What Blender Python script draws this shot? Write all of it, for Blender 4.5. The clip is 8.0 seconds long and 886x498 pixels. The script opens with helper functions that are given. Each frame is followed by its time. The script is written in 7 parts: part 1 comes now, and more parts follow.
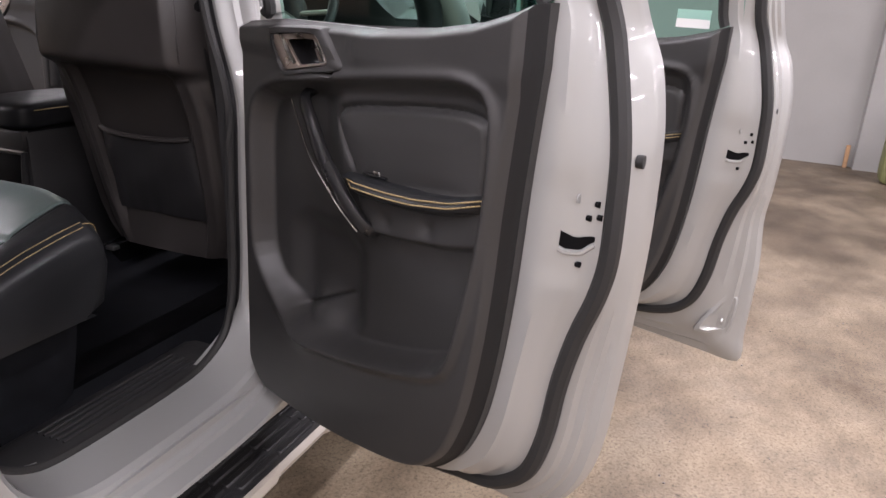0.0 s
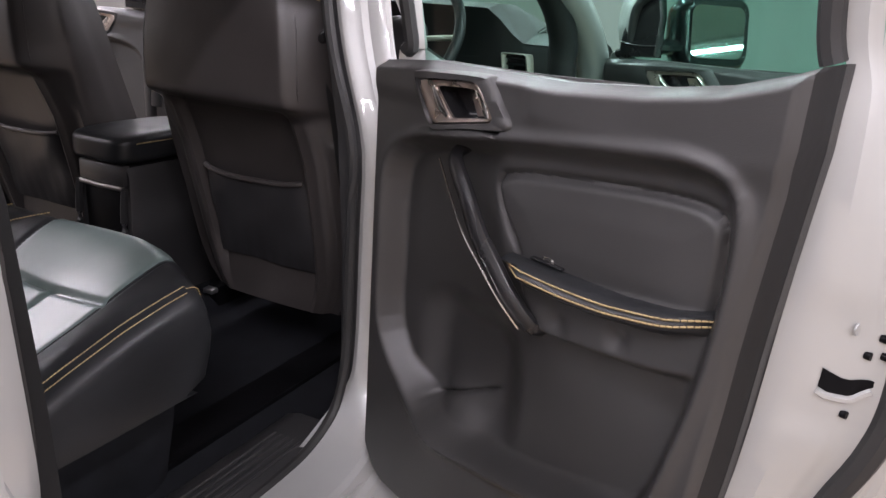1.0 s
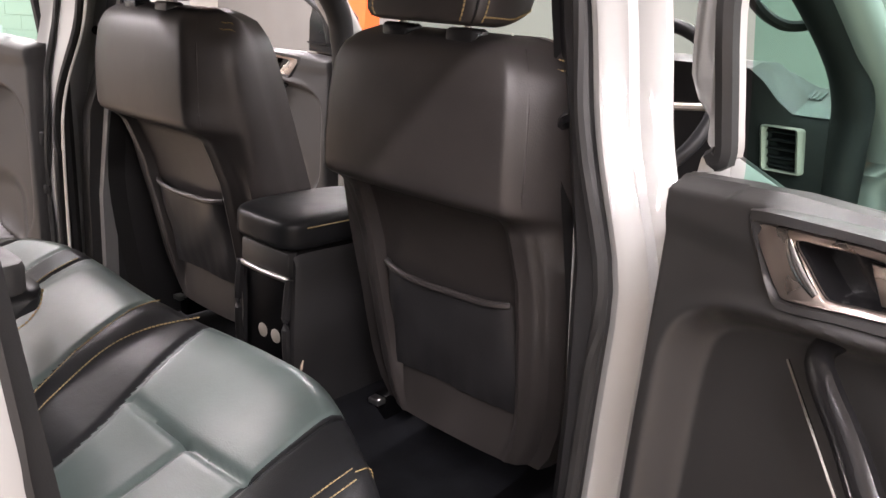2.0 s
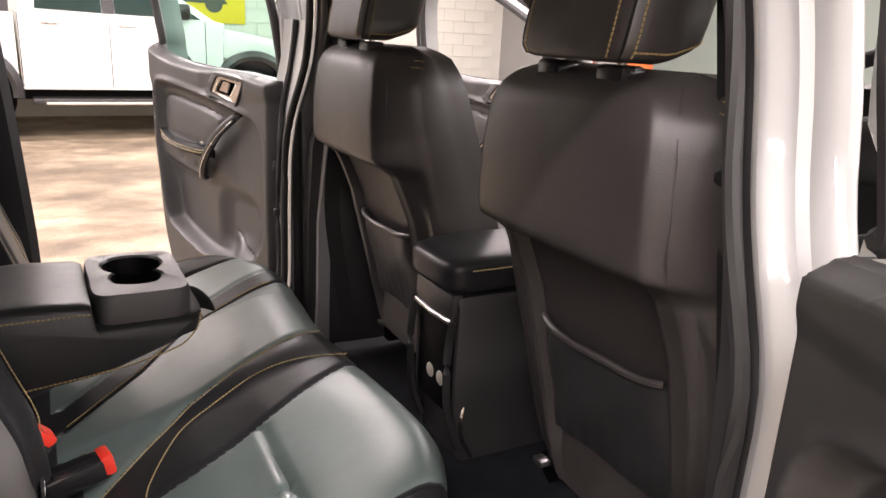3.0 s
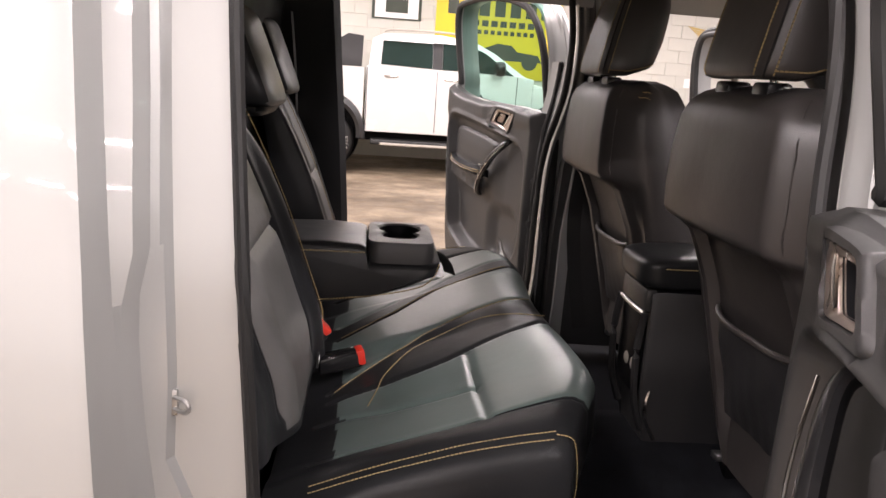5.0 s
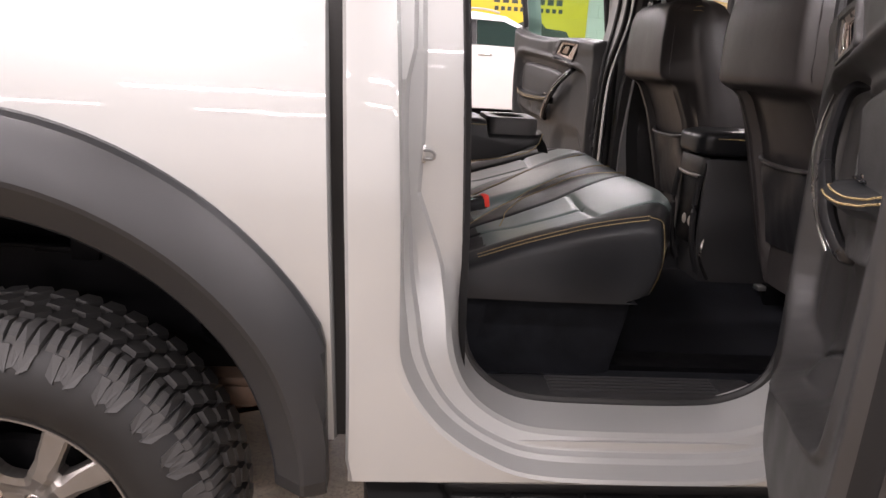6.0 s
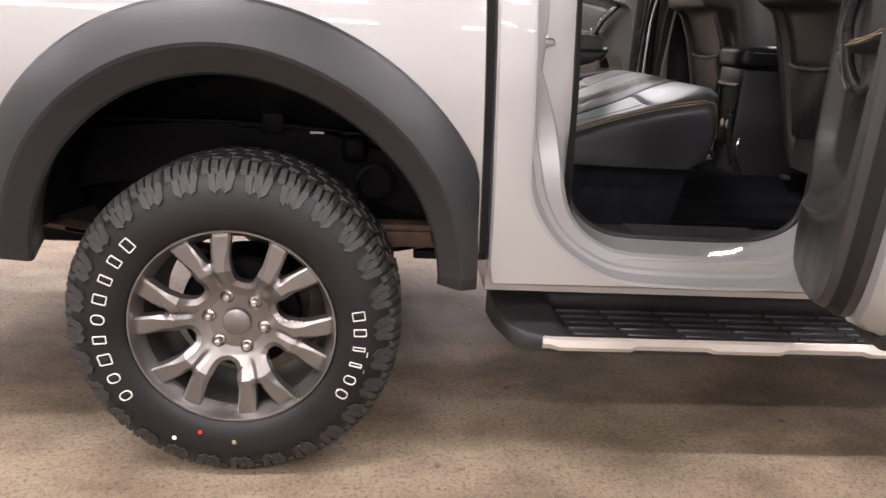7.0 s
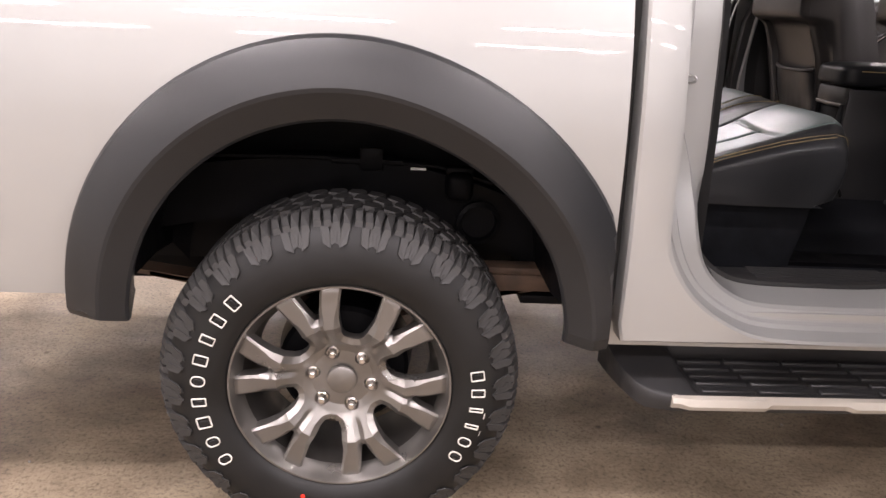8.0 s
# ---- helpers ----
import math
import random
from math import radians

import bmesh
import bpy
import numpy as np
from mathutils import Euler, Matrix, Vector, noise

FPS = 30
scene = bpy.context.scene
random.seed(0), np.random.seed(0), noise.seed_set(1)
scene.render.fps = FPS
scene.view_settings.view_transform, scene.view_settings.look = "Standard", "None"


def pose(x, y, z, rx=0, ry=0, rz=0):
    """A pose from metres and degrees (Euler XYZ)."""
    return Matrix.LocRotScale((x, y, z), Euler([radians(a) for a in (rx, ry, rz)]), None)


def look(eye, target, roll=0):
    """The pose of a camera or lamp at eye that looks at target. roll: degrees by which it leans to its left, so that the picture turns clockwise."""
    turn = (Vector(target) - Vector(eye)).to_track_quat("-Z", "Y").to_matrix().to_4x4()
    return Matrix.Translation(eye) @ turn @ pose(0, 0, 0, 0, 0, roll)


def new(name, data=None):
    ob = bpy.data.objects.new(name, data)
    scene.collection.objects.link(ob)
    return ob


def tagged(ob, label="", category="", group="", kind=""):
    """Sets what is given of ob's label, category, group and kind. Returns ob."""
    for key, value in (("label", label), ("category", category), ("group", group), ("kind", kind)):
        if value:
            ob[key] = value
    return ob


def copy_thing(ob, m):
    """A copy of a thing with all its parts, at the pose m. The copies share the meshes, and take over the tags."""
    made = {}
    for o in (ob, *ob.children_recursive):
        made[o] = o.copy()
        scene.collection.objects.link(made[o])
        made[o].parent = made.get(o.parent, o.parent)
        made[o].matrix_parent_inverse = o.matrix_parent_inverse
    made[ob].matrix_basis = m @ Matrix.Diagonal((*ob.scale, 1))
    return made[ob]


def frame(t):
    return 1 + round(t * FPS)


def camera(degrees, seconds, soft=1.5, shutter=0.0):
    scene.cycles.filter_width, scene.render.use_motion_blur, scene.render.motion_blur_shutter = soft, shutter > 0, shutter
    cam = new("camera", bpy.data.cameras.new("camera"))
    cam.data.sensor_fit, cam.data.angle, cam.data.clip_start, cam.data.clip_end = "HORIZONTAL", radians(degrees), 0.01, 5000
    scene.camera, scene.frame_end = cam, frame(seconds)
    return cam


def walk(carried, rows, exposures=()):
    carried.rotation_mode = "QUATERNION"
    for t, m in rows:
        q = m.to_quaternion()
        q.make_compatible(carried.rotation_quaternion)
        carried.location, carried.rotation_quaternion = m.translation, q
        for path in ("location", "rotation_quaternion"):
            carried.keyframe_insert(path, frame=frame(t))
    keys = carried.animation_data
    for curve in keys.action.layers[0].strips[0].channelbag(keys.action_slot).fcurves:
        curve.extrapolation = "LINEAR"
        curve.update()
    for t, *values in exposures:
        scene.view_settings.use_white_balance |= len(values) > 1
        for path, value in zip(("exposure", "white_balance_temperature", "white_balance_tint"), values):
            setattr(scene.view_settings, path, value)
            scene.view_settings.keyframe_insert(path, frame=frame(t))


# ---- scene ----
RIDE = 0.02                  # the truck stands so much higher on its big tyres
cam = camera(61.9, 8.0)
PATH = [
    (0, (0.175, -1.75, 1.44), (1.948, -1.084, 0.798), 3.7),
    (0.5, (0.138, -1.666, 1.453), (1.889, -0.943, 0.813), 4.0),
    (1, (0.369, -1.503, 1.473), (2.065, -0.656, 0.837), 4.1),
    (1.5, (0.551, -1.318, 1.49), (2.171, -0.326, 0.863), 4.1),
    (2, (0.672, -1.139, 1.512), (2.16, 0.058, 0.92), 4.7),
    (2.2, (0.693, -1.111, 1.511), (2.109, 0.177, 0.932), 4.9),
    (3.3, (0.946, -1.231, 1.562), (1.707, 0.534, 1.011), 3.3),
    (3.5, (0.963, -1.258, 1.579), (1.628, 0.55, 1.043), 4.2),
    (4, (1.045, -1.286, 1.576), (1.456, 0.603, 1.063), 4.2),
    (4.2, (1.061, -1.297, 1.561), (1.401, 0.609, 1.058), 4.1),
    (5.3, (0.869, -1.723, 1.428), (1.055, 0.215, 0.97), 4.0),
    (5.5, (0.823, -1.828, 1.379), (1.0, 0.109, 0.911), 3.9),
    (6, (0.676, -2.09, 1.268), (0.828, -0.158, 0.773), 3.3),
    (6.5, (0.479, -2.37, 1.178), (0.624, -0.448, 0.642), 3.2),
    (7, (0.382, -2.597, 1.131), (0.523, -0.688, 0.55), 3.2),
    (7.5, (0.263, -2.606, 1.163), (0.402, -0.71, 0.542), 3.3),
    (8, (0.105, -2.396, 1.237), (0.248, -0.505, 0.601), 3.3),
]
walk(cam, [(t, look(Vector(eye) + Vector((0, 0, RIDE)), Vector(target) + Vector((0, 0, RIDE)), roll)) for t, eye, target, roll in PATH], [(0, 0.34, 6350, 14), (0.5, 0.48, 6300, 13), (1, 0.66, 6250, 14), (1.5, 0.92, 6250, 14), (2, 1.36, 6700, 13), (3.5, 1.20, 6950, 14), (4.2, 1.10, 6950, 14), (5.5, 0.60, 6750, 14), (7, 0.6, 6600, 13), (8, 0.62, 6700, 14)])

# ---- world, lights, exposure ----
world = bpy.data.worlds.new("garage_ambience")
scene.world = world
world.use_nodes = True
world.node_tree.nodes["Background"].inputs[0].default_value = (1.0, 0.95, 0.93, 1)
world.node_tree.nodes["Background"].inputs[1].default_value = 0.08
scene.view_settings.exposure = 0.0

HALL_X0, HALL_X1, HALL_Y0, HALL_Y1, CEIL = -8.0, 9.15, -13.5, 11.6, 3.7


def strip_lamp(x, y, long_x, power):
    lamp = bpy.data.lights.new("tube_light", "AREA")
    lamp.shape, lamp.size, lamp.size_y = "RECTANGLE", 2.4, 0.16
    lamp.energy, lamp.color = power, (1.0, 0.935, 0.975)
    ob = new("tube_light", lamp)
    ob.matrix_world = pose(x, y, CEIL - 0.16, 0, 0, 0 if long_x else 90)
    return ob


LAMPS = [(x, y) for y in (-11.5, -8.2, -4.6, -2.2, 0.6, 3.6, 6.4, 9.4) for x in (-5.0, -1.2, 2.6, 6.4)]
for lx, ly in LAMPS:
    strip_lamp(lx, ly, True, 84 if ly < 2 else 118 if ly < 5 else 62)


# ---- materials ----
def rgb(c):
    return (*c, 1.0)


def material(name, color, rough=0.5, metal=0.0, coat=0.0, vary=0.12, scale=4.0, fine=0.0, fine_scale=300.0, bump=0.0, rough_vary=0.1, spec=0.5, coords="Object"):
    """A base colour that wanders at two scales, roughness that wanders with it, and a fine relief."""
    m = bpy.data.materials.new(name)
    m.use_nodes = True
    nt = m.node_tree
    b = nt.nodes["Principled BSDF"]
    b.inputs["Metallic"].default_value = metal
    b.inputs["Coat Weight"].default_value = coat
    b.inputs["Coat Roughness"].default_value = 0.035
    b.inputs["Specular IOR Level"].default_value = spec
    tc = nt.nodes.new("ShaderNodeTexCoord")
    big = nt.nodes.new("ShaderNodeTexNoise")
    big.inputs["Scale"].default_value, big.inputs["Detail"].default_value = scale, 6
    nt.links.new(tc.outputs[coords], big.inputs["Vector"])
    small = nt.nodes.new("ShaderNodeTexNoise")
    small.inputs["Scale"].default_value, small.inputs["Detail"].default_value = fine_scale, 3
    nt.links.new(tc.outputs[coords], small.inputs["Vector"])
    mix = nt.nodes.new("ShaderNodeMath")
    mix.operation = "MULTIPLY_ADD"
    nt.links.new(small.outputs["Fac"], mix.inputs[0])
    mix.inputs[1].default_value = fine
    nt.links.new(big.outputs["Fac"], mix.inputs[2])
    ramp = nt.nodes.new("ShaderNodeValToRGB")
    ramp.color_ramp.elements[0].position, ramp.color_ramp.elements[1].position = 0.25, 0.75 + fine
    ramp.color_ramp.elements[0].color = rgb([max(0, c * (1 - vary)) for c in color])
    ramp.color_ramp.elements[1].color = rgb([min(1, c * (1 + vary)) for c in color])
    nt.links.new(mix.outputs[0], ramp.inputs[0])
    nt.links.new(ramp.outputs[0], b.inputs["Base Color"])
    rr = nt.nodes.new("ShaderNodeMapRange")
    rr.inputs["From Min"].default_value, rr.inputs["From Max"].default_value = 0.3, 0.7
    rr.inputs["To Min"].default_value, rr.inputs["To Max"].default_value = max(0.02, rough - rough_vary), min(1, rough + rough_vary)
    nt.links.new(big.outputs["Fac"], rr.inputs["Value"])
    nt.links.new(rr.outputs[0], b.inputs["Roughness"])
    if bump:
        bp = nt.nodes.new("ShaderNodeBump")
        bp.inputs["Strength"].default_value, bp.inputs["Distance"].default_value = bump, 0.001
        nt.links.new(small.outputs["Fac"], bp.inputs["Height"])
        nt.links.new(bp.outputs[0], b.inputs["Normal"])
    return m


def leather(name, color, rough=0.42):
    m = material(name, color, rough, vary=0.18, scale=9, rough_vary=0.06)
    nt = m.node_tree
    b = nt.nodes["Principled BSDF"]
    tc = nt.nodes.new("ShaderNodeTexCoord")
    cell = nt.nodes.new("ShaderNodeTexVoronoi")
    cell.inputs["Scale"].default_value = 420
    soft = nt.nodes.new("ShaderNodeTexNoise")
    soft.inputs["Scale"].default_value, soft.inputs["Detail"].default_value = 14, 3
    nt.links.new(tc.outputs["Object"], cell.inputs["Vector"])
    nt.links.new(tc.outputs["Object"], soft.inputs["Vector"])
    one = nt.nodes.new("ShaderNodeBump")
    one.inputs["Strength"].default_value, one.inputs["Distance"].default_value = 0.25, 0.0006
    nt.links.new(cell.outputs["Distance"], one.inputs["Height"])
    two = nt.nodes.new("ShaderNodeBump")
    two.inputs["Strength"].default_value, two.inputs["Distance"].default_value = 0.22, 0.006
    nt.links.new(soft.outputs["Fac"], two.inputs["Height"])
    nt.links.new(one.outputs[0], two.inputs["Normal"])
    nt.links.new(two.outputs[0], b.inputs["Normal"])
    return m


def glass(name, tint, gloss=0.02):
    m = bpy.data.materials.new(name)
    m.use_nodes = True
    nt = m.node_tree
    nt.nodes.remove(nt.nodes["Principled BSDF"])
    out = nt.nodes["Material Output"]
    clear = nt.nodes.new("ShaderNodeBsdfTransparent")
    clear.inputs[0].default_value = rgb(tint)
    shine = nt.nodes.new("ShaderNodeBsdfGlossy")
    shine.inputs["Roughness"].default_value = gloss
    facing = nt.nodes.new("ShaderNodeLayerWeight")
    facing.inputs["Blend"].default_value = 0.5
    rise = nt.nodes.new("ShaderNodeMath")
    rise.operation = "POWER"
    nt.links.new(facing.outputs["Facing"], rise.inputs[0])
    rise.inputs[1].default_value = 4.0
    fres = nt.nodes.new("ShaderNodeMath")
    fres.operation = "MULTIPLY_ADD"
    nt.links.new(rise.outputs[0], fres.inputs[0])
    fres.inputs[1].default_value, fres.inputs[2].default_value = 0.5, 0.015
    mix = nt.nodes.new("ShaderNodeMixShader")
    nt.links.new(fres.outputs[0], mix.inputs[0])
    nt.links.new(clear.outputs[0], mix.inputs[1])
    nt.links.new(shine.outputs[0], mix.inputs[2])
    nt.links.new(mix.outputs[0], out.inputs[0])
    return m


def concrete():
    m = material("worn_concrete", (0.240, 0.193, 0.138), 0.62, vary=0.45, scale=3.4, fine=0.85, fine_scale=100, bump=0.8, rough_vary=0.15)
    nt = m.node_tree
    b = nt.nodes["Principled BSDF"]
    link = b.inputs["Base Color"].links[0].from_socket
    tc = nt.nodes.new("ShaderNodeTexCoord")
    stain = nt.nodes.new("ShaderNodeTexNoise")
    stain.inputs["Scale"].default_value, stain.inputs["Detail"].default_value, stain.inputs["Roughness"].default_value = 0.55, 9, 0.62
    nt.links.new(tc.outputs["Object"], stain.inputs["Vector"])
    ramp = nt.nodes.new("ShaderNodeValToRGB")
    ramp.color_ramp.elements[0].position, ramp.color_ramp.elements[0].color = 0.42, (0.46, 0.43, 0.40, 1)
    ramp.color_ramp.elements[1].position, ramp.color_ramp.elements[1].color = 0.56, (1, 1, 1, 1)
    nt.links.new(stain.outputs["Fac"], ramp.inputs[0])
    spots = nt.nodes.new("ShaderNodeTexVoronoi")
    spots.inputs["Scale"].default_value = 5.5
    nt.links.new(tc.outputs["Object"], spots.inputs["Vector"])
    dot = nt.nodes.new("ShaderNodeValToRGB")
    dot.color_ramp.elements[0].position, dot.color_ramp.elements[0].color = 0.03, (0.45, 0.42, 0.40, 1)
    dot.color_ramp.elements[1].position, dot.color_ramp.elements[1].color = 0.075, (1, 1, 1, 1)
    nt.links.new(spots.outputs["Distance"], dot.inputs[0])
    grit = nt.nodes.new("ShaderNodeTexNoise")
    grit.inputs["Scale"].default_value, grit.inputs["Detail"].default_value, grit.inputs["Roughness"].default_value = 75, 8, 0.8
    nt.links.new(tc.outputs["Object"], grit.inputs["Vector"])
    speck = nt.nodes.new("ShaderNodeValToRGB")
    speck.color_ramp.elements[0].position, speck.color_ramp.elements[0].color = 0.38, (0.42, 0.40, 0.38, 1)
    speck.color_ramp.elements[1].position, speck.color_ramp.elements[1].color = 0.50, (1, 1, 1, 1)
    nt.links.new(grit.outputs["Fac"], speck.inputs[0])
    turn = nt.nodes.new("ShaderNodeMapping")
    turn.inputs["Scale"].default_value, turn.inputs["Rotation"].default_value = (1.0, 1.6, 1.0), (0, 0, 0.9)
    nt.links.new(tc.outputs["Object"], turn.inputs["Vector"])
    drag = nt.nodes.new("ShaderNodeTexNoise")
    drag.inputs["Scale"].default_value, drag.inputs["Detail"].default_value, drag.inputs["Roughness"].default_value = 1.9, 8, 0.68
    nt.links.new(turn.outputs[0], drag.inputs["Vector"])
    streak = nt.nodes.new("ShaderNodeValToRGB")
    streak.color_ramp.elements[0].position, streak.color_ramp.elements[0].color = 0.38, (0.60, 0.57, 0.54, 1)
    streak.color_ramp.elements[1].position, streak.color_ramp.elements[1].color = 0.62, (1.08, 1.08, 1.06, 1)
    nt.links.new(drag.outputs["Fac"], streak.inputs[0])
    last = link
    # colour multiplied darker towards +x, its edge broken up by the stain noise
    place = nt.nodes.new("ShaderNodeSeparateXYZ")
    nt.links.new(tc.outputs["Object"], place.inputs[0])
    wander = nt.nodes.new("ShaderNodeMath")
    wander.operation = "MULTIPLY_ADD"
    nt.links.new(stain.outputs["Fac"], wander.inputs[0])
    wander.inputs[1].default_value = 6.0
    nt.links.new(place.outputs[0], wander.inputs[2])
    far_tone = nt.nodes.new("ShaderNodeValToRGB")
    far_tone.color_ramp.elements[0].position, far_tone.color_ramp.elements[0].color = 0.40, (1, 1, 1, 1)
    far_tone.color_ramp.elements[1].position, far_tone.color_ramp.elements[1].color = 0.74, (0.45, 0.44, 0.43, 1)
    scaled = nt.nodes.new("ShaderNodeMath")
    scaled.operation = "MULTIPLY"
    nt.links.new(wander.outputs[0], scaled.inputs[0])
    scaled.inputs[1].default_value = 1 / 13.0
    nt.links.new(scaled.outputs[0], far_tone.inputs[0])
    for source in (ramp, dot, speck, streak, far_tone):
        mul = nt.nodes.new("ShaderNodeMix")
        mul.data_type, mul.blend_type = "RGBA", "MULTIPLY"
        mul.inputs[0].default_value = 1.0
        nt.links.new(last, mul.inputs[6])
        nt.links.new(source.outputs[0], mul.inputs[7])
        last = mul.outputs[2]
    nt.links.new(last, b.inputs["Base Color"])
    return m


SILVER = material("silver_paint", (0.388, 0.394, 0.386), 0.40, metal=0.38, coat=1.0, vary=0.03, scale=2, fine=0.2, fine_scale=1500, rough_vary=0.03)
WHITE = material("white_paint", (0.72, 0.72, 0.71), 0.3, coat=0.7, vary=0.03, scale=2)
PLASTIC = material("black_grained_plastic", (0.021, 0.021, 0.022), 0.48, vary=0.15, scale=6, fine_scale=900, bump=0.35)
SOFT = material("charcoal_soft_touch_plastic", (0.034, 0.0335, 0.0335), 0.42, vary=0.12, scale=5, fine_scale=1100, bump=0.3)
FLARE = material("matt_black_arch_plastic", (0.0155, 0.0165, 0.018), 0.34, vary=0.15, scale=5, fine_scale=1400, bump=0.2, rough_vary=0.06)
BARGREY = material("dark_grey_bar_paint", (0.045, 0.045, 0.050), 0.4, vary=0.1, scale=6, fine_scale=900, bump=0.15)
GLOSS = material("gloss_black_trim", (0.012, 0.012, 0.013), 0.12, vary=0.1, rough_vary=0.03)
RUBBER = material("black_door_rubber", (0.018, 0.018, 0.018), 0.62, vary=0.2, scale=12, fine_scale=500, bump=0.2)
TYRE = material("tyre_rubber", (0.028, 0.0275, 0.027), 0.62, vary=0.35, scale=9, fine=0.2, fine_scale=240, bump=0.4)
SIDEWALL = material("smooth_sidewall_rubber", (0.009, 0.009, 0.009), 0.50, vary=0.35, scale=7, fine_scale=300, bump=0.15, spec=0.35)
LETTER = material("raised_white_rubber", (0.62, 0.61, 0.57), 0.6, vary=0.25, scale=60, fine_scale=400)
ALLOY = material("gunmetal_alloy", (0.235, 0.225, 0.213), 0.36, metal=0.85, coat=0.2, vary=0.12, scale=10, fine_scale=900)
# rim alloy darkened to stand for shade inside the wheel
SHADEALLOY = material("shade_darkened_alloy", (0.06, 0.056, 0.052), 0.45, metal=0.6, vary=0.3, scale=12)
CHROME = material("satin_chrome", (0.72, 0.69, 0.66), 0.2, metal=1.0, vary=0.06, scale=20)
BRONZE = material("brushed_dark_nickel", (0.42, 0.36, 0.32), 0.32, metal=0.9, vary=0.1, scale=30)
STEEL = material("bare_steel", (0.5, 0.5, 0.5), 0.35, metal=1.0, vary=0.2, scale=30)
LEATHER = leather("dark_grey_leather", (0.016, 0.017, 0.0185), 0.37)
LEATHER.node_tree.nodes["Principled BSDF"].inputs["Specular IOR Level"].default_value = 0.22
LEATHER.node_tree.nodes["Principled BSDF"].inputs["Coat Weight"].default_value = 0.05
LEATHER.node_tree.nodes["Principled BSDF"].inputs["Coat Roughness"].default_value = 0.3
# same hide as the bench; pale teal base stands for reflected window sheen
SHEENLEATHER = leather("leather_with_coloured_sheen", (0.098, 0.132, 0.126), 0.40)
SHEENLEATHER.node_tree.nodes["Principled BSDF"].inputs["Coat Weight"].default_value = 0.5
SHEENLEATHER.node_tree.nodes["Principled BSDF"].inputs["Coat Roughness"].default_value = 0.32
SEATHIDE = leather("charcoal_seat_leather", (0.035, 0.0315, 0.0305), 0.40)
SEATHIDE.node_tree.nodes["Principled BSDF"].inputs["Coat Weight"].default_value = 0.15
SEATHIDE.node_tree.nodes["Principled BSDF"].inputs["Coat Roughness"].default_value = 0.34
GRIP = material("satin_black_plastic", (0.014, 0.014, 0.015), 0.27, vary=0.1, fine_scale=600, bump=0.1)
# darker copy of the seat hide, standing for shade low on the seat backs
SHADEHIDE = leather("shade_darkened_seat_leather", (0.023, 0.0228, 0.0242), 0.40)
BORDER = material("black_trim_border", (0.010, 0.010, 0.0105), 0.6, vary=0.1, fine_scale=900, bump=0.2, spec=0.3)
LEATHER3 = leather("grey_leather_back_insert", (0.112, 0.111, 0.108), 0.40)
CARPET = material("black_carpet", (0.0110, 0.0120, 0.0145), 0.95, vary=0.4, scale=20, fine_scale=700, bump=1.0, spec=0.1)
THREAD = material("ochre_thread", (0.33, 0.25, 0.12), 0.7, vary=0.2, scale=90)
RED = material("red_plastic", (0.62, 0.035, 0.02), 0.4, vary=0.1)
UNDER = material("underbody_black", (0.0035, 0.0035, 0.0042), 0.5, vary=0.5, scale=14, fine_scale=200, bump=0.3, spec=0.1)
RUST = material("rusty_leaf_steel", (0.085, 0.053, 0.035), 0.7, vary=0.5, scale=24, fine_scale=220, bump=0.7)
STRIP = material("pale_silver_step_trim", (0.47, 0.44, 0.39), 0.38, metal=0.3, vary=0.08, scale=14)
HEADLINER = material("pale_headliner", (0.58, 0.57, 0.54), 0.9, vary=0.08)
DASHTOP = material("grey_dash_skin", (0.030, 0.030, 0.029), 0.6, vary=0.1, fine_scale=800, bump=0.3)
PAPER = material("white_paper", (0.82, 0.82, 0.80), 0.7, vary=0.03)
OLIVE = material("olive_green_plastic", (0.13, 0.135, 0.055), 0.5, vary=0.2, scale=10)
ORANGE = material("orange_steel_paint", (0.72, 0.13, 0.03), 0.45, vary=0.12)
WOOD = material("raw_wood", (0.32, 0.19, 0.1), 0.7, vary=0.3, scale=30)
YELLOW = material("yellow_sign_print", (0.72, 0.55, 0.03), 0.5, vary=0.08, scale=3)
OCHRE = material("ochre_wall_paint", (0.55, 0.40, 0.16), 0.7, vary=0.15, scale=9)
INK = material("dark_sign_print", (0.05, 0.06, 0.045), 0.6, vary=0.2)
DARKWALL = material("grey_painted_wall", (0.25, 0.245, 0.235), 0.75, vary=0.12, scale=1.4, fine=0.15, fine_scale=40, bump=0.3)
PALEWALL = material("pale_painted_block", (0.56, 0.55, 0.50), 0.7, vary=0.08, scale=1.6, fine=0.15, fine_scale=30, bump=0.4)
WHITEWALL = material("white_painted_wall", (0.72, 0.71, 0.68), 0.7, vary=0.06, scale=1.2, fine=0.1, fine_scale=40, bump=0.3)
CEILING = material("pale_ceiling_sheet", (0.55, 0.54, 0.52), 0.8, vary=0.15, scale=1.0)
FLOOR = concrete()
TINT = glass("green_tinted_glass", (0.47, 0.74, 0.65))
CLEAR = glass("clear_windscreen", (0.62, 0.74, 0.68))
MIRROR = material("mirror_glass", (0.55, 0.60, 0.63), 0.03, metal=1.0, vary=0.0, rough_vary=0.01)


# ---- mesh helpers ----
def V(*a):
    return Vector(a)


def part(name, bm, mat, parent=None, label="", sharp=38):
    bmesh.ops.recalc_face_normals(bm, faces=bm.faces)
    for f in bm.faces:
        f.smooth = True
    me = bpy.data.meshes.new(name)
    bm.to_mesh(me)
    bm.free()
    me.set_sharp_from_angle(angle=radians(sharp))
    if mat is not None:
        me.materials.append(mat)
    ob = new(name, me)
    ob.parent = parent
    if label:
        ob["label"] = label
    return ob


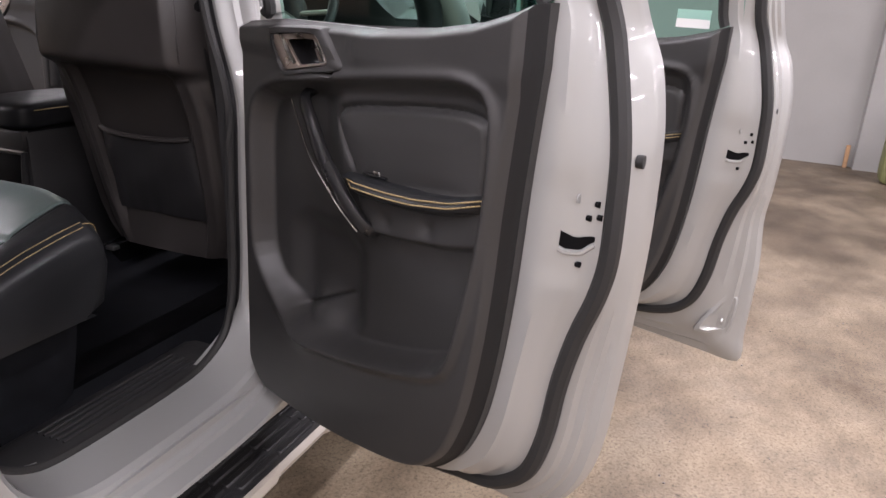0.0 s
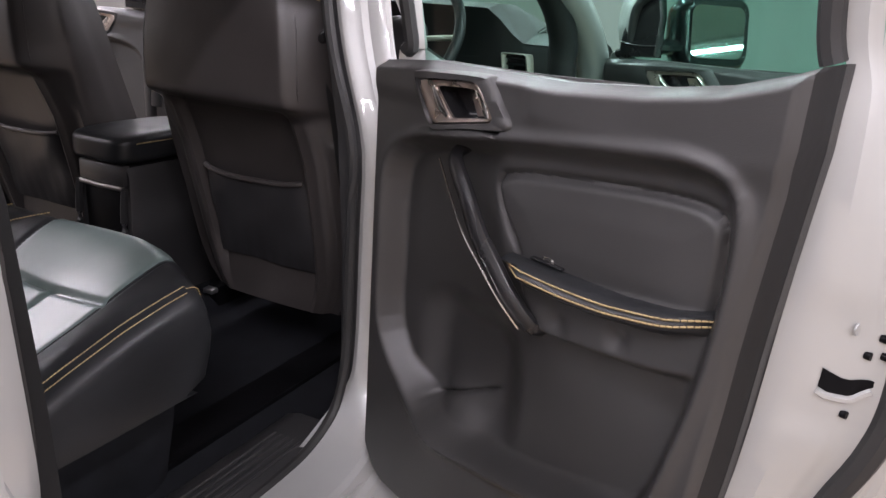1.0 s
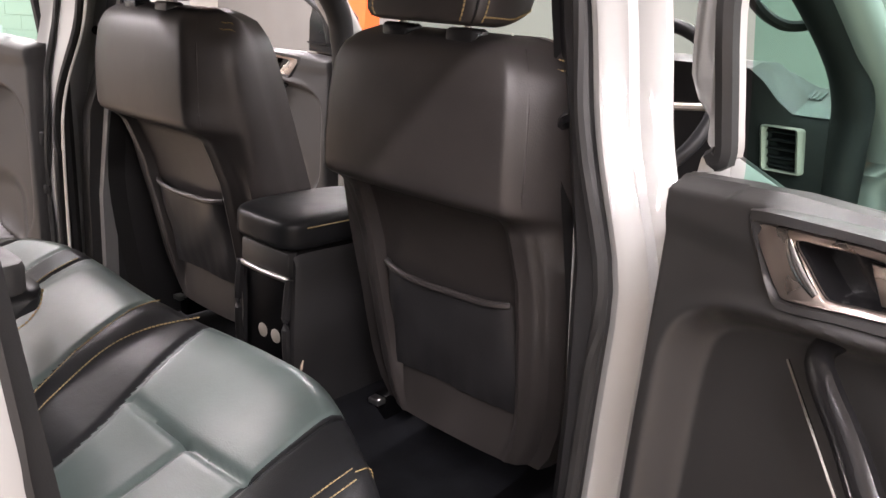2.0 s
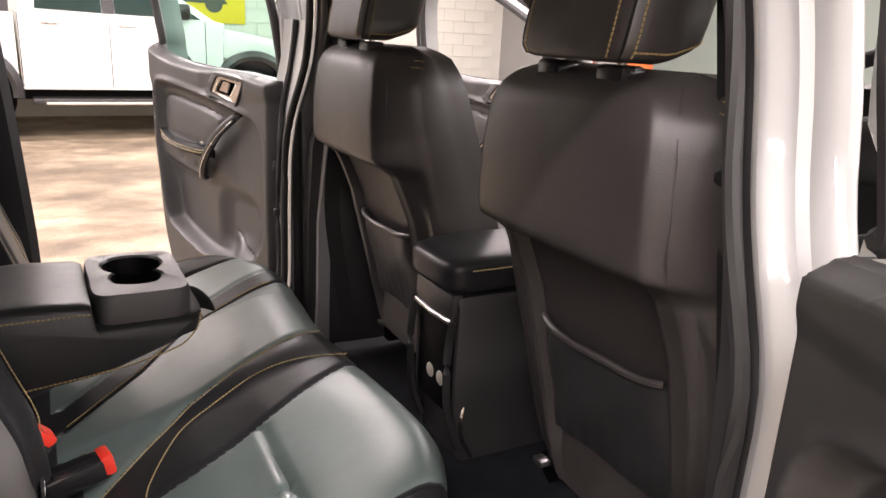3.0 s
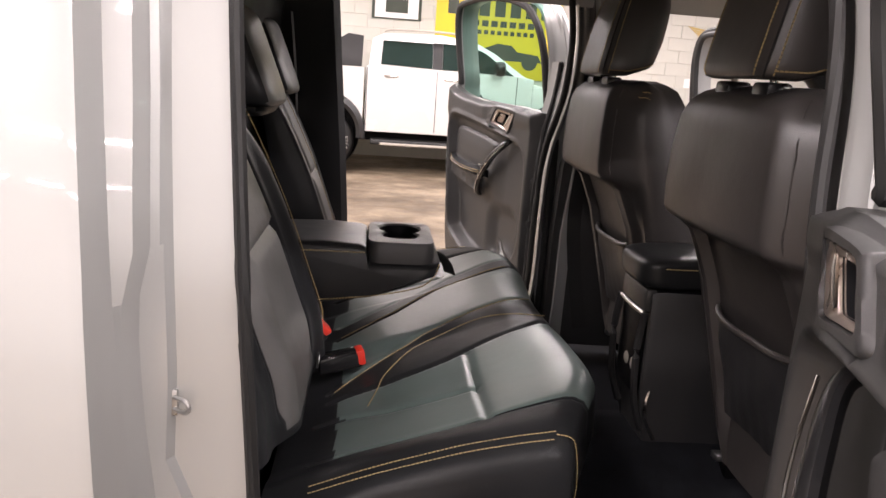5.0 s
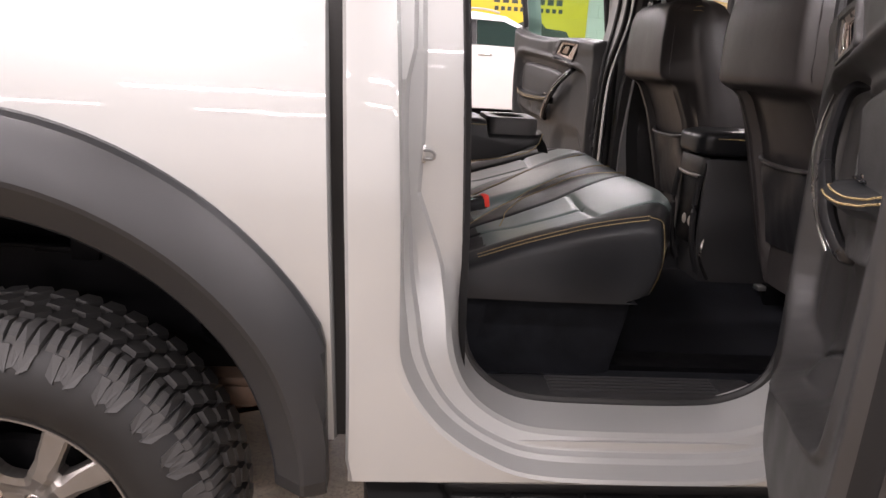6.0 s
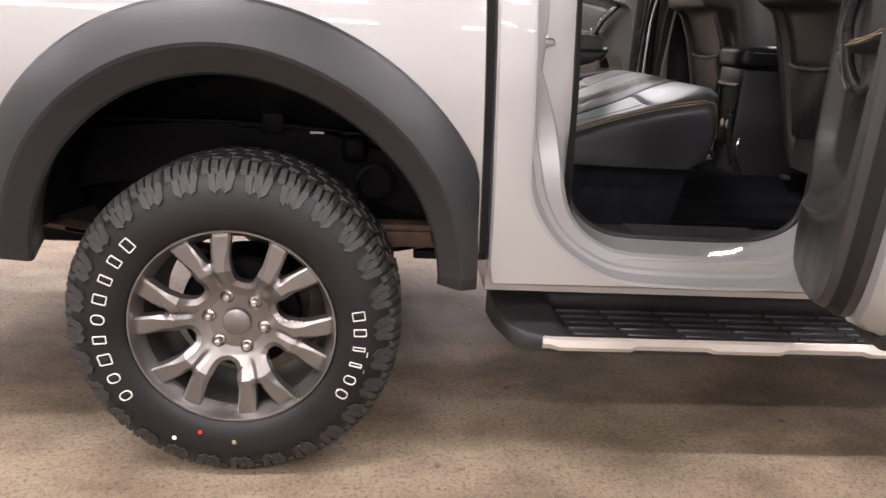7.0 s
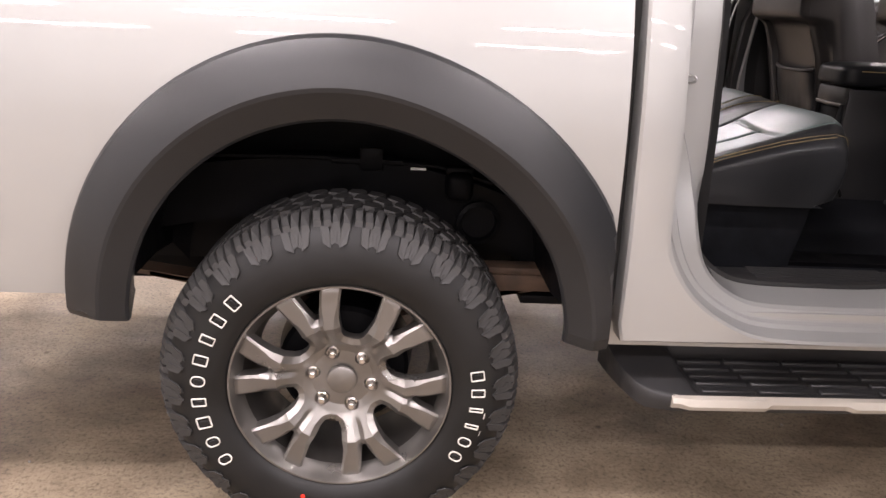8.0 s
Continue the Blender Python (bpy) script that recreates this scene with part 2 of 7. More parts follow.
def smooth(pts, n=6, closed=False):
    """Points resampled along a soft curve through pts."""
    p = [Vector(q) for q in pts]
    out = []
    last = len(p) if closed else len(p) - 1
    for i in range(last):
        if closed:
            a, b, c, d = p[i - 1], p[i], p[(i + 1) % len(p)], p[(i + 2) % len(p)]
        else:
            a, b, c, d = p[max(i - 1, 0)], p[i], p[i + 1], p[min(i + 2, len(p) - 1)]
        for k in range(n):
            t = k / n
            out.append(0.5 * (2 * b + (c - a) * t + (2 * a - 5 * b + 4 * c - d) * t * t + (3 * b - a - 3 * c + d) * t ** 3))
    if not closed:
        out.append(p[-1].copy())
    return out


def curve(x, pts):
    """Piecewise soft value of y at x from (x, y) pairs."""
    if x <= pts[0][0]:
        return pts[0][1]
    for (a, b), (c, d) in zip(pts, pts[1:]):
        if x <= c:
            t = (x - a) / (c - a)
            return b + (d - b) * t
    return pts[-1][1]


def step(a, b, x):
    t = min(1, max(0, (x - a) / (b - a)))
    return t * t * (3 - 2 * t)


def rows_mesh(bm, rows, loop_row=False, loop_col=False, cap=False):
    vs = [[bm.verts.new(p) for p in r] for r in rows]
    n, m = len(vs), len(vs[0])
    for i in range(n if loop_col else n - 1):
        for j in range(m if loop_row else m - 1):
            q = [vs[i][j], vs[i][(j + 1) % m], vs[(i + 1) % n][(j + 1) % m], vs[(i + 1) % n][j]]
            try:
                bm.faces.new(q)
            except ValueError:
                pass
    if cap:
        bm.faces.new(vs[0])
        bm.faces.new(vs[-1])
    return vs


def tube(bm, pts, r, n=8, flat=1.0, up=(0, 0, 1), cap=True, closed=False):
    """A round or flattened bar along pts; r is a number or one for each point."""
    pts = [Vector(p) for p in pts]
    rows = []
    for i, p in enumerate(pts):
        if closed:
            d = pts[(i + 1) % len(pts)] - pts[i - 1]
        else:
            d = pts[min(i + 1, len(pts) - 1)] - pts[max(i - 1, 0)]
        d.normalize()
        s = d.cross(Vector(up))
        if s.length < 1e-4:
            s = d.cross(Vector((1, 0, 0)))
        s.normalize()
        w = s.cross(d)
        rr = r[i] if isinstance(r, (list, tuple)) else r
        rows.append([p + s * (rr * math.cos(2 * math.pi * (k + 0.5) / n)) + w * (rr * flat * math.sin(2 * math.pi * (k + 0.5) / n)) for k in range(n)])
    rows_mesh(bm, rows, loop_row=True, loop_col=closed, cap=cap and not closed)


def box(bm, lo, hi, bevel=0.0, seg=2, m=None):
    r = bmesh.ops.create_cube(bm, size=1.0)
    lo, hi = Vector(lo), Vector(hi)
    for v in r["verts"]:
        v.co = Vector([lo[i] + (v.co[i] + 0.5) * (hi[i] - lo[i]) for i in range(3)])
    vs = r["verts"]
    if bevel:
        es = list({e for v in vs for e in v.link_edges})
        out = bmesh.ops.bevel(bm, geom=es, offset=bevel, segments=seg, affect="EDGES", profile=0.5)
        vs = out["verts"]
    if m is not None:
        bmesh.ops.transform(bm, matrix=m, verts=list({v for v in vs if v.is_valid}))


def prism(bm, outline, depth, bevel=0.0):
    """A flat plate: outline pushed along the vector depth."""
    a = [bm.verts.new(Vector(p)) for p in outline]
    b = [bm.verts.new(Vector(p) + Vector(depth)) for p in outline]
    f = bm.faces.new(a)
    g = bm.faces.new(list(reversed(b)))
    n = len(a)
    for i in range(n):
        bm.faces.new((a[i], b[i], b[(i + 1) % n], a[(i + 1) % n]))
    if bevel:
        es = list(f.edges) + list(g.edges)
        bmesh.ops.bevel(bm, geom=es, offset=bevel, segments=2, affect="EDGES", profile=0.5)


def ring_plate(bm, outer, inner, depth, lift=0.0):
    """A frame between two outlines of equal count, with thickness; lift raises the middle of its front."""
    d = Vector(depth)
    mid = [(Vector(a) + Vector(b)) / 2 - d * lift for a, b in zip(outer, inner)]
    rows_mesh(bm, [[Vector(p) + d for p in outer], [Vector(p) for p in outer], mid, [Vector(p) for p in inner], [Vector(p) + d for p in inner]], loop_row=True, loop_col=False)


def pad(bm, centre, size, k=5.0, n=10, bend=None):
    """A padded block: a cube rounded to a superellipsoid of exponent k, then bent."""
    r = bmesh.ops.create_cube(bm, size=2.0)
    es = list({e for v in r["verts"] for e in v.link_edges})
    before = set(bm.verts) - set(r["verts"])
    bmesh.ops.subdivide_edges(bm, edges=es, cuts=n, use_grid_fill=True)
    c, s = Vector(centre), Vector(size)
    for v in bm.verts:
        if v in before:
            continue
        p = v.co
        f = max(abs(p.x), abs(p.y), abs(p.z)) / (abs(p.x) ** k + abs(p.y) ** k + abs(p.z) ** k) ** (1 / k)
        q = p * f
        w = Vector((q.x * s.x / 2, q.y * s.y / 2, q.z * s.z / 2))
        if bend:
            w = bend(w)
        v.co = c + w


def lathe(bm, profile, centre, n=48, a0=0.0, a1=2 * math.pi):
    """Turns (radius, y) pairs about the y axis through centre."""
    c = Vector(centre)
    full = a1 - a0 > 6.28
    m = n if full else n + 1
    rows = [[c + V(r * math.cos(a0 + (a1 - a0) * i / n), y, r * math.sin(a0 + (a1 - a0) * i / n)) for r, y in profile] for i in range(m)]
    rows_mesh(bm, rows, loop_col=full)


def stitches(bm, pts, pitch=0.010, long=0.0065, r=0.0014):
    """Short threads along a line."""
    pts = [Vector(p) for p in pts]
    run, k = 0.0, 0.0
    for a, b in zip(pts, pts[1:]):
        d = b - a
        n = d.length
        if n < 1e-6:
            continue
        d /= n
        while k < run + n:
            p = a + d * (k - run)
            q = p + d * long
            s = d.cross(V(0.3, 0.2, 1)).normalized() * r
            w = s.cross(d).normalized() * r
            rows_mesh(bm, [[p + s, p + w, p - s, p - w], [q + s, q + w, q - s, q - w]], loop_row=True, cap=True)
            k += pitch
        run += n


def rrect(u0, u1, v0, v1, r, n=5):
    """A rounded rectangle as (u, v) pairs."""
    out = []
    for cx, cy, a in ((u1 - r, v1 - r, 0), (u0 + r, v1 - r, 90), (u0 + r, v0 + r, 180), (u1 - r, v0 + r, 270)):
        for i in range(n + 1):
            t = radians(a + 90 * i / n)
            out.append((cx + r * math.cos(t), cy + r * math.sin(t)))
    return out


def thing(name, label, category, group="", kind="", at=(0, 0, 0)):
    ob = new(name)
    ob.location = at
    ob.empty_display_size = 0.1
    return tagged(ob, label, category, group, kind)


# ---- the hall ----
def slab(name, lo, hi, mat, label, category):
    bm = bmesh.new()
    box(bm, lo, hi)
    return tagged(part(name, bm, mat), label, category, kind="structure")


def build_hall():
    bm = bmesh.new()
    n = 40
    rows_mesh(bm, [[V(HALL_X0 - 1 + (HALL_X1 - HALL_X0 + 2) * i / n, HALL_Y0 - 1 + (HALL_Y1 - HALL_Y0 + 2) * j / n, 0) for j in range(n + 1)] for i in range(n + 1)])
    tagged(part("floor", bm, FLOOR), "worn tan concrete garage floor with dark oil stains", "floor", kind="structure")
    t = 0.25
    slab("wall_front", (HALL_X1, HALL_Y0, 0), (HALL_X1 + t, HALL_Y1 + t, CEIL), DARKWALL, "grey painted garage end wall", "wall")
    slab("wall_pier", (HALL_X1 - 0.16, -6.2, 0), (HALL_X1 - 0.003, -3.02, CEIL), DARKWALL, "grey painted projecting wall pier", "wall")
    slab("wall_rear", (HALL_X0 - t, HALL_Y0, 0), (HALL_X0, HALL_Y1 + t, CEIL), PALEWALL, "pale painted garage end wall", "wall")
    slab("wall_right", (HALL_X0 - t, HALL_Y0 - t, 0), (HALL_X1 + t, HALL_Y0, CEIL), WHITEWALL, "pale painted garage side wall", "wall")
    slab("wall_left", (HALL_X0, HALL_Y1 + 0.012, 0), (HALL_X1, HALL_Y1 + t, CEIL), PALEWALL, "mortar bed of the pale block wall", "wall")
    bm = bmesh.new()
    box(bm, (HALL_X0 - t, HALL_Y0 - t, CEIL), (HALL_X1 + t, HALL_Y1 + t, CEIL + 0.2))
    for i in range(8):
        x = HALL_X0 + 1.0 + 2.2 * i
        box(bm, (x - 0.05, HALL_Y0, CEIL - 0.12), (x + 0.05, HALL_Y1, CEIL + 0.01))
    tagged(part("ceiling", bm, CEILING), "grey sheet ceiling with steel ribs", "ceiling", kind="structure")


build_hall()


def tube_fixture():
    ob = thing("ceiling_light", "white batten light with a long bright tube", "ceiling light", "batten lights")
    bm = bmesh.new()
    box(bm, (-1.25, -0.06, -0.06), (1.25, 0.06, 0.0), 0.012)
    part("batten", bm, PAPER, ob)
    for s in (-1, 1):
        bm = bmesh.new()
        box(bm, (s * 1.235 - 0.02, -0.03, -0.12), (s * 1.235 + 0.02, 0.03, -0.06), 0.006)
        part("end_socket", bm, PAPER, ob)
    return ob


FIXTURE = tube_fixture()
FIXTURE.matrix_basis = pose(LAMPS[0][0], LAMPS[0][1], CEIL - 0.004)
for lx, ly in LAMPS[1:]:
    copy_thing(FIXTURE, pose(lx, ly, CEIL - 0.004))

# ---- silver pickup: shell ----
truck = thing("pickup_truck", "silver double-cab pickup with all four doors open, on concrete", "pickup truck", at=(0, 0, RIDE))
CY = 0.03                    # the middle of the cab
WHEEL = (0.004, 0.393)       # x and z of the rear axle


BED_PROFILE = [(p.x, p.y) for p in smooth([(0.55, -0.872, 0), (0.62, -0.890, 0), (0.80, -0.912, 0), (0.95, -0.920, 0), (1.05, -0.918, 0), (1.13, -0.911, 0), (1.20, -0.901, 0), (1.27, -0.886, 0), (1.33, -0.868, 0), (1.365, -0.852, 0), (1.385, -0.832, 0)], 4)]


def side_y(z):
    """The bed side's outer surface."""
    return curve(z, BED_PROFILE)


def bed_side(mirror=False):
    bm = bmesh.new()
    xs = [-1.35 + 1.945 * i / 90 for i in range(91)]
    rows = []
    for x in xs:
        dx = abs(x)
        low = 0.60 if dx > 0.505 else 0.60 + math.sqrt(max(0, 0.505 ** 2 - dx ** 2)) * 0.98
        col = []
        for j in range(31):
            z = low + (1.385 - low) * j / 30
            lean = 0.032 * (1.385 - z) / 0.8
            xx = x - (0.032 - lean) * step(0.3, 0.6, x) + 0.001
            col.append(V(xx, side_y(z), z))
        col.append(V(xx, -0.80, 1.385))
        col.append(V(xx, -0.80, 1.34))
        rows.append(col)
    rows_mesh(bm, rows)
    # folded front edge beside the cab
    last = rows[-1]
    rows_mesh(bm, [[p.copy() for p in last], [p + V(0.004, 0.012, 0) for p in last], [p + V(0.0, 0.16, 0) for p in last]])
    if mirror:
        for v in bm.verts:
            v.co.y = 2 * CY - v.co.y
    return part("bed_side", bm, SILVER, truck, "silver painted bed side panel")


bed_side()
bed_side(True)


def wheel_flare():
    """A broad moulded arch: outer rim, sloping face, crease, lip and return."""
    bm = bmesh.new()
    rows = []
    stations = [(180, 0.575, -1)] + [(180, 0.59, 0)] + [(a, None, 0) for a in range(180, -1, -4)] + [(0, 0.56, 0), (0, 0.532, -1)]
    prof = [(0.556, 0.60, -0.900), (0.555, 0.60, -0.925), (0.550, 0.598, -0.936), (0.540, 0.597, -0.943), (0.515, 0.592, -0.957), (0.492, 0.585, -0.968), (0.480, 0.58, -0.972), (0.474, 0.577, -0.970), (0.466, 0.574, -0.963), (0.448, 0.566, -0.945), (0.436, 0.561, -0.934), (0.431, 0.56, -0.926), (0.432, 0.56, -0.912), (0.445, 0.565, -0.86), (0.46, 0.57, -0.80)]
    for a, zz, end in stations:
        ca, sa = math.cos(radians(a)), math.sin(radians(a))
        row = []
        for r, zc, y in prof:
            x = r * ca * 1.022 * (1 + 0.125 * max(0, (75 - a) / 75) + 0.020 * step(80, 45, a) * step(5, 30, a))
            z = zc + r * sa * 1.022
            if zz is not None:
                z = zz
                if end:
                    y = y * 0.995 + 0.004
            if x > 0.588 - (z - 0.55) * 0.03:
                x = 0.588 - (z - 0.55) * 0.03
            row.append(V(x, y, z))
        rows.append(row)
    vs = rows_mesh(bm, rows)
    for end in (0, -1):
        loop = vs[end]
        bm.faces.new(loop)
    return part("wheel_arch_flare", bm, FLARE, truck, "matt black plastic wheel arch flare", sharp=13)


wheel_flare()


def wheel_well():
    bm = bmesh.new()
    rows = []
    for i in range(41):
        a = radians(178 - 176 * i / 40)
        x, z = 0.50 * math.cos(a), 0.58 + 0.47 * math.sin(a)
        rows.append([V(x, -0.90, z), V(x, -0.80, z + 0.005), V(x * 0.99, -0.62, z - 0.005), V(x * 0.97, -0.45, z - 0.02), V(x * 0.9, -0.42, z - 0.08)])
    rows_mesh(bm, rows)
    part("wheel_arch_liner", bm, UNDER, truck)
    # near-black sheets; the first is carried low to darken the view past the tyre
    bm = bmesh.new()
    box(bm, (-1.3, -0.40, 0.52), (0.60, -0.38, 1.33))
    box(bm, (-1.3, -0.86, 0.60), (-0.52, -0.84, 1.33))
    part("bed_wall_screen", bm, UNDER, truck)
    for x, s in ((-0.50, 1), (0.505, -1)):
        bm = bmesh.new()
        rows_mesh(bm, [[V(x + s * 0.02 * k, y, z) for z in (0.60, 0.66, 0.75)] for k, y in ((0, -0.90), (1, -0.80), (1, -0.6), (0.5, -0.40))])
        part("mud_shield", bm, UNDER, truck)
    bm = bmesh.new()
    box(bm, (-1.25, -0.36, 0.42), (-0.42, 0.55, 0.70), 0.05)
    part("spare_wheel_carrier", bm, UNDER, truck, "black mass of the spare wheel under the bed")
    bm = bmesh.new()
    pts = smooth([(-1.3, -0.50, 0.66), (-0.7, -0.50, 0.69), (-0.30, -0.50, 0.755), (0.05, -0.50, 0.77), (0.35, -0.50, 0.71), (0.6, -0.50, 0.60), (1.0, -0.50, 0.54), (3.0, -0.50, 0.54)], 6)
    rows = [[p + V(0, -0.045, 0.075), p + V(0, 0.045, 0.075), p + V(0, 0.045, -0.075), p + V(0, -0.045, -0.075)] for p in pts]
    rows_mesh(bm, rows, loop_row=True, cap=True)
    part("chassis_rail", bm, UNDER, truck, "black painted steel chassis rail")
    bm = bmesh.new()
    tube(bm, [(-0.42, -0.552, 0.842), (-0.1, -0.552, 0.850), (0.22, -0.552, 0.838), (0.36, -0.552, 0.80)], 0.006, 6)
    part("brake_pipe", bm, UNDER, truck)
    bm = bmesh.new()
    lathe(bm, [(0.0, -0.55), (0.052, -0.55), (0.058, -0.556), (0.058, -0.566), (0.046, -0.57), (0.044, -0.55), (0.0, -0.535)], (0.332, 0, 0.695), 24)
    part("rail_bushing", bm, UNDER, truck)
    bm = bmesh.new()
    pad(bm, (0.275, -0.57, 0.795), (0.07, 0.08, 0.075), 4, 4)
    box(bm, (0.24, -0.58, 0.82), (0.31, -0.54, 0.842), 0.006)
    part("bump_stop", bm, UNDER, truck)
    bm = bmesh.new()
    box(bm, (0.022, -0.562, 0.822), (0.080, -0.54, 0.880), 0.004)
    box(bm, (-0.05, -0.56, 0.836), (0.13, -0.548, 0.850), 0.003)
    part("bracket", bm, UNDER, truck)
    bm = bmesh.new()
    box(bm, (0.150, -0.558, 0.826), (0.190, -0.550, 0.833), 0.002)
    part("reflective_tag", bm, PAPER, truck)
    for k in range(4):
        bm = bmesh.new()
        h = 0.57 - 0.016 * k
        w = 0.62 - 0.10 * k
        pts = [V(0.03 + w * (i / 10 - 1), -0.60, h - 0.09 * (1 - abs(i / 10 - 1)) ** 1 + 0.0) for i in range(21)]
        rows = [[p + V(0, -0.032, 0.006), p + V(0, 0.032, 0.006), p + V(0, 0.032, -0.006), p + V(0, -0.032, -0.006)] for p in pts]
        rows_mesh(bm, rows, loop_row=True, cap=True)
        part("leaf_spring", bm, RUST, truck, "rusty steel leaf spring")
    bm = bmesh.new()
    box(bm, (0.34, -0.635, 0.535), (0.62, -0.565, 0.580), 0.006)
    box(bm, (0.30, -0.630, 0.580), (0.62, -0.570, 0.598), 0.004)
    part("spring_hanger", bm, RUST, truck, "rusty front spring hanger")
    bm = bmesh.new()
    box(bm, (0.445, -0.642, 0.505), (0.62, -0.56, 0.528), 0.004)
    part("spring_clip", bm, UNDER, truck)
    bm = bmesh.new()
    tube(bm, [(WHEEL[0], -0.78, WHEEL[1]), (WHEEL[0], 0.84, WHEEL[1])], 0.055, 16, up=(0, 0, 1))
    pad(bm, (WHEEL[0], 0.05, WHEEL[1]), (0.28, 0.3, 0.28), 2.6, 6)
    part("rear_axle", bm, UNDER, truck)


wheel_well()


def poly_distance(u, v, poly):
    """Signed distance to a closed outline: negative inside."""
    best, odd = 9.0, False
    n = len(poly)
    for i in range(n):
        (a, b), (c, d) = poly[i], poly[(i + 1) % n]
        du, dv = c - a, d - b
        t = max(0, min(1, ((u - a) * du + (v - b) * dv) / (du * du + dv * dv)))
        best = min(best, math.hypot(u - a - t * du, v - b - t * dv))
        if (b > v) != (d > v) and u < (c - a) * (v - b) / (d - b) + a:
            odd = not odd
    return -best if odd else best


# ---- rear wheel ----
def rear_wheel(cx, cy, cz, flip, owner, treads=True, marks=True):
    """The wheel, its outer face towards -y when flip is 1; cy is the y of the hub face."""
    def Y(y):
        return cy + flip * (y + 0.86)

    def R(r):
        return r + 0.019 * step(0.30, 0.39, r)
    bm = bmesh.new()
    prof = [(0.246, -0.885), (0.250, -0.900), (0.258, -0.912), (0.275, -0.922), (0.300, -0.927), (0.322, -0.926), (0.340, -0.920), (0.356, -0.910), (0.368, -0.896), (0.376, -0.880), (0.382, -0.860), (0.3845, -0.79), (0.382, -0.72), (0.374, -0.685), (0.355, -0.662), (0.31, -0.655), (0.25, -0.67)]
    lathe(bm, [(R(r), Y(y)) for r, y in prof], (cx, 0, cz), 96)
    tyre = part("tyre", bm, SIDEWALL, owner, "chunky all-terrain tyre with raised white letter marks")
    # tread blocks: shoulder lugs and staggered centre blocks, alike pieces sharing a mesh
    kinds = []
    for shape in range(4):
        bm = bmesh.new()
        if shape == 0:
            out = [(-0.022, -0.905, 0.362), (0.012, -0.905, 0.362), (0.018, -0.862, 0.379), (0.018, -0.835, 0.381), (-0.016, -0.835, 0.381), (-0.022, -0.862, 0.379)]
            top = [(-0.019, -0.899, 0.374), (0.009, -0.899, 0.374), (0.015, -0.868, 0.391), (0.015, -0.838, 0.393), (-0.014, -0.838, 0.393), (-0.019, -0.868, 0.391)]
        elif shape == 1:
            out = [(-0.014, -0.897, 0.366), (0.020, -0.897, 0.366), (0.014, -0.862, 0.379), (0.020, -0.845, 0.381), (-0.014, -0.845, 0.381), (-0.020, -0.862, 0.379)]
            top = [(-0.012, -0.893, 0.378), (0.017, -0.893, 0.378), (0.011, -0.866, 0.391), (0.017, -0.848, 0.393), (-0.011, -0.848, 0.393), (-0.017, -0.866, 0.391)]
        elif shape == 2:
            out = [(-0.024, -0.826, 0.380), (0.006, -0.83, 0.380), (0.024, -0.800, 0.380), (0.014, -0.782, 0.380), (-0.016, -0.786, 0.380)]
            top = [(-0.021, -0.823, 0.393), (0.004, -0.827, 0.393), (0.021, -0.800, 0.393), (0.012, -0.785, 0.393), (-0.014, -0.788, 0.393)]
        else:
            out = [(-0.025, -0.9212, 0.336), (-0.006, -0.9175, 0.344), (-0.001, -0.896, 0.368), (-0.021, -0.896, 0.368)]
            top = [(-0.0235, -0.9242, 0.337), (-0.007, -0.9205, 0.345), (-0.002, -0.900, 0.369), (-0.020, -0.900, 0.369)]
        # every block is cut in two by a narrow slot
        for off in ((-0.5, 0.5) if shape < 2 or shape == 3 else (0.0,)):
            k = 0.52 if shape < 2 else 1.0 if shape == 2 else 0.94
            bot, cap = [[V(x * k + off * (0.0225 if shape < 2 else 0.0235), y - abs(off) * 0.006 * (off > 0), R(z)) for x, y, z in q] for q in (out, top)]
            vs = rows_mesh(bm, [bot, cap], loop_row=True)
            bm.faces.new(vs[1])
        bmesh.ops.recalc_face_normals(bm, faces=bm.faces)
        me = bpy.data.meshes.new("tread_block")
        bm.to_mesh(me)
        bm.free()
        me.materials.append(TYRE)
        kinds.append(me)
    n = 56 if treads else 0
    for i in range(n):
        lay = [(i * 360 / n, (0, 1)[i % 2], 0), (i * 360 / n + 2, 2, 0), (i * 360 / n + 5, 2, 0.052), (i * 360 / n + 3, 2, 0.10), (i * 360 / n + 1, 3, 0)]
        for a, kind, dy in lay:
            ob = new("tread_block", kinds[kind])
            ob.parent = tyre
            base = Matrix.Translation((cx, cy, cz)) @ Matrix.Diagonal((1, flip, 1, 1)) @ Matrix.Rotation(radians(a), 4, "Y") @ Matrix.Translation((0, 0.86 + dy, 0))
            if kind == 3 and i % 2:
                base = base @ Matrix.Diagonal((-1, 1, 1, 1))
            ob.matrix_local = base
    # raised outlined marks, plain shapes of differing width
    wide = (0.0120, 0.0125, 0.0145, 0.0105, 0.0130, 0.0125, 0.0100, 0.0108, 0.0125)
    spans = [(214 - 9.62 * i, wide[i], 0.0165) for i in range(9)] + [(9.5 - 8.0 * i, (0.0120, 0.0100, 0.0055, 0.0055, 0.0115, 0.0118)[i], 0.0160) for i in range(6)]
    for i, (deg, hw, hh) in enumerate(spans if marks else []):
        a = radians(deg)
        er, et = V(math.cos(a), 0, math.sin(a)), V(-math.sin(a), 0, math.cos(a))
        if deg > 90:
            et = -et
        c = V(cx, Y(-0.9290), cz) + er * 0.311
        rr = hw * (0.95 if i in (0, 1, 4, 13, 14) else 0.3)
        def P(u, v):
            return c + et * u + er * v
        line = 0.0028
        bm = bmesh.new()
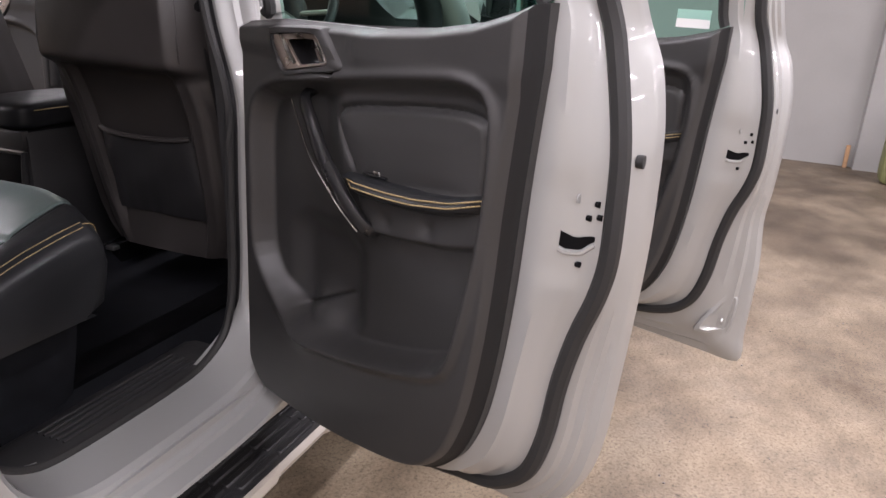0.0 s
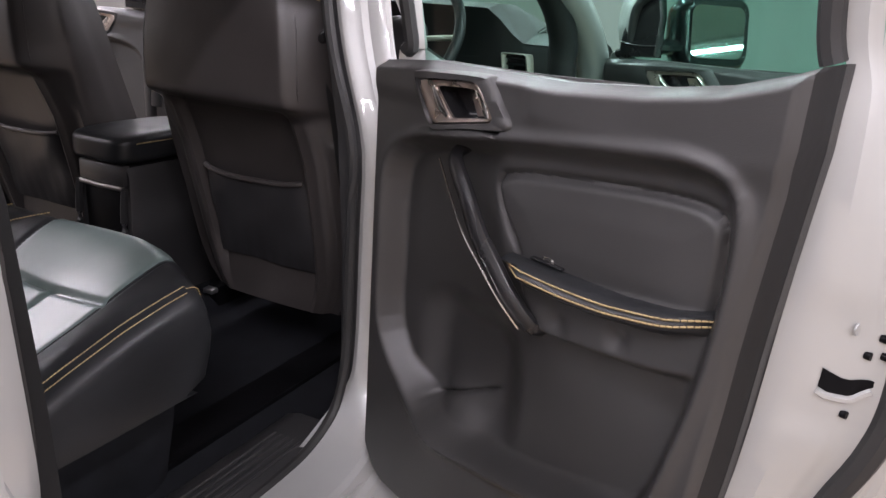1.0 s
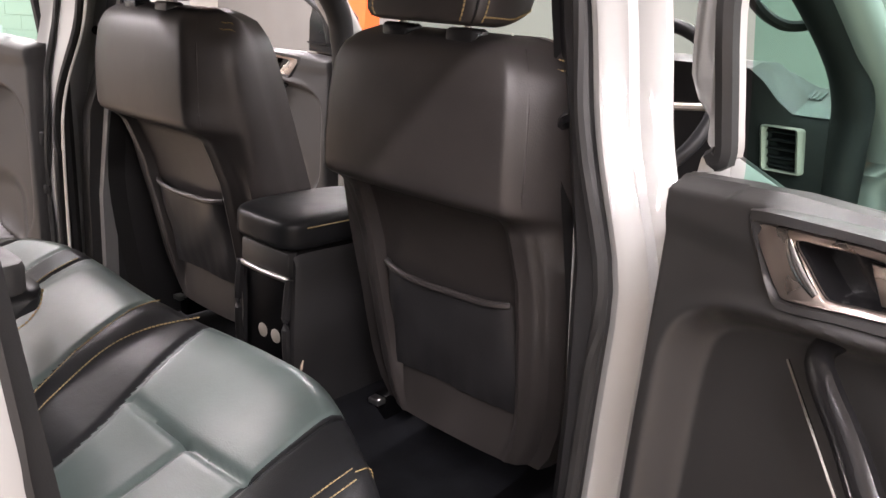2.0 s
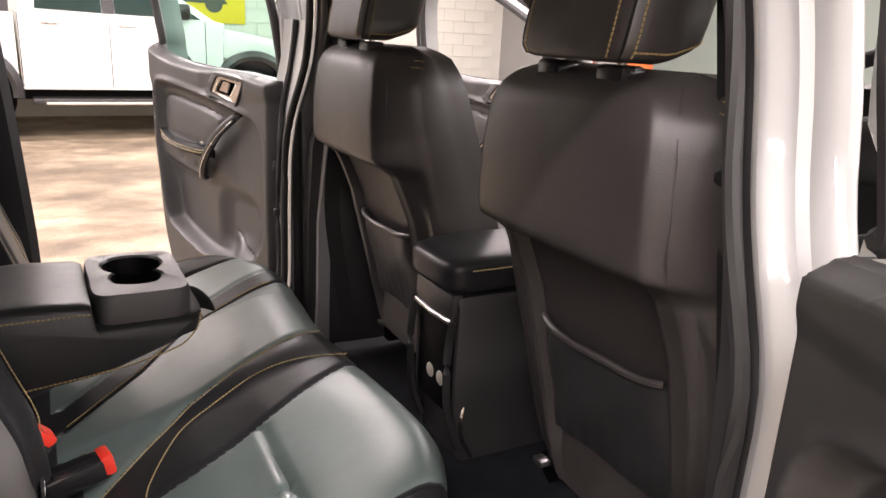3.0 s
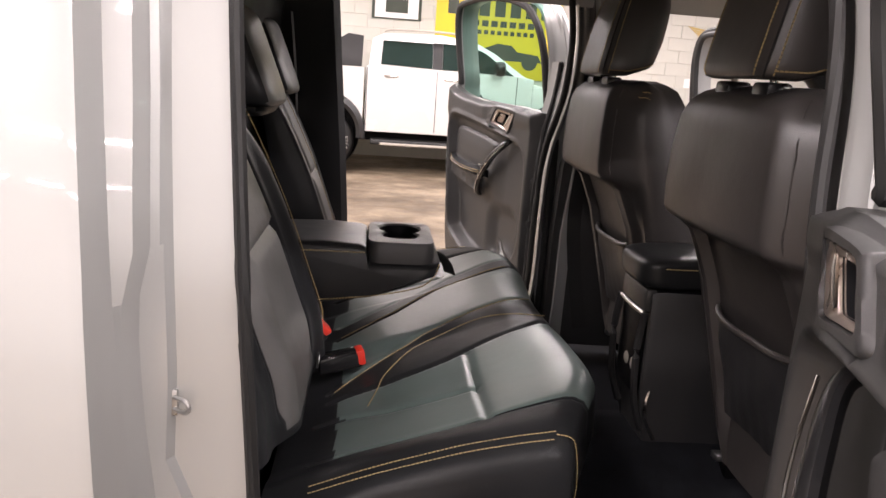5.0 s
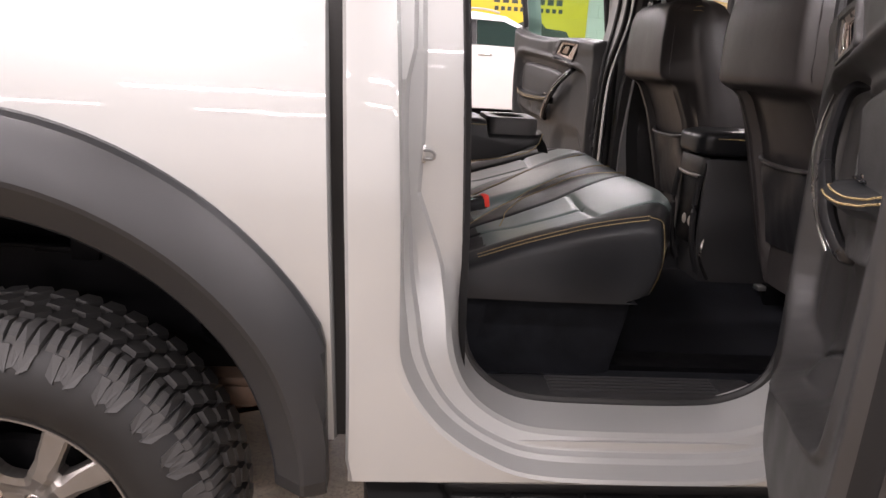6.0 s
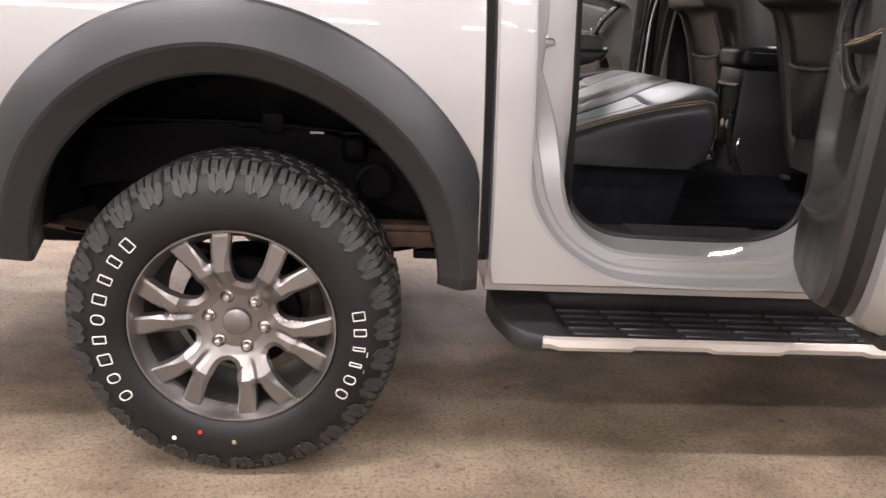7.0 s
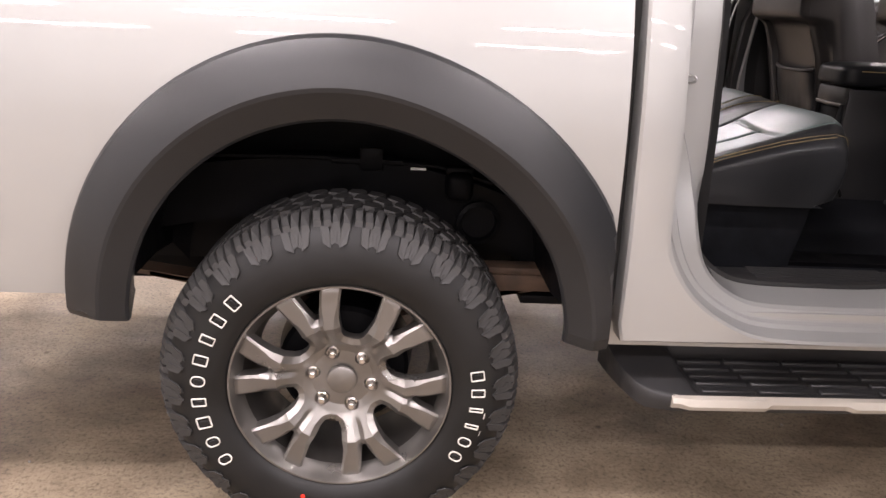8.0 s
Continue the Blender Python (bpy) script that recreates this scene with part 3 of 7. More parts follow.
        ring_plate(bm, [P(u, v) for u, v in rrect(-hw, hw, -hh, hh, rr)], [P(u, v) for u, v in rrect(-hw + line, hw - line, -hh + line, hh - line, max(0.0012, rr - line))], (0, 0.004, 0), 0.2)
        part("raised_mark", bm, LETTER, tyre, "white outlined raised mark")
        if hw > 0.008:
            bm = bmesh.new()
            box(bm, (-hw * 0.42, -0.0005, -hh * 0.55), (hw * 0.42, 0.004, hh * 0.55), 0.0015, 1, Matrix(((et.x, 0, er.x, c.x), (0, 1, 0, c.y), (et.z, 0, er.z, c.z), (0, 0, 0, 1))))
            part("mark_core", bm, SIDEWALL, tyre)
    if marks:
        for deg, r, mat in ((253, 0.285, RED), (270, 0.30, THREAD), (243, 0.325, PAPER)):
            bm = bmesh.new()
            a = radians(deg)
            lathe(bm, [(0.0, -0.9288), (0.005, -0.9288), (0.006, -0.9268)], (cx + r * math.cos(a), 0, cz + r * math.sin(a)), 12)
            part("paint_dot", bm, mat, tyre)
        # pale scuffed dashes low on the sidewall
        for deg, span, r in ((236, 3.0, 0.340), (243, 5.0, 0.344), (251, 4.0, 0.347), (261, 6.5, 0.349), (272, 8.0, 0.350), (283, 5.0, 0.350), (292, 7.0, 0.348), (335, 3.0, 0.338), (343, 2.0, 0.335), (351, 2.5, 0.333), (357, 1.5, 0.34)):
            bm = bmesh.new()
            arc = [radians(deg + span * (k / 6 - 0.5)) for k in range(7)]
            tube(bm, [V(cx + r * math.cos(t), Y(-0.9165 + (r - 0.345) * 0.5), cz + r * math.sin(t)) for t in arc], 0.0022, 5)
            part("scuffed_dash", bm, LETTER, tyre)
    # rim barrel
    bm = bmesh.new()
    prof = [(0.252, -0.884), (0.2535, -0.902), (0.251, -0.909), (0.247, -0.909), (0.243, -0.900), (0.240, -0.888), (0.232, -0.876), (0.226, -0.862)]
    lathe(bm, [(r, Y(y)) for r, y in prof], (cx, 0, cz), 72)
    rim = part("wheel_rim", bm, ALLOY, owner, "gunmetal alloy rim with six forked spokes")
    # deeper part of the barrel, its shade put into the colour
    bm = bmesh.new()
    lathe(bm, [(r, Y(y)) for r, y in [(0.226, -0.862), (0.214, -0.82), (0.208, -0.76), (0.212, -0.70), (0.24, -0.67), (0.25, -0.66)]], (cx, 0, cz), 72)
    part("rim_barrel", bm, SHADEALLOY, rim, "inner barrel, coloured dark for the shade behind the spokes")
    bm = bmesh.new()
    lathe(bm, [(r, Y(y)) for r, y in [(0.0, -0.868), (0.028, -0.867), (0.034, -0.863), (0.0355, -0.857)]], (cx, 0, cz), 36)
    part("centre_cap", bm, ALLOY, rim, "plain gunmetal centre cap")
    for i in range(6):
        a = radians(109 - 60 * i)
        bm = bmesh.new()
        lathe(bm, [(r, Y(y)) for r, y in [(0.0, -0.872), (0.006, -0.8715), (0.0095, -0.868), (0.0105, -0.862), (0.0105, -0.852), (0.014, -0.850)]], (cx + 0.0695 * math.cos(a), 0, cz + 0.0695 * math.sin(a)), 12)
        part("lug_nut", bm, CHROME, rim, "bright steel lug nut")
    # cast face: a dished disc with six wide and six narrow windows, bevelled along their edges
    wide_half = [(0.239, 0.041), (0.236, 0.047), (0.200, 0.044), (0.168, 0.040), (0.142, 0.031), (0.122, 0.025), (0.111, 0.017), (0.107, 0.005)]
    slim_half = [(0.239, 0.024), (0.236, 0.029), (0.205, 0.018), (0.168, 0.005)]
    wide_window, slim_window = [h + [(a, -b) for a, b in reversed(h)] for h in (wide_half, slim_half)]
    nr, na = (70, 384) if treads else (26, 120)

    def window_gap(r, phi):
        best = 9.0
        for centre, poly in ((0, slim_window), (30, wide_window), (-30, wide_window)):
            q = radians(phi - centre)
            if abs(phi - centre) < 25:
                best = min(best, poly_distance(r * math.cos(q), r * math.sin(q), poly))
        return best
    bm = bmesh.new()
    grid, gone = [], []
    for i in range(na):
        a = 2 * math.pi * i / na
        col, out_col = [], []
        for j in range(nr + 1):
            r = 0.034 + 0.212 * j / nr
            phi = (math.degrees(a) - 109 + 30) % 60 - 30
            best = window_gap(r, phi)
            ang = a
            bevel = 0.014 - 0.0085 * step(0.140, 0.205, r)
            goal = 0.0 if abs(best) < 0.0024 else bevel
            if abs(best - goal) < 0.0024 and treads:
                # settle the vertex on the window's edge or on the crest of its bevel
                gr = (window_gap(r + 0.0005, phi) - best) / 0.0005
                gt = (window_gap(r, phi + 0.1) - best) / (r * radians(0.1))
                g2 = gr * gr + gt * gt
                if g2 > 0.3:
                    r -= (best - goal) * gr / g2
                    turn = (best - goal) * gt / g2 / r
                    ang -= turn
                    phi -= math.degrees(turn)
                    best = goal
            y = curve(r, [(0.070, -0.852), (0.090, -0.860), (0.146, -0.899), (0.232, -0.891), (0.247, -0.886)])
            y += 0.85 * max(0, bevel - max(best, 0)) if best < bevel else 0
            q = radians(phi)
            # shallow valley down the middle of each stem
            y += 0.009 * max(0, 1 - abs(r * math.sin(q)) / 0.011) * step(0.095, 0.125, r) * step(0.20, 0.17, r)
            hole = math.hypot(r * math.cos(q) - 0.0695, r * math.sin(q))
            y += 0.020 * step(0.0165, 0.0125, hole)
            col.append(V(cx + r * math.cos(ang), Y(y), cz + r * math.sin(ang)))
            out_col.append(best)
        grid.append([bm.verts.new(p) for p in col])
        gone.append(out_col)
    for i in range(na):
        k = (i + 1) % na
        for j in range(nr):
            if min(gone[i][j], gone[i][j + 1], gone[k][j], gone[k][j + 1]) > -1e-6:
                bm.faces.new((grid[i][j], grid[i][j + 1], grid[k][j + 1], grid[k][j]))
    bmesh.ops.delete(bm, geom=[v for v in bm.verts if not v.link_faces], context="VERTS")
    rim_edges = [e for e in bm.edges if e.is_boundary and 0.05 < (e.verts[0].co - V(cx, e.verts[0].co.y, cz)).length < 0.2445]
    walls = bmesh.ops.extrude_edge_only(bm, edges=rim_edges)["geom"]
    for v in walls:
        if isinstance(v, bmesh.types.BMVert):
            v.co.y += flip * 0.030
    part("wheel_face", bm, ALLOY, rim, "gunmetal cast face with forked spokes", sharp=17)
    bm = bmesh.new()
    lathe(bm, [(r, Y(y)) for r, y in [(0.0, -0.80), (0.10, -0.80), (0.145, -0.795), (0.155, -0.785), (0.16, -0.74), (0.165, -0.70), (0.0, -0.70)]], (cx, 0, cz), 48)
    part("brake_drum", bm, UNDER, owner)
    return tyre


rear_wheel(WHEEL[0], -0.86, WHEEL[1], 1, truck)
rear_wheel(WHEEL[0], 0.92, WHEEL[1], -1, truck, False, False)
rear_wheel(3.224, -0.86, WHEEL[1], 1, truck, False, False)
rear_wheel(3.224, 0.92, WHEEL[1], -1, truck, False, False)


def tail_and_nose():
    bm = bmesh.new()
    box(bm, (-1.37, -0.78, 0.66), (-1.33, 0.84, 1.37), 0.012)
    part("tailgate", bm, SILVER, truck, "silver painted tailgate")
    bm = bmesh.new()
    box(bm, (-1.50, -0.86, 0.48), (-1.36, 0.92, 0.62), 0.03)
    part("rear_bumper", bm, PLASTIC, truck)
    bm = bmesh.new()
    box(bm, (3.84, -0.88, 0.42), (4.10, 0.94, 0.72), 0.06, 3)
    part("front_bumper", bm, SILVER, truck)
    for s in (1, -1):
        bm = bmesh.new()
        rows = []
        for i in range(21):
            a = radians(180 - 180 * i / 20)
            rows.append([V(3.224 + r * math.cos(a), y if s > 0 else 2 * CY - y, 0.56 + r * math.sin(a)) for r, y in ((0.55, -0.90), (0.54, -0.945), (0.48, -0.965), (0.435, -0.935), (0.435, -0.80))])
        rows_mesh(bm, rows)
        part("wheel_arch_flare", bm, FLARE, truck)


tail_and_nose()


# ---- cab shell ----
def opening_path():
    """The rear door opening's edge as (x, z), from the top of the rear pillar round the sill to the top of the middle pillar."""
    return smooth([(0.775, 1.74, 0), (0.788, 1.50, 0), (0.804, 1.24, 0), (0.817, 1.0, 0), (0.822, 0.85, 0), (0.828, 0.755, 0), (0.852, 0.69, 0), (0.905, 0.643, 0), (0.98, 0.619, 0), (1.15, 0.613, 0), (1.29, 0.614, 0), (1.37, 0.623, 0), (1.44, 0.655, 0), (1.484, 0.715, 0), (1.502, 0.82, 0), (1.505, 1.06, 0), (1.514, 1.28, 0), (1.540, 1.45, 0), (1.540, 1.60, 0), (1.515, 1.74, 0)], 5)


# widths of the striker plate and of the channel beside it, by height
PLATE_EDGE = [(0.75, 0.026), (0.85, 0.036), (0.91, 0.042), (0.971, 0.062), (1.043, 0.085), (1.128, 0.076), (1.21, 0.072), (1.5, 0.066), (1.74, 0.06)]
CHANNEL_EDGE = [(0.73, 0.088), (0.855, 0.094), (1.0, 0.101), (1.10, 0.106), (1.18, 0.105), (1.237, 0.101), (1.29, 0.087), (1.46, 0.081), (1.74, 0.08)]


def jamb(side):
    """The painted door frame swept round the opening: inner edge, gutter, steps and outer skin."""
    pts = opening_path()
    bm = bmesh.new()
    rows = []
    prof = [(-0.006, -0.720), (0.0, -0.742), (0.003, -0.752), (0.012, -0.795), (0.024, -0.838), (0.036, -0.850), (0.062, -0.858), (0.076, -0.862), (0.084, -0.876), (0.100, -0.882), (0.110, -0.902), (0.120, -0.918), (0.132, -0.922), (0.170, -0.921), (0.183, -0.915), (0.188, -0.900), (0.188, -0.80)]
    prof_mid = [(0.004, -0.752), (0.001, -0.757), (0.0, -0.762), (0.003, -0.773), (0.010, -0.784), (0.014, -0.798), (0.026, -0.806), (0.030, -0.822), (0.034, -0.832), (0.037, -0.838), (0.042, -0.842), (0.046, -0.843), (0.050, -0.842), (0.056, -0.838), (0.066, -0.828), (0.078, -0.81), (0.085, -0.78)]
    n = len(pts)
    for i, p in enumerate(pts):
        d = pts[min(i + 1, n - 1)] - pts[max(i - 1, 0)]
        d.normalize()
        out = V(d.y, 0, -d.x)        # away from the opening, in the plane of the side
        sill = step(0.80, 0.63, p.y)
        mid = step(1.25, 1.46, p.x) * step(0.63, 0.75, p.y)
        k = 1 - 0.44 * sill
        row = []
        edge_x = 0.623 - 0.037 * (p.y - 0.55)
        reach = min((p.x - edge_x) / max(1e-3, -out.x) if out.x < -1e-3 else 9, (p.y - 0.535) / max(1e-3, -out.z) if out.z < -1e-3 else 9)
        tall = step(0.74, 0.92, p.y) if p.x < 1.2 else 0.0
        lip, wall = curve(p.y, PLATE_EDGE), curve(p.y, CHANNEL_EDGE)
        pillar = [(-0.004, -0.752), (0.0, -0.768), (0.005, -0.774), (lip * 0.55, -0.778), (lip - 0.003, -0.781), (lip + 0.004, -0.793), (wall - 0.010, -0.799), (wall - 0.002, -0.804), (wall + 0.006, -0.836), (0.113, -0.843), (0.117, -0.895)]
        for k2, ((dd, y), (dm, ym)) in enumerate(zip(prof, prof_mid)):
            if k2 < 11:
                dd, y = dd + (pillar[k2][0] / k - dd) * tall, y + (pillar[k2][1] - y) * tall
            if p.x < 1.45 and reach < 1 and dd > 0.115:
                dd = dd if dd < 0.16 else (reach - 0.006 if dd < 0.175 else reach) / k
                dd = min(dd, reach / k)
            dd, y = dd + (dm / k - dd) * mid, y + (ym - y) * mid
            yy = y
            if k2 > 9 and p.x < 1.2:
                yy += 0.022 * step(1.02, 1.32, p.y)
            rise = max(0.0, p.y - 1.20)
            yy += 0.23 * rise * rise / (rise + 0.14) + 0.052 * mid * step(1.15, 1.45, p.y)
            q = V(p.x, 0, p.y) + out * dd * k
            row.append(V(q.x, CY + side * (yy - CY) if side > 0 else 2 * CY - yy, q.z))
        rows.append(row)
    rows_mesh(bm, rows)
    frame_ob = part("door_frame", bm, SILVER, truck, "silver painted rear door frame with stepped jamb", sharp=20)
    bm = bmesh.new()
    line = []
    for p in pts:
        yy = -0.738 - 0.008 * step(1.25, 1.46, p.x) * step(0.63, 0.75, p.y) - 0.028 * step(1.2, 1.0, p.x) * step(0.74, 0.92, p.y) + 0.23 * max(0, p.y - 1.20) ** 2 / (max(0, p.y - 1.20) + 0.14) + 0.052 * step(1.25, 1.46, p.x) * step(1.15, 1.45, p.y)
        line.append(V(p.x - 0.017 * step(1.25, 1.46, p.x) * step(0.63, 0.75, p.y), yy if side > 0 else 2 * CY - yy, p.y))
    tube(bm, line, 0.010, 8, 1.0)
    part("door_seal", bm, RUBBER, frame_ob, "black rubber door seal")
    return frame_ob


near_frame = jamb(1)
far_frame = jamb(-1)


def far_pillar_face():
    """Silver rear face of the far middle pillar, outside its seal."""
    pts = [p for p in opening_path() if p.x > 1.41 and p.y < 1.56]
    prof = [(-0.034, 0.912), (-0.030, 0.906), (-0.022, 0.897), (-0.016, 0.886), (-0.014, 0.874), (-0.006, 0.862), (-0.003, 0.846), (0.004, 0.832), (0.006, 0.815)]
    bm = bmesh.new()
    rows_mesh(bm, [[V(p.x + dx, y - 0.22 * max(0, p.y - 1.30), p.y) for dx, y in prof] for p in pts])
    face = part("pillar_face", bm, SILVER, truck, "silver painted face of the middle pillar")
    for z, r in ((1.135, 0.017), (1.00, 0.012)):
        bm = bmesh.new()
        pad(bm, (1.486, 0.884, z), (0.020, 0.026, r * 2.4), 3, 4)
        part("check_strap_plug", bm, RUBBER, face, "black rubber plug on the pillar")
    bm = bmesh.new()
    tube(bm, [V(p.x - 0.016, 0.868 - 0.22 * max(0, p.y - 1.30) + 0.006 * math.sin(p.y * 14), p.y) for p in pts], 0.0075, 6)
    part("door_seal", bm, RUBBER, face)


far_pillar_face()


def striker():
    bm = bmesh.new()
    c = V(0.735, -0.786, 1.105)
    box(bm, c + V(-0.006, -0.001, -0.016), c + V(0.004, 0.005, 0.016), 0.002)
    tube(bm, smooth([c + V(0.0, 0.0, 0.007), c + V(0.014, -0.010, 0.007), c + V(0.019, -0.013, 0.0), c + V(0.014, -0.010, -0.007), c + V(0.0, 0, -0.007)], 4), 0.0028, 8)
    part("door_striker", bm, STEEL, near_frame, "bare steel door striker loop")


striker()


def cab_shell():
    # back of the cab, inner and outer
    bm = bmesh.new()
    rows = []
    for i in range(13):
        y = -0.86 + 1.78 * i / 12
        rows.append([V(0.63, y, 0.55), V(0.63, y, 1.0), V(0.615, y, 1.38), V(0.612, y * 0.95, 1.48), V(0.665, y * 0.84, 1.74)])
    rows_mesh(bm, rows)
    rows_mesh(bm, [[p + V(0.025, 0, 0) for p in r] for r in rows])
    part("cab_back", bm, BORDER, truck, "black trimmed cab rear panel")
    # inner trim of the rear pillars, near and far
    for s in (1, -1):
        bm = bmesh.new()
        rows = []
        for z, x1, y in ((0.60, 0.80, -0.77), (0.80, 0.795, -0.77), (1.0, 0.79, -0.765), (1.25, 0.775, -0.76), (1.5, 0.757, -0.715), (1.74, 0.742, -0.66)):
            yy = y if s > 0 else 2 * CY - y
            n = 0.03 * s
            x1 += 0.026 if s > 0 else 0.072
            rows.append([V(x1 + 0.008, yy - n * 0.9, z), V(x1 - 0.01, yy + n * 0.3, z), V(x1 - 0.06, yy + n, z), V(0.66, yy + n, z)])
        rows_mesh(bm, rows)
        part("pillar_trim", bm, BORDER, truck, "black plastic rear pillar trim")
    # roof
    bm = bmesh.new()
    rows = []
    for i in range(15):
        x = 0.66 + (2.25 - 0.66) * i / 14
        rise = 0.05 * math.sin(math.pi * i / 14)
        rows.append([V(x, CY + 0.72 * math.sin(radians(-90 + 180 * j / 12)), 1.755 + rise * math.cos(radians(-90 + 180 * j / 12)) + 0.02 * math.cos(radians(-90 + 180 * j / 12))) for j in range(13)])
    rows_mesh(bm, rows)
    rows_mesh(bm, [[p + V(0, 0, -0.035) for p in r] for r in rows])
    part("roof", bm, SILVER, truck)
    bm = bmesh.new()
    lining = [[V(p.x, CY + (p.y - CY) * 0.90, p.z - 0.055) for p in r] for r in rows]
    rows_mesh(bm, lining)
    rows_mesh(bm, [[p + V(0, 0, 0.006) for p in r] for r in lining])
    part("headliner", bm, HEADLINER, truck, "pale grey fabric headliner")
    # middle pillars
    for s in (1, -1):
        bm = bmesh.new()
        rows = []
        for z, x0, x1, y in ((0.56, 1.535, 1.60, -0.79), (0.75, 1.545, 1.60, -0.79), (1.0, 1.545, 1.60, -0.785), (1.35, 1.565, 1.62, -0.740), (1.55, 1.575, 1.63, -0.680), (1.75, 1.54, 1.60, -0.625)):
            yo, yi = y - 0.02, y + 0.11
            f = (lambda v: v) if s > 0 else (lambda v: 2 * CY - v)
            rows.append([V(x0 + 0.02, f(yi), z), V(x0 + 0.025, f(yo), z), V(x1 - 0.02, f(yo), z), V(x1, f(yi), z)])
        rows_mesh(bm, rows, loop_row=True, cap=True)
        part("middle_pillar", bm, SILVER, truck, "silver middle door pillar")
        bm = bmesh.new()
        rows = []
        for z, x0, x1, y in ((0.62, 1.505, 1.95, -0.715), (0.75, 1.512, 1.93, -0.715), (1.0, 1.512, 1.88, -0.71), (1.22, 1.518, 1.75, -0.690), (1.38, 1.548, 1.675, -0.638), (1.55, 1.562, 1.66, -0.592), (1.74, 1.535, 1.63, -0.555)):
            x0 += 0.035 if s < 0 else 0.0
            f = (lambda v: v) if s > 0 else (lambda v: 2 * CY - v)
            rows.append([V(x0 + 0.006, f(y - 0.055), z), V(x0 - 0.006, f(y - 0.03), z), V(x0, f(y), z), V(x0 + 0.04, f(y + 0.028), z), V((x0 + x1) / 2, f(y + 0.04), z), V(x1 - 0.02, f(y + 0.028), z), V(x1, f(y), z), V(x1, f(y - 0.05), z)])
        rows_mesh(bm, rows)
        part("pillar_trim", bm, PLASTIC, truck, "black plastic middle pillar trim")
        # belt guide and webbing
        bm = bmesh.new()
        f = (lambda v: v) if s > 0 else (lambda v: 2 * CY - v)
        pad(bm, (1.605, f(-0.595), 1.40), (0.05, 0.05, 0.06), 3, 4)
        tube(bm, [(1.575, f(-0.68), 1.42), (1.575, f(-0.635), 1.405), (1.58, f(-0.60), 1.385)], 0.012, 8)
        part("belt_guide", bm, GLOSS, truck)
        bm = bmesh.new()
        pts = smooth([(1.61, f(-0.545), 1.62), (1.61, f(-0.585), 1.42), (1.60, f(-0.665), 1.05), (1.66, f(-0.675), 0.68)], 6)
        rows_mesh(bm, [[p + V(-0.022, 0, 0), p + V(0.022, 0, 0.004)] for p in pts])
        rows_mesh(bm, [[p + V(-0.022, 0.002, 0), p + V(0.022, 0.002, 0.004)] for p in pts])
        part("seat_belt", bm, RUBBER, truck, "black seat belt webbing")
    # floor pan, tunnel, carpet walls and step plates
    bm = bmesh.new()
    rows = []
    for i in range(25):
        y = -0.775 + 1.61 * i / 24
        hump = 0.07 * step(0.22, 0.10, abs(y - CY))
        rows.append([V(x, y, 0.600 + hump + 0.10 * step(2.35, 2.8, x)) for x in (0.66, 0.9, 1.2, 1.5, 1.8, 2.1, 2.4, 2.6, 2.85)])
    rows_mesh(bm, rows)
    rows_mesh(bm, [[p + V(0, 0, -0.03) for p in r] for r in rows])
    part("carpet", bm, CARPET, truck, "black carpeted cab floor")
    bm = bmesh.new()
    prism(bm, [V(0.70, -0.60, 0.61), V(0.86, -0.60, 0.61), V(0.90, -0.60, 0.80), V(0.70, -0.60, 0.80)], (0, 1.26, 0))
    part("seat_base", bm, CARPET, truck, "black carpeted rear seat base")
    for s in (1, -1):
        bm = bmesh.new()
        f = (lambda v: v) if s > 0 else (lambda v: 2 * CY - v)
        rows_mesh(bm, [[V(x, f(y), z) for y, z in ((-0.744, 0.600), (-0.740, 0.620), (-0.728, 0.626), (-0.645, 0.625), (-0.612, 0.614), (-0.602, 0.60))] for x in (0.90, 0.98, 1.15, 1.30, 1.44, 1.47)])
        plate = part("step_plate", bm, PLASTIC, truck, "ribbed black plastic sill plate")
        for k in range(5):
            bm = bmesh.new()
            tube(bm, [(1.02, f(-0.715 + 0.016 * k), 0.6272), (1.38, f(-0.715 + 0.016 * k), 0.6272)], 0.0036, 6)
            part("rib", bm, PLASTIC, plate)
        bm = bmesh.new()
        prism(bm, [V(0.62, f(-0.86), 0.50), V(3.3, f(-0.86), 0.50), V(3.3, f(-0.86), 0.59), V(0.62, f(-0.86), 0.59)], (0, 0.2 * s, 0))
        part("rocker", bm, SILVER, truck, "silver painted rocker panel")


cab_shell()


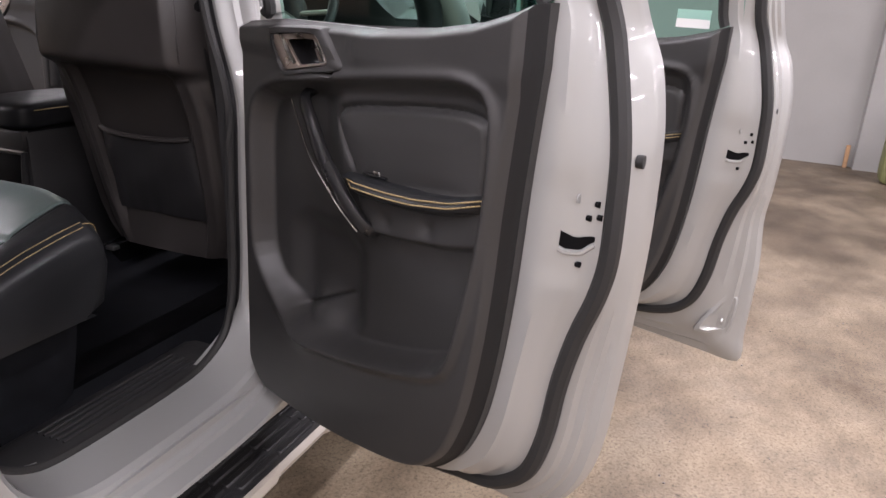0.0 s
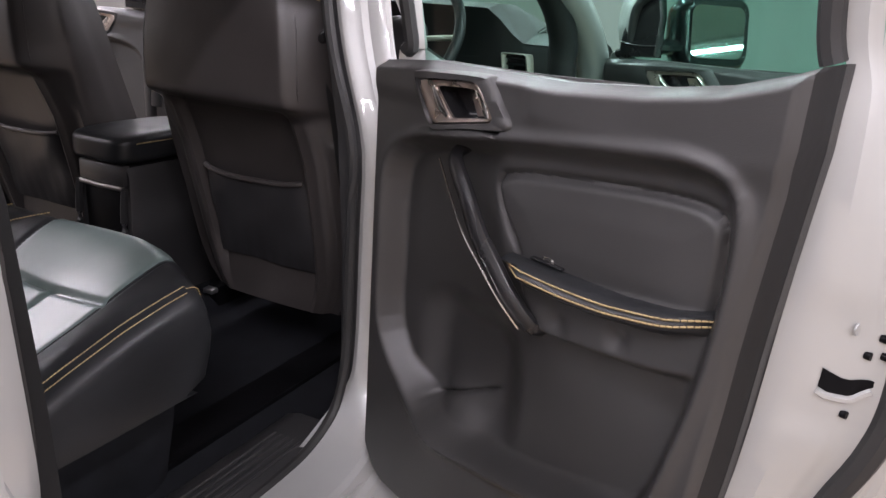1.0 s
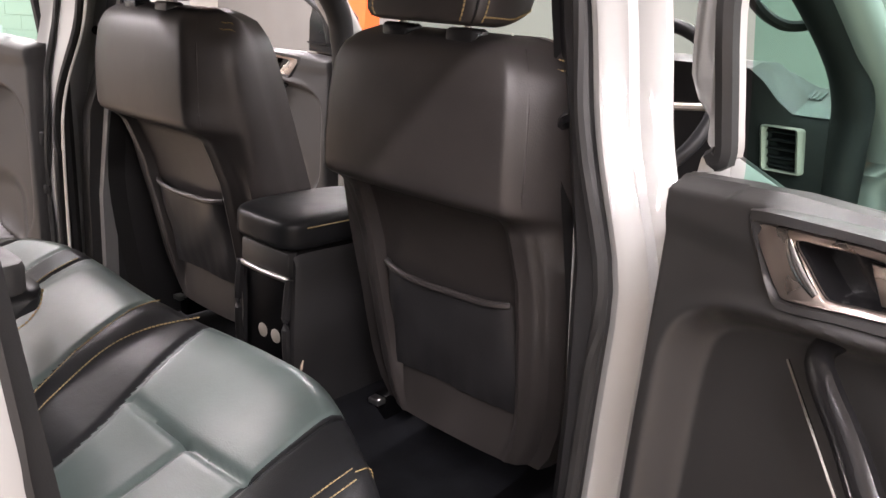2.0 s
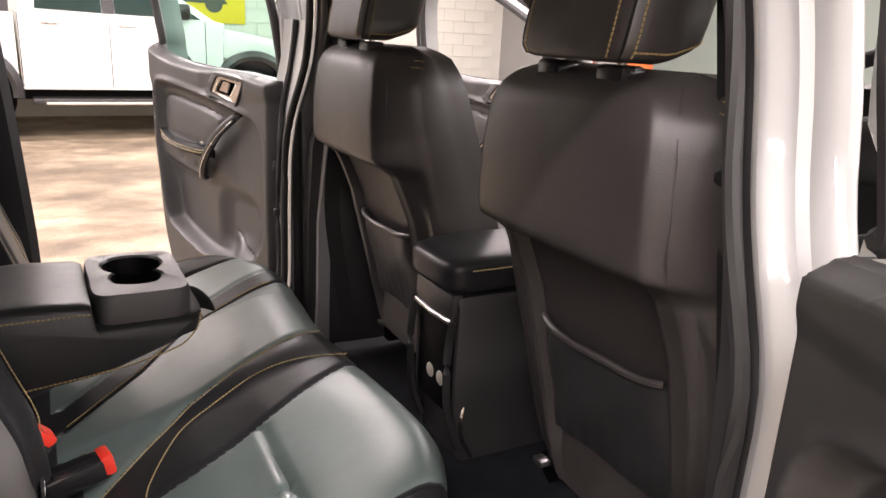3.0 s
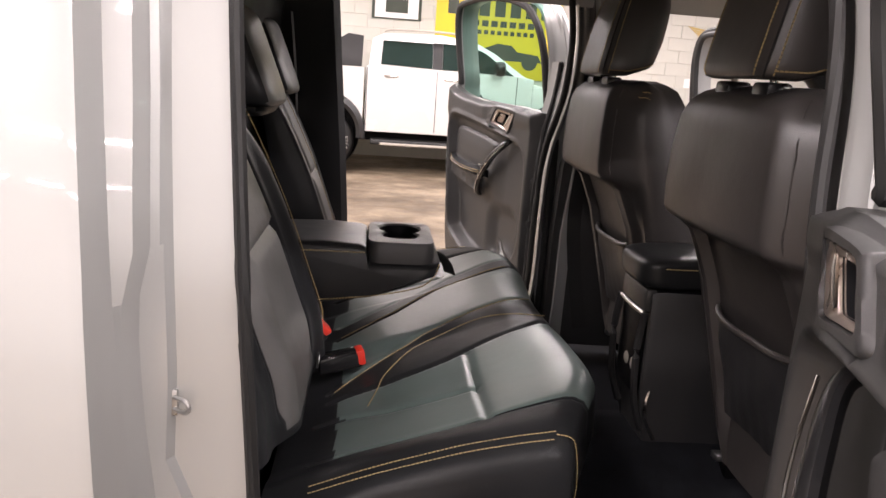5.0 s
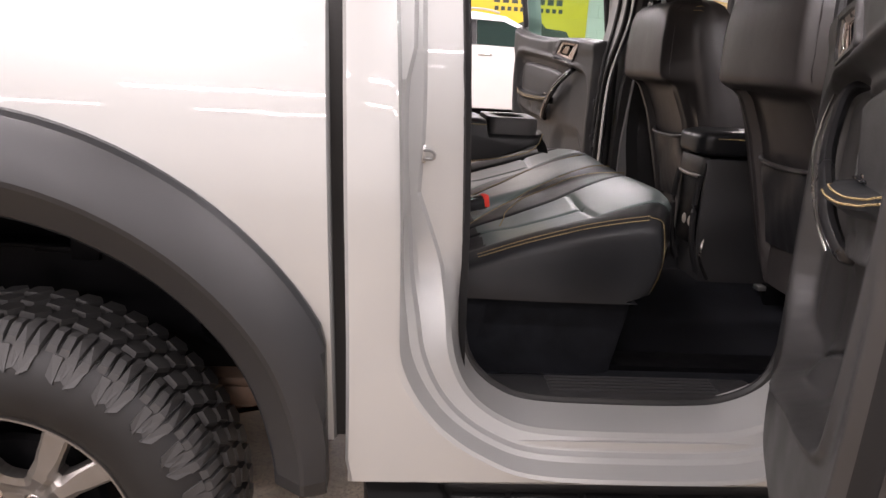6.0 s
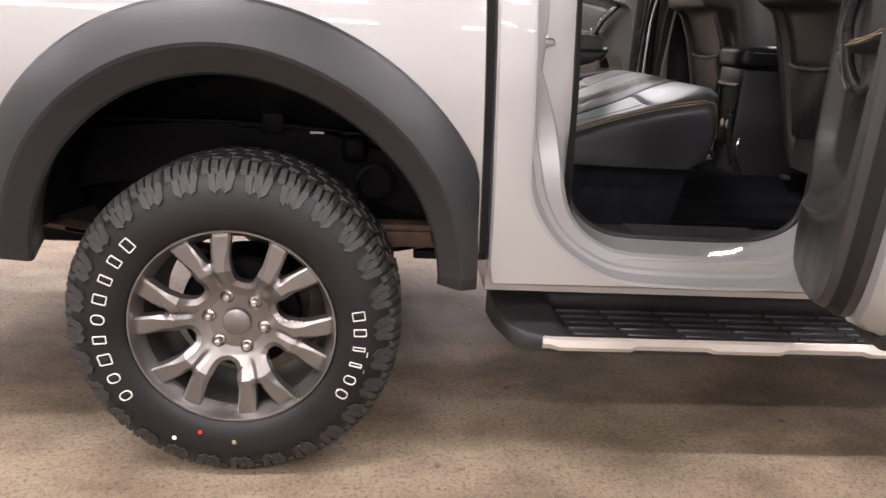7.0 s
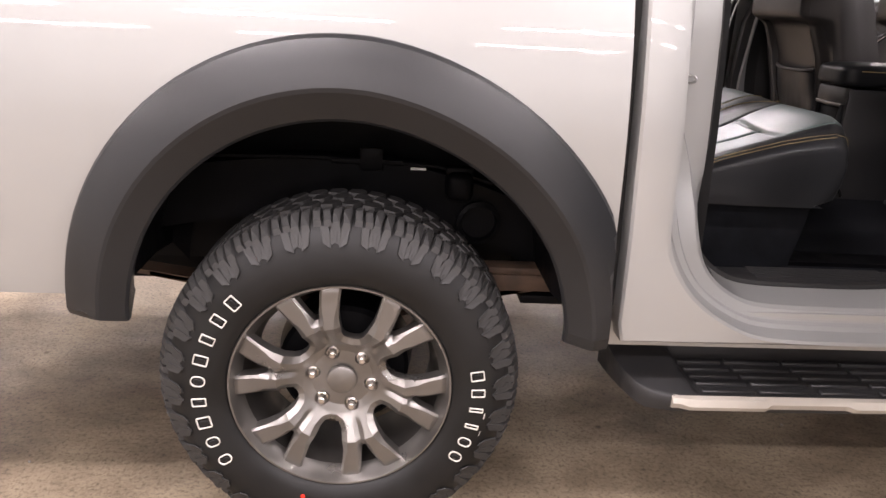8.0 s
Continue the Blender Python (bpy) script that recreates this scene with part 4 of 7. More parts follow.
def sports_bar():
    bm = bmesh.new()
    out = [V(x, -0.868 + (z - 1.385) * 0.30, z) for x, z in ((-0.75, 1.393), (-0.30, 1.391), (0.10, 1.390), (0.53, 1.388), (0.562, 1.396), (0.566, 1.44), (0.548, 1.60), (0.48, 1.74), (0.30, 1.78), (0.0, 1.70), (-0.35, 1.55), (-0.65, 1.43))]
    prism(bm, out, (0, 0.05, 0), 0.006)
    bar = part("sports_bar", bm, BARGREY, truck, "dark grey moulded sports bar on the bed rail")
    bm = bmesh.new()
    tube(bm, smooth([V(0.566, -0.872, 1.398), V(0.570, -0.862, 1.43), V(0.562, -0.838, 1.50), V(0.54, -0.800, 1.62)], 5), 0.007, 8)
    part("trim_line", bm, CHROME, bar)
    bm = bmesh.new()
    box(bm, (-1.30, -0.82, 1.33), (0.56, 0.88, 1.375), 0.01)
    part("bed_cover", bm, PLASTIC, truck, "black bed cover")
    # black filler strip in place of the dark in the open gap
    bm = bmesh.new()
    prism(bm, [V(0.575, -0.865, 0.60), V(0.625, -0.865, 0.60), V(0.595, -0.85, 1.37), V(0.545, -0.85, 1.37)], (0, 0.1, 0))
    part("gap_fill", bm, RUBBER, truck, "black strip standing for the shaded gap between bed and cab")


sports_bar()


# ---- running board ----
def tread_start(y):
    """Where the ribbed tread begins behind the nose of the step."""
    return curve(-y, [(0.70, 0.775), (0.754, 0.808), (0.805, 0.822), (0.885, 0.838), (0.94, 0.860)])


def board_edge(x):
    """The outer edge of the step in plan, rounded at the nose."""
    return curve(x, [(0.648, -0.735), (0.651, -0.775), (0.657, -0.815), (0.668, -0.850), (0.690, -0.884), (0.720, -0.906), (0.765, -0.918), (0.80, -0.920)])


def board_top(x, y):
    nose = curve(-y, [(0.70, 0.466), (0.735, 0.466), (0.80, 0.444), (0.86, 0.424), (0.92, 0.398)])
    tread = curve(-y, [(0.70, 0.466), (0.730, 0.468), (0.744, 0.458), (0.760, 0.428), (0.775, 0.420), (0.905, 0.396), (0.92, 0.392)])
    return nose + (tread - nose) * step(-0.022, 0.004, x - tread_start(y)) - 0.030 * (1 - step(0.60, 0.672, x)) ** 2


def running_board():
    bm = bmesh.new()
    rows = []
    for x in [0.648 + 0.004 * i for i in range(8)] + [0.684 + 0.008 * i for i in range(24)] + [0.90, 1.0, 1.3, 1.7, 2.2, 2.75]:
        outer = board_edge(x)
        ys = [-0.700 + (outer + 0.004 + 0.700) * k / 30 for k in range(31)]
        row = [V(x, y, board_top(x, y)) for y in ys]
        zt = row[-1].z
        zb = 0.352 + 0.030 * (1 - step(0.64, 0.72, x))
        row += [V(x, outer, zt - 0.006), V(x, outer, (zt + zb) / 2), V(x, outer + 0.006, zb + 0.006), V(x, outer + 0.03, zb), V(x, -0.71, zb + 0.006)]
        rows.append(row)
    rows_mesh(bm, rows, loop_row=True, cap=True)
    board = part("running_board", bm, PLASTIC, truck, "black moulded side step with a silver edge")
    for k in range(5):
        y = -0.780 - 0.0275 * k
        slant = 0.40 * (-0.746 - y)
        stops = [tread_start(y) + 0.008] + [0.931 + slant + 0.152 * i for i in range(12)]
        for xa, xb in zip(stops, stops[1:]):
            bm = bmesh.new()
            z = board_top(1.5, y)
            box(bm, (xa, y - 0.0095, z - 0.004), (xb - 0.010, y + 0.0095, z + 0.0055), 0.003, 1)
            part("tread_rib", bm, PLASTIC, board)
    bm = bmesh.new()
    rows = []
    marks = [0.768, 0.785, 0.81, 0.99, 1.005, 1.19, 1.21, 1.38, 1.40, 1.60, 1.62, 1.85, 1.87, 2.2, 2.74]
    for i, x in enumerate(marks):
        bulge = 0.006 if (i // 2) % 2 else 0.0
        e = 0.1 if i == 0 else 1
        rows.append([V(x, -0.908 - 0.010 * e, 0.402), V(x, -0.922 - bulge * e, 0.397), V(x, -0.928 - bulge * e, 0.386 - bulge), V(x, -0.923 - bulge * e, 0.372 - 0.5 * bulge), V(x, -0.905, 0.366)])
    rows_mesh(bm, rows, loop_row=True, cap=True)
    part("silver_edge", bm, STRIP, board, "pale silver faceted edge trim", sharp=20)
    bm = bmesh.new()
    for x in (0.95, 1.75):
        box(bm, (x, -0.72, 0.40), (x + 0.05, -0.45, 0.44), 0.004)
    part("mounting_bracket", bm, UNDER, board)


running_board()


# ---- doors ----
def inside(u, v, u0, u1, v0, v1, r, soft):
    """1 inside a rounded rectangle, 0 outside, with a soft edge."""
    cu, cv = (u0 + u1) / 2, (v0 + v1) / 2
    qx, qy = abs(u - cu) - (u1 - u0) / 2 + r, abs(v - cv) - (v1 - v0) / 2 + r
    d = math.hypot(max(qx, 0), max(qy, 0)) + min(max(qx, qy), 0) - r
    return 1 - step(-soft, soft, d)


TRIM_TOP = [(-0.055, 1.374), (-0.015, 1.378), (0.10, 1.388), (0.37, 1.389), (0.50, 1.400), (0.59, 1.414), (0.65, 1.432), (0.684, 1.446)]
TRIM_LOW = [(p.x, p.y) for p in smooth([(a, b, 0) for a, b in [(-0.055, 0.70), (-0.045, 0.645), (-0.02, 0.60), (0.01, 0.574), (0.06, 0.563), (0.2, 0.565), (0.325, 0.579), (0.45, 0.602), (0.525, 0.628), (0.572, 0.668), (0.603, 0.715), (0.632, 0.80), (0.651, 0.91), (0.662, 1.03), (0.669, 1.16), (0.684, 1.36)]], 4)]
TRIM_OUTLINE = TRIM_LOW + [(0.684, 1.60), (-0.20, 1.60), (-0.20, 0.70)]
# edge stations of a door from the top rail down the latch side, under the sill and up the hinge side: trim edge, rubber line, outer skin
DOOR_EDGE = [((0.618, 1.735), (0.655, 1.748), (0.668, 1.762)), ((0.650, 1.66), (0.700, 1.668), (0.728, 1.675)), ((0.665, 1.56), (0.720, 1.56), (0.752, 1.56)), ((0.670, 1.47), (0.728, 1.47), (0.764, 1.47)), ((0.682, 1.42), (0.742, 1.41), (0.770, 1.415)),
             ((0.681, 1.34), (0.760, 1.33), (0.790, 1.365)), ((0.676, 1.26), (0.774, 1.25), (0.806, 1.28)), ((0.671, 1.18), (0.778, 1.17), (0.810, 1.18)), ((0.667, 1.10), (0.778, 1.09), (0.810, 1.10)), ((0.663, 1.03), (0.765, 1.03), (0.806, 1.01)),
             ((0.657, 0.96), (0.740, 0.96), (0.801, 0.93)), ((0.646, 0.87), (0.719, 0.87), (0.795, 0.85)), ((0.628, 0.78), (0.705, 0.765), (0.787, 0.76)), ((0.600, 0.708), (0.680, 0.685), (0.770, 0.68)), ((0.572, 0.668), (0.640, 0.642), (0.735, 0.61)), ((0.536, 0.634), (0.595, 0.617), (0.675, 0.565)),
             ((0.49, 0.613), (0.53, 0.600), (0.58, 0.545)), ((0.45, 0.604), (0.45, 0.578), (0.46, 0.535)), ((0.325, 0.579), (0.325, 0.558), (0.325, 0.525)), ((0.2, 0.565), (0.2, 0.547), (0.2, 0.52)), ((0.06, 0.563), (0.055, 0.546), (0.07, 0.527)), ((0.0, 0.58), (-0.008, 0.565), (-0.018, 0.548)),
             ((-0.040, 0.64), (-0.047, 0.63), (-0.056, 0.615)), ((-0.053, 0.72), (-0.057, 0.72), (-0.065, 0.72)), ((-0.053, 1.0), (-0.057, 1.0), (-0.065, 1.0)), ((-0.050, 1.36), (-0.054, 1.36), (-0.062, 1.36))]
SQUARE_CORNER = {11: (0.812, 0.80), 12: (0.812, 0.68), 13: (0.810, 0.58), 14: (0.808, 0.50), 15: (0.70, 0.497), 16: (0.58, 0.497), 17: (0.46, 0.50), 18: (0.325, 0.505), 19: (0.2, 0.51)}
RECESS = [(0.03, 1.235), (0.09, 1.262), (0.20, 1.280), (0.32, 1.298), (0.50, 1.318), (0.58, 1.322), (0.622, 1.300), (0.630, 1.22), (0.622, 1.10), (0.604, 1.0), (0.578, 0.89), (0.545, 0.850), (0.46, 0.820), (0.36, 0.794), (0.24, 0.774), (0.17, 0.779), (0.115, 0.800), (0.050, 0.850), (0.008, 0.92), (0.004, 1.05), (0.006, 1.18)]


RECESS_SOFT = [(p.x, p.y) for p in smooth([(a, b, 0) for a, b in RECESS], 3, True)]


PAD_LINE, FASCIA_LINE = [[(p.x, p.y) for p in smooth([(a, b, 0) for a, b in line], 3, True)] for line in (
    [(0.258, 1.226), (0.295, 1.246), (0.348, 1.255), (0.48, 1.271), (0.553, 1.276), (0.590, 1.272), (0.605, 1.257), (0.608, 1.206), (0.604, 1.155), (0.590, 1.135), (0.45, 1.125), (0.345, 1.120), (0.312, 1.148)],
    [(0.330, 1.120), (0.342, 1.055), (0.362, 1.037), (0.436, 1.043), (0.541, 1.059), (0.600, 1.074), (0.620, 1.088), (0.633, 1.140), (0.600, 1.160), (0.45, 1.140)])]


def trim_height(u, z):
    """How far the trim stands out of the door's plane."""
    h = 0.0
    d = poly_distance(u, z, RECESS_SOFT)
    h -= 0.044 * (1 - step(-0.022, 0.010, d)) * (1 - 0.50 * step(0.19, 0.29, u) * step(1.00, 1.10, z))
    h += 0.009 * math.exp(-((d - 0.010) / 0.010) ** 2) * (0.15 + 0.85 * step(0.05, 0.16, u))
    # padded insert with a groove round it
    if 0.22 < u < 0.64 and 1.10 < z < 1.31:
        d = poly_distance(u, z, PAD_LINE)
        h += max(0.0, -0.020 - h) * step(0.005, -0.010, d) + 0.004 * step(0, -0.05, d)
        h -= 0.009 * math.exp(-((d - 0.006) / 0.006) ** 2) * step(1.13, 1.16, z)
    # panel below the arm rest, with two shallow finger dents
    if 0.30 < u < 0.66 and 1.01 < z < 1.18:
        d = poly_distance(u, z, FASCIA_LINE)
        h += max(0.0, -0.014 - h) * step(0.004, -0.010, d)
        for cu, cz in ((0.400, 1.068), (0.500, 1.084)):
            h -= 0.008 * math.exp(-(((u - cu) / 0.016) ** 2 + ((z - cz) / 0.016) ** 2))
    # bottle bay
    h -= 0.026 * inside(u, z, 0.10, 0.30, 0.80, 1.00, 0.06, 0.035)
    h += 0.030 * math.exp(-(((u - 0.190) / 0.050) ** 2 + ((z - 0.808) / 0.050) ** 2))
    h -= 0.010 * math.exp(-((z - 0.842 - (u - 0.19) * 0.5) / 0.004) ** 2) * inside(u, z, 0.125, 0.255, 0.78, 0.9, 0.03, 0.015)
    # well behind the door handle
    h -= 0.045 * inside(u + (z - 1.337) * 0.8, z, 0.130, 0.256, 1.306, 1.362, 0.012, 0.004)
    # crease under the belt line
    h += 0.006 * step(1.31, 1.345, z) * (1 - inside(u, z, 0.10, 0.32, 1.28, 1.38, 0.02, 0.02))
    return h


def make_door(name, label, base, side, stretch=1.0, drop=0.0, mirror_on=False, lift=0.0, square=False, glazed=True):
    """An open door in its own frame: u along it, off towards the cab (side 1: the car's right)."""
    def L(u, off, z):
        return V(u * stretch, -side * off, z + lift * (1.37 - z) + drop)
    # trim panel
    bm = bmesh.new()
    nu, nz = (220, 230) if name == "rear_door" and side > 0 else (120, 128)
    def trim_point(u, z):
        top, low = curve(u, TRIM_TOP), curve(u, TRIM_LOW)
        turned = step(0.0, 0.022, -poly_distance(u, z, TRIM_OUTLINE)) if u > 0.60 or z < low + 0.06 else 1.0
        edge = min(step(-0.055, -0.020, u), turned, step(top + 0.001, top - 0.016, z) * 0.6 + 0.4)
        h = trim_height(u, z) * min(1, edge * 1.5) - 0.040 * (1 - edge) * (1.4 if u < 0.05 else 1.0)
        return L(u, h, z), turned if u > 0.12 else 1.0
    rows, rim_grade, grid = [], [], []
    for i in range(nu + 1):
        s = i / nu
        u = -0.055 + 0.739 * s
        top, low = curve(u, TRIM_TOP), curve(u, TRIM_LOW)
        col = []
        for j in range(nz + 1):
            t = j / nz
            z = low + (top - low) * t
            p, turned = trim_point(u, z)
            col.append(p)
            rim_grade.append(turned)
            grid.append((u, z))
        rows.append(col)
    rows_mesh(bm, rows)
    # the turned edge at latch side and bottom is split off, black for its shade
    border = bmesh.new()
    bm.verts.index_update()
    drop_faces = [f for f in bm.faces if sum(rim_grade[v.index] for v in f.verts) / len(f.verts) < 0.62]
    dark = set(drop_faces)
    for v in {v for f in drop_faces for v in f.verts}:
        if any(f not in dark for f in v.link_faces):
            u, z = grid[v.index]
            for k in range(2):
                d = poly_distance(u, z, TRIM_OUTLINE)
                g = V((poly_distance(u + 0.001, z, TRIM_OUTLINE) - d) / 0.001, (poly_distance(u, z + 0.001, TRIM_OUTLINE) - d) / 0.001, 0)
                u, z = u - g.x * (d + 0.0125), z - g.y * (d + 0.0125)
            v.co = trim_point(u, z)[0]
    for f in drop_faces:
        border.faces.new([border.verts.new(v.co) for v in f.verts])
    bmesh.ops.delete(bm, geom=drop_faces, context="FACES")
    bmesh.ops.remove_doubles(border, verts=border.verts, dist=0.0001)
    # turned edge behind
    def rim(k):
        o = [r[0] for r in rows] + rows[-1][1:] + [r[-1] for r in reversed(rows[:-1])] + list(reversed(rows[0][1:-1]))
        return [p.copy() + V(0, side * k, 0) for p in o]
    rows_mesh(bm, [rim(0), rim(0.03)], loop_row=True)
    trim_mesh = bm
    # shell: stepped jamb from the trim to the outer skin, all round the door and up the window posts
    bm = bmesh.new()
    edges = [list(e) for e in DOOR_EDGE]
    if square:
        for k, q in SQUARE_CORNER.items():
            edges[k][2] = q
    else:
        for e in edges:
            if e[2][0] > 0.7:
                e[2] = (e[2][0] - 0.016, e[2][1])
    front_top = [((-0.030, 1.395), (-0.052, 1.40), (-0.098, 1.40)), ((-0.030, 1.45), (-0.054, 1.45), (-0.108, 1.45)), ((-0.030, 1.58), (-0.054, 1.585), (-0.106, 1.59)), ((0.016, 1.69), (-0.010, 1.705), (-0.035, 1.715)), ((0.12, 1.742), (0.105, 1.76), (0.10, 1.775)), ((0.35, 1.768), (0.35, 1.783), (0.35, 1.80)), ((0.56, 1.758), (0.565, 1.772), (0.57, 1.788))]
    if square:
        front_top = [((-0.002, 1.395), (-0.038, 1.40), (-0.050, 1.40)), ((0.0, 1.44), (-0.038, 1.45), (-0.052, 1.45)), ((0.012, 1.52), (-0.020, 1.54), (-0.036, 1.545)), ((0.065, 1.57), (0.048, 1.588), (0.038, 1.600)), ((0.16, 1.638), (0.146, 1.655), (0.138, 1.668)), ((0.28, 1.71), (0.27, 1.725), (0.262, 1.740)), ((0.41, 1.757), (0.405, 1.772), (0.40, 1.788)), ((0.56, 1.758), (0.565, 1.772), (0.57, 1.788))]
    edges = edges + [list(e) for e in front_top]
    lines = [smooth([(e[k][0], e[k][1], 0) for e in edges], 4, True) for k in range(3)]
    prof = [(0, -0.02, -0.060), (0, 0.0, -0.056), (0, 0.10, -0.058), (0, 0.34, -0.062), (0, 0.42, -0.070), (0, 0.64, -0.080), (0, 0.70, -0.088), (0, 0.80, -0.097), (0, 1.0, -0.104), (1, 0.10, -0.116), (1, 0.42, -0.124), (1, 0.50, -0.136), (1, 0.68, -0.141), (1, 0.74, -0.153), (1, 0.93, -0.160), (1, 1.0, -0.172), (1, 0.985, -0.190)]
    rows = []
    for p, q, r in zip(*lines):
        row = []
        high = step(1.38, 1.48, q.y)
        hinge = step(0.10, 0.02, q.x)
        for seg, t, off in prof:
            w = p.lerp(q, t) if seg == 0 else q.lerp(r, t)
            o = off * (1 - 0.22 * high) - 0.022 * high * (1 - hinge) + 0.20 * max(0, w.y - 1.40) * high
            o = -0.056 + (o + 0.056) * (1 - 0.55 * max(high, 0.9 * (1 - high)) * hinge)
            # pressed latch pan
            if seg == 0 and 0.05 < t < 0.85 and w.x > 0.6:
                o -= 0.004 * step(1.045, 1.06, w.y) * step(1.215, 1.20, w.y) * step(0.05, 0.2, t) * step(0.85, 0.68, t)
            row.append(L(w.x, o, w.y))
        rows.append(row)
    rows_mesh(bm, rows, loop_col=True)
    # outer skin, below the glass
    low = [r[-1] for r, q in zip(rows, lines[1]) if q.y < 1.40]
    rows_mesh(bm, [[p.copy() for p in low], [V(p.x * 0.75 + 0.10 * stretch, side * 0.212, p.z * 0.8 + 0.2 * (1.0 + drop)) for p in low], [V(0.38 * stretch, side * 0.218, p.z * 0.3 + 0.7 * (1.0 + drop)) for p in low]])
    # outer sides of the posts and rail
    for k in range(len(rows)):
        if lines[1][k].y > 1.36 and lines[1][(k + 1) % len(rows)].y > 1.36:
            a, b = rows[k], rows[(k + 1) % len(rows)]
            back_a = L(lines[0][k].x, -0.150 + 0.05 * step(0.10, 0.02, lines[0][k].x) + 0.20 * max(0, lines[0][k].y - 1.40), lines[0][k].y)
            back_b = L(lines[0][(k + 1) % len(rows)].x, -0.150 + 0.05 * step(0.10, 0.02, lines[0][(k + 1) % len(rows)].x) + 0.20 * max(0, lines[0][(k + 1) % len(rows)].y - 1.40), lines[0][(k + 1) % len(rows)].y)
            rows_mesh(bm, [[a[0].copy(), back_a, a[-1].copy()], [b[0].copy(), back_b, b[-1].copy()]])
    rows_shell = rows
    bmesh.ops.remove_doubles(bm, verts=bm.verts, dist=0.0002)
    shell = part(name, bm, SILVER, truck, label)
    shell.matrix_local = base
    part("door_trim", trim_mesh, SOFT, shell, "charcoal moulded door trim panel", sharp=50)
    # black here stands for shade on the trim's turned side
    part("trim_shaded_edge", border, BORDER, shell, "turned edge of the trim panel, coloured black for shade", sharp=50)
    # weatherstrip round the jamb
    bm = bmesh.new()
    begin = next(i for i in range(len(rows)) if lines[1][i - 1].x < 0.03 and lines[1][i - 1].y > 1.37 and not (lines[1][i].x < 0.03 and lines[1][i].y > 1.37))
    strip = [r[8].lerp(r[9], 0.6) + V(0, -side * 0.004, 0) for r, q in [(rows[(begin + i) % len(rows)], lines[1][(begin + i) % len(rows)]) for i in range(len(rows))] if not (q.x < 0.03 and q.y > 1.37)]
    tube(bm, strip, 0.0150, 8, up=(0, 1, 0))
    part("weatherstrip", bm, RUBBER, shell, "thick black rubber weatherstrip")
    # window seal and glass
    bm = bmesh.new()
    start = next(i for i in range(len(lines[0])) if lines[0][i].y > 1.37 and lines[0][i - 1].y <= 1.37)
    frame_line = [lines[0][(start + i) % len(lines[0])] for i in range(len(lines[0]))]
    frame_line = [p for p in frame_line if p.y > (1.44 if p.x > 0.4 else 1.37)]
    mid = V(0.37, 1.58, 0)
    tube(bm, [L(p.x + (mid.x - p.x) * 0.03, -0.060 + 0.20 * max(0, p.y - 1.40), p.y - 0.008 * step(1.6, 1.7, p.y)) for p in frame_line], 0.0125, 8, up=(0, 1, 0))
    part("window_seal", bm, RUBBER, shell, "black rubber window channel")
    bm = bmesh.new()
    tube(bm, [L(0.02, -0.048, 1.366), L(0.10, -0.048, 1.382), L(0.3, -0.048, 1.385), L(0.56, -0.050, 1.396), L(0.650, -0.052, 1.418)], 0.006, 6, up=(0, 1, 0))
    part("waist_seal", bm, RUBBER, shell)
    def glass_top(u):
        return min(1.765 - 0.35 * (u - 0.36) ** 2, 1.535 + 0.72 * u if square else 9)
    bm = bmesh.new()
    rows_mesh(bm, [[L(u, -0.080 - (0.004 if 0.1 < u < 0.7 else 0) + 0.20 * max(0, z - 1.40), z) for z in [1.30 + (glass_top(u) - 1.30) * k / 5 for k in range(6)]] for u in (-0.005, 0.06, 0.13, 0.2, 0.28, 0.35, 0.5, 0.62, 0.700)])
    if glazed:
        g = part("window_glass", bm, TINT, shell, "green tinted side window glass")
        g.visible_shadow = False
    else:
        bm.free()
    # inner handle: soft surround, brushed bezel with bright lips, cup, lever
    def rounded(pts, off):
        return [L(p.x, off, p.y) for p in smooth([(a, b, 0) for a, b in pts], 5, True)]

    def toward(pts, k, kv=None):
        return [(0.186 + (a - 0.186) * k, 1.336 + (b - 1.336) * (kv or k)) for a, b in pts]
    frame_out = [(0.082, 1.366), (0.092, 1.374), (0.160, 1.379), (0.235, 1.382), (0.256, 1.376), (0.278, 1.348), (0.297, 1.324), (0.293, 1.313), (0.275, 1.309), (0.200, 1.298), (0.140, 1.287), (0.122, 1.293), (0.100, 1.330)]
    frame_in = [(0.090, 1.352), (0.096, 1.360), (0.150, 1.365), (0.208, 1.369), (0.229, 1.365), (0.246, 1.347), (0.261, 1.328), (0.258, 1.321), (0.246, 1.317), (0.196, 1.308), (0.140, 1.298), (0.126, 1.303), (0.106, 1.328)]
    hole = [(0.131, 1.349), (0.136, 1.354), (0.160, 1.356), (0.200, 1.359), (0.218, 1.356), (0.231, 1.342), (0.243, 1.327), (0.240, 1.322), (0.228, 1.320), (0.200, 1.316), (0.176, 1.312), (0.166, 1.315), (0.146, 1.334)]
    bm = bmesh.new()
    rows_mesh(bm, [rounded(toward(frame_out, 1.02, 1.03), -0.008), rounded(frame_out, 0.002), rounded(toward(frame_out, 0.955, 0.93), 0.008), rounded(toward(frame_in, 1.03, 1.05), 0.007), rounded(frame_in, -0.004)], loop_row=True)
    part("handle_surround", bm, SOFT, shell, sharp=60)
    bm = bmesh.new()
    rows_mesh(bm, [rounded(frame_in, -0.003), rounded(toward(frame_in, 0.985, 0.97), 0.003), rounded(toward(frame_in, 0.96, 0.94), 0.004), rounded(toward(hole, 1.10, 1.10), 0.001), rounded(toward(hole, 1.02, 1.02), -0.001), rounded(hole, -0.006)], loop_row=True)
    part("handle_bezel", bm, BRONZE, shell, "brushed metal handle bezel", sharp=60)
    bm = bmesh.new()
